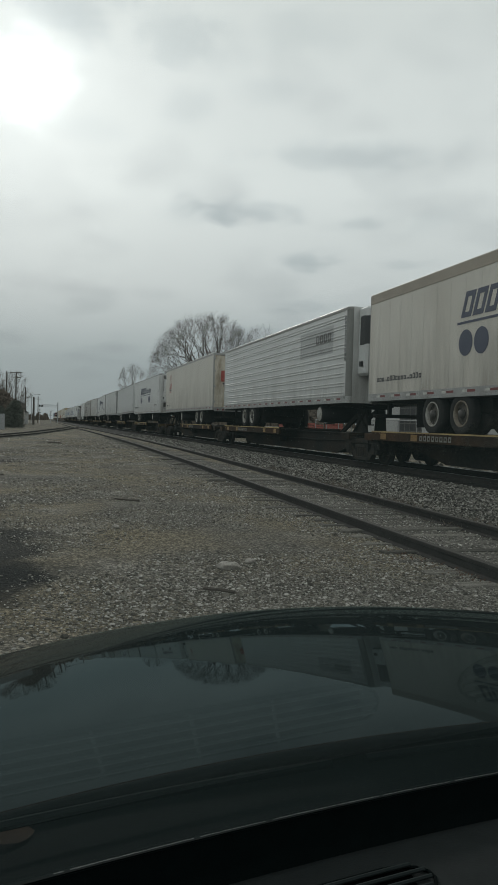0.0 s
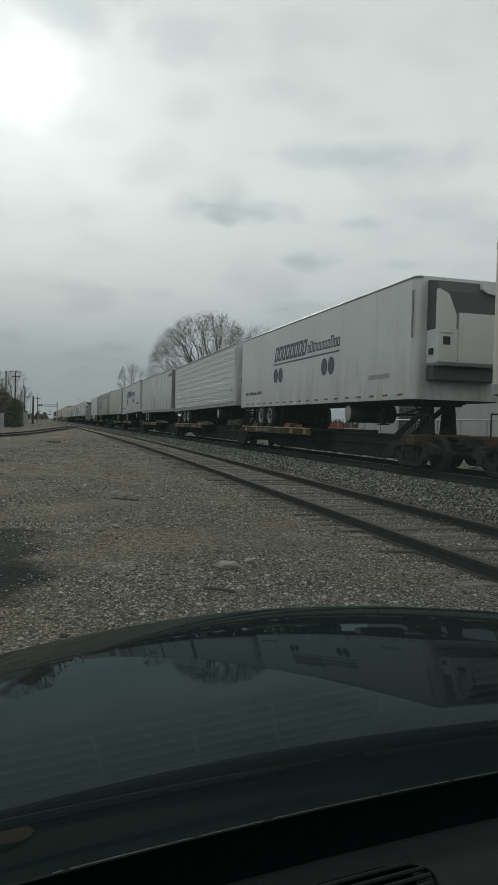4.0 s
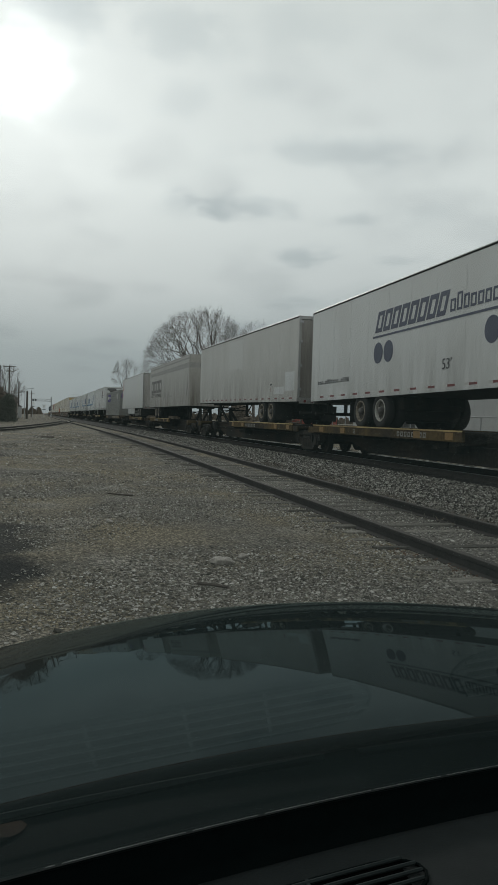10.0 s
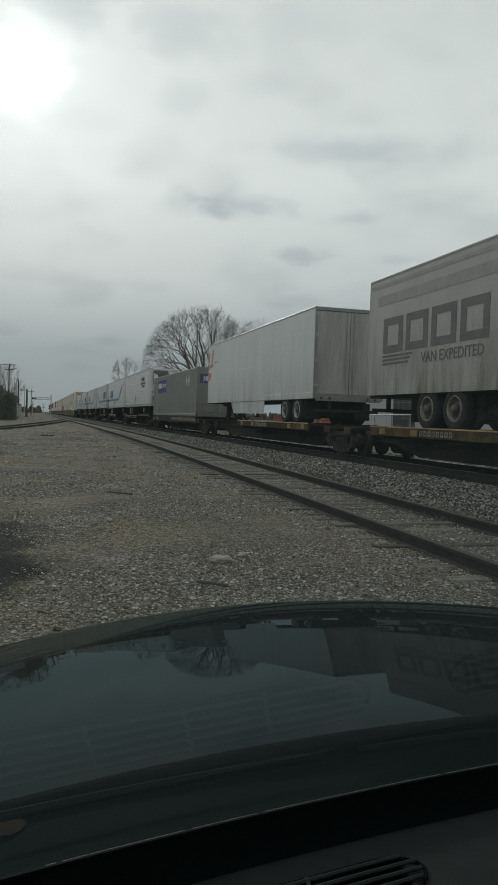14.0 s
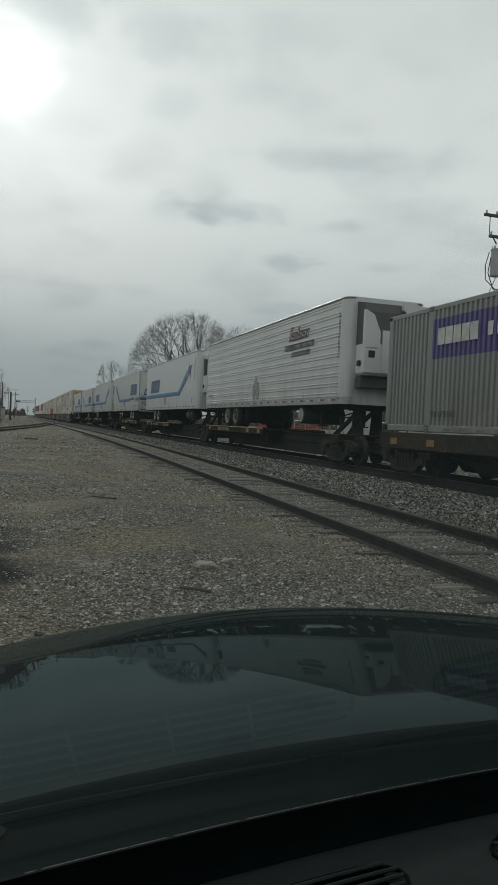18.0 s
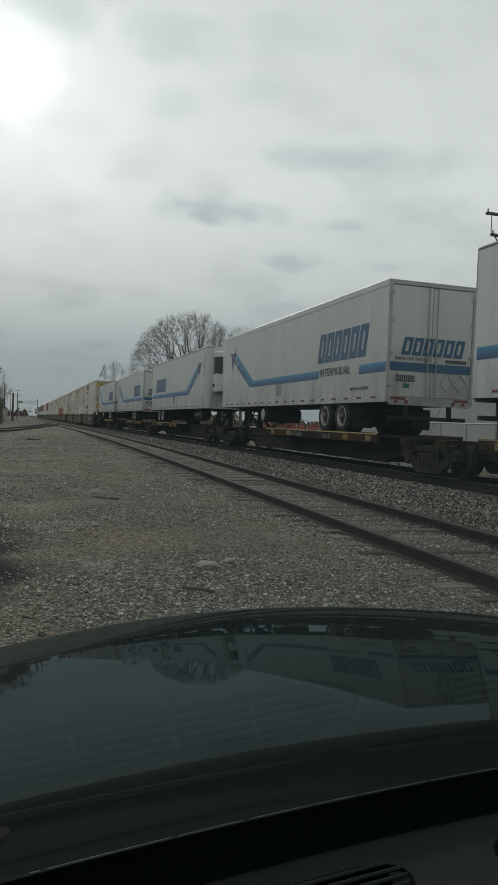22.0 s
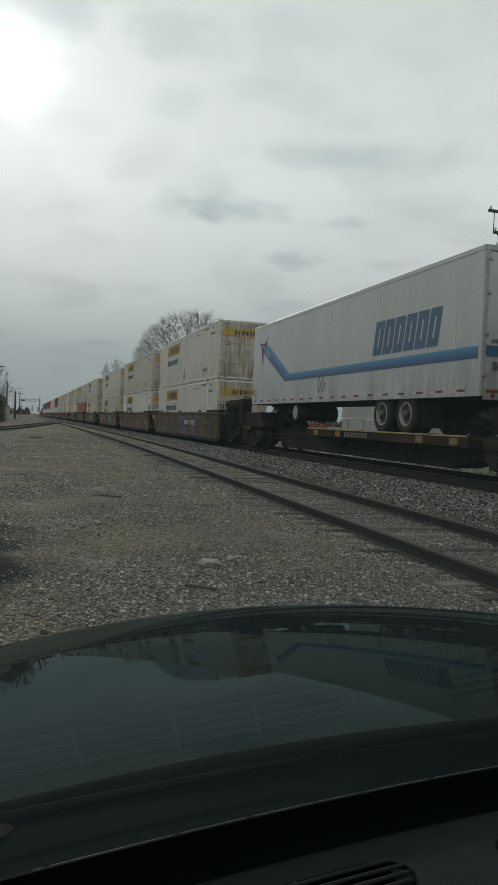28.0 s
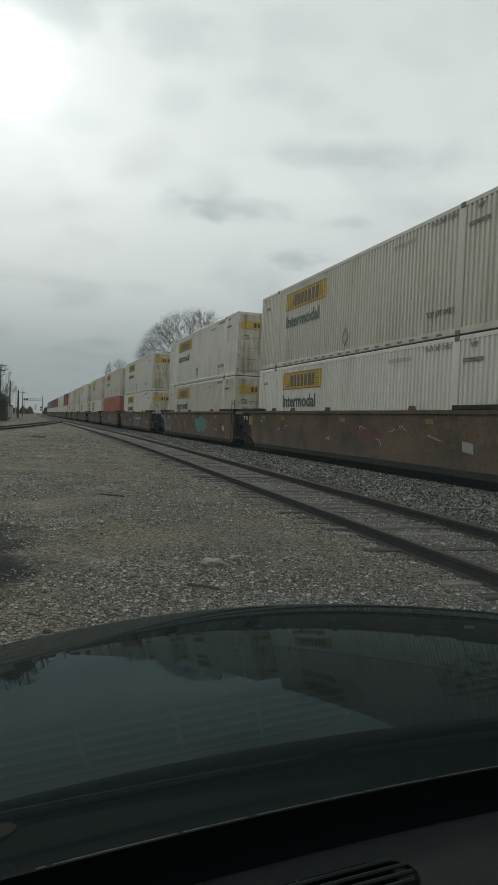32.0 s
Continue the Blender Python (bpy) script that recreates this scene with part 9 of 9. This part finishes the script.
# ------------------------------------------------------------------ small things on the ground
def rock(name, x, y, r, seed, label):
    rnd = random.Random(seed)
    bm = bmesh.new()
    bmesh.ops.create_icosphere(bm, subdivisions=3, radius=1)
    for v in bm.verts:
        f = 1 + 0.28 * noise.noise(v.co * 1.6 + Vector((seed, 0, 0))) + 0.08 * noise.noise(v.co * 5)
        v.co = Vector((v.co.x * r * 1.3 * f, v.co.y * r * 0.8 * f, v.co.z * r * 0.55 * f))
    me = bpy.data.meshes.new(name)
    bm.to_mesh(me)
    bm.free()
    me.materials.append(M["limestone"])
    ob = tagged(new(name, me), label, "rock")
    ob.location = (x, y, -0.115 + r * 0.12)
    ob.rotation_euler = (0, 0, rnd.uniform(0, 3))


M["limestone"] = mat("pale_limestone", (0.30, 0.28, 0.25), 0.95, col2=(0.20, 0.18, 0.155), scale=6, amount=0.7, fine=60, fine_amount=0.2, bump=0.01, bump_scale=30)
rock("rock", 1.68, 6.52, 0.085, 2, "pale limestone lump on the gravel")
rock("rock", 0.23, 5.14, 0.022, 3, "small white stone on the dark stain")
rock("rock", 1.95, 6.75, 0.05, 4, "small pale stone on the gravel")
rock("rock", 0.9, 9.2, 0.05, 5, "small pale stone on the gravel")


def stick(x, y, length, angle, label, r=0.012):
    rnd = random.Random(int(x * 100))
    mb = MB()
    p = Vector((-length / 2, 0, 0.012))
    for i in range(4):
        q = p + Vector((length / 4, rnd.uniform(-0.02, 0.02), rnd.uniform(-0.003, 0.006)))
        mb.cyl(p, q, r, 6)
        p = q
    ob = tagged(new("stick", mb.mesh("stick", M["wood"])), label, "stick")
    ob.location = (x, y, -0.115)
    ob.rotation_euler = (0, 0, radians(angle))


stick(1.365, 5.575, 0.28, -42, "dark broken stick on the gravel", 0.014)
stick(1.37, 12.25, 0.56, -51, "thin dry twig on the gravel", 0.014)
stick(-1.1, 17.8, 0.5, 15, "thin dry twig on the dirt", 0.014)
stick(0.6, 41.5, 0.7, -10, "dark scrap of wood on the dirt", 0.05)


def blades(name, label, category, spots, material, seed, leaf, flat=False):
    """Loose dry blades or leaves. spots: (x, y, radius x, radius y, count)."""
    rnd = random.Random(seed)
    mb = MB()
    for x, y, rx, ry, count in spots:
        for i in range(count):
            c = Vector((x + rnd.gauss(0, rx * 0.5), y + rnd.gauss(0, ry * 0.5), (-0.150 if x < 5 and x > 3.3 else -0.125) + rnd.uniform(0, 0.012)))
            c.z += max(0, c.x - 6.0) * 0.08
            up = Vector((rnd.uniform(-1, 1), rnd.uniform(-1, 1), rnd.uniform(0.0, 0.25) if flat else rnd.uniform(0.3, 1.4))).normalized() * leaf * rnd.uniform(0.5, 1.3)
            w = up.orthogonal().normalized() * leaf * (0.3 if flat else 0.06)
            mb.add([c - w, c + up * 0.5 + w * 0.4, c + up, c + w], [(0, 1, 2, 3)])
    return tagged(new(name, mb.mesh(name, material)), label, category, kind="stuff")


blades("dry_leaves", "reddish dry leaves and litter caught beside the siding rail", "dry leaves", [(4.02, 5.95, 0.26, 0.55, 190), (3.78, 6.9, 0.16, 0.6, 50)], M["drygrass"], 5, 0.042, True)
blades("dry_weeds", "dark brown dry weeds at the foot of the ballast", "weeds", [(5.85, 9.2, 0.3, 0.9, 420), (6.0, 11.6, 0.3, 0.9, 360), (5.75, 7.4, 0.25, 0.6, 240), (6.25, 15.0, 0.3, 1.6, 360), (6.5, 20.0, 0.3, 2.0, 300), (-1.5, 30.0, 2.0, 1.0, 120)], M["brush"], 6, 0.16)


def leaf_stand_in(x, y, z, size, turn, seed):
    """A curled leaf shape: a pointed oval blade, creased along its middle. It stands in for a brown reflection."""
    rnd = random.Random(seed)
    mb = MB()
    rim, mid = [], []
    for i in range(9):
        q = i / 8
        w = size * 0.34 * math.sin(math.pi * min(1, q * 1.02)) ** 0.8 * rnd.uniform(0.85, 1.1)
        mid.append((size * (q - 0.5), 0, 0.05 * size * math.sin(3.1 * q)))
        rim.append((size * (q - 0.5), w, 0.05 * size * math.sin(3.1 * q) + w * 0.12))
    vs = mid + rim + [(a, -b, c) for a, b, c in rim]
    mb.add(vs, [(i, i + 1, 10 + i, 9 + i) for i in range(8)] + [(i + 1, i, 18 + i, 19 + i) for i in range(8)], 0, True)
    ob = tagged(new("dry_leaf", mb.mesh("dry_leaf", M["leaf"])), "curled brown leaf shape added for a brown reflection at the windshield's foot", "leaf")
    ob.location, ob.rotation_euler = (x, y, z), (0.25, 0.1, radians(turn))


# added leaf shape; its brown stands for a dim reflection low in the glass
M["leaf"] = mat("reflection_brown", (0.028, 0.015, 0.007), 0.8, col2=(0.013, 0.008, 0.005), scale=20, amount=0.8, fine=120, fine_amount=0.2, spec=0.2)
leaf_stand_in(-0.026, 0.876, 0.734, 0.055, 20, 1)


# ------------------------------------------------------------------ movement
SPIN = 66


def motions():
    rows = ((0, 0.0), (1, 10.45), (2, 20.97), (3, 31.40), (5, 52.40), (6, 62.95), (7, 73.38), (8, 83.82), (9, 94.45), (10, 104.46), (11, 115.15), (12, 125.15), (13, 135.40), (14, 145.68), (16.5, 171.35),
            (17, 176.47), (18, 186.70), (19, 197.00), (20, 207.30), (21, 217.15), (22, 227.70), (23, 237.60), (24, 247.98), (25, 258.50), (28, 290.15), (29, 300.52), (30, 311.28), (31, 321.59), (32, 332.13))
    for ob, x, u, z, lean in TRAIN:
        walk(ob, [(t, pose(x, u - s, z) @ lean) for t, s in rows])
    # wheelsets roll with the train
    ts = [i / FPS for i in range(32 * FPS + 1)]
    dist = np.interp(ts, [t for t, s in rows], [s for t, s in rows])
    for w, k in WHEELS[:SPIN]:
        walk(w, [(t, pose(0, k, 0.415, math.degrees(s / 0.415))) for t, s in zip(ts, dist)])


motions()
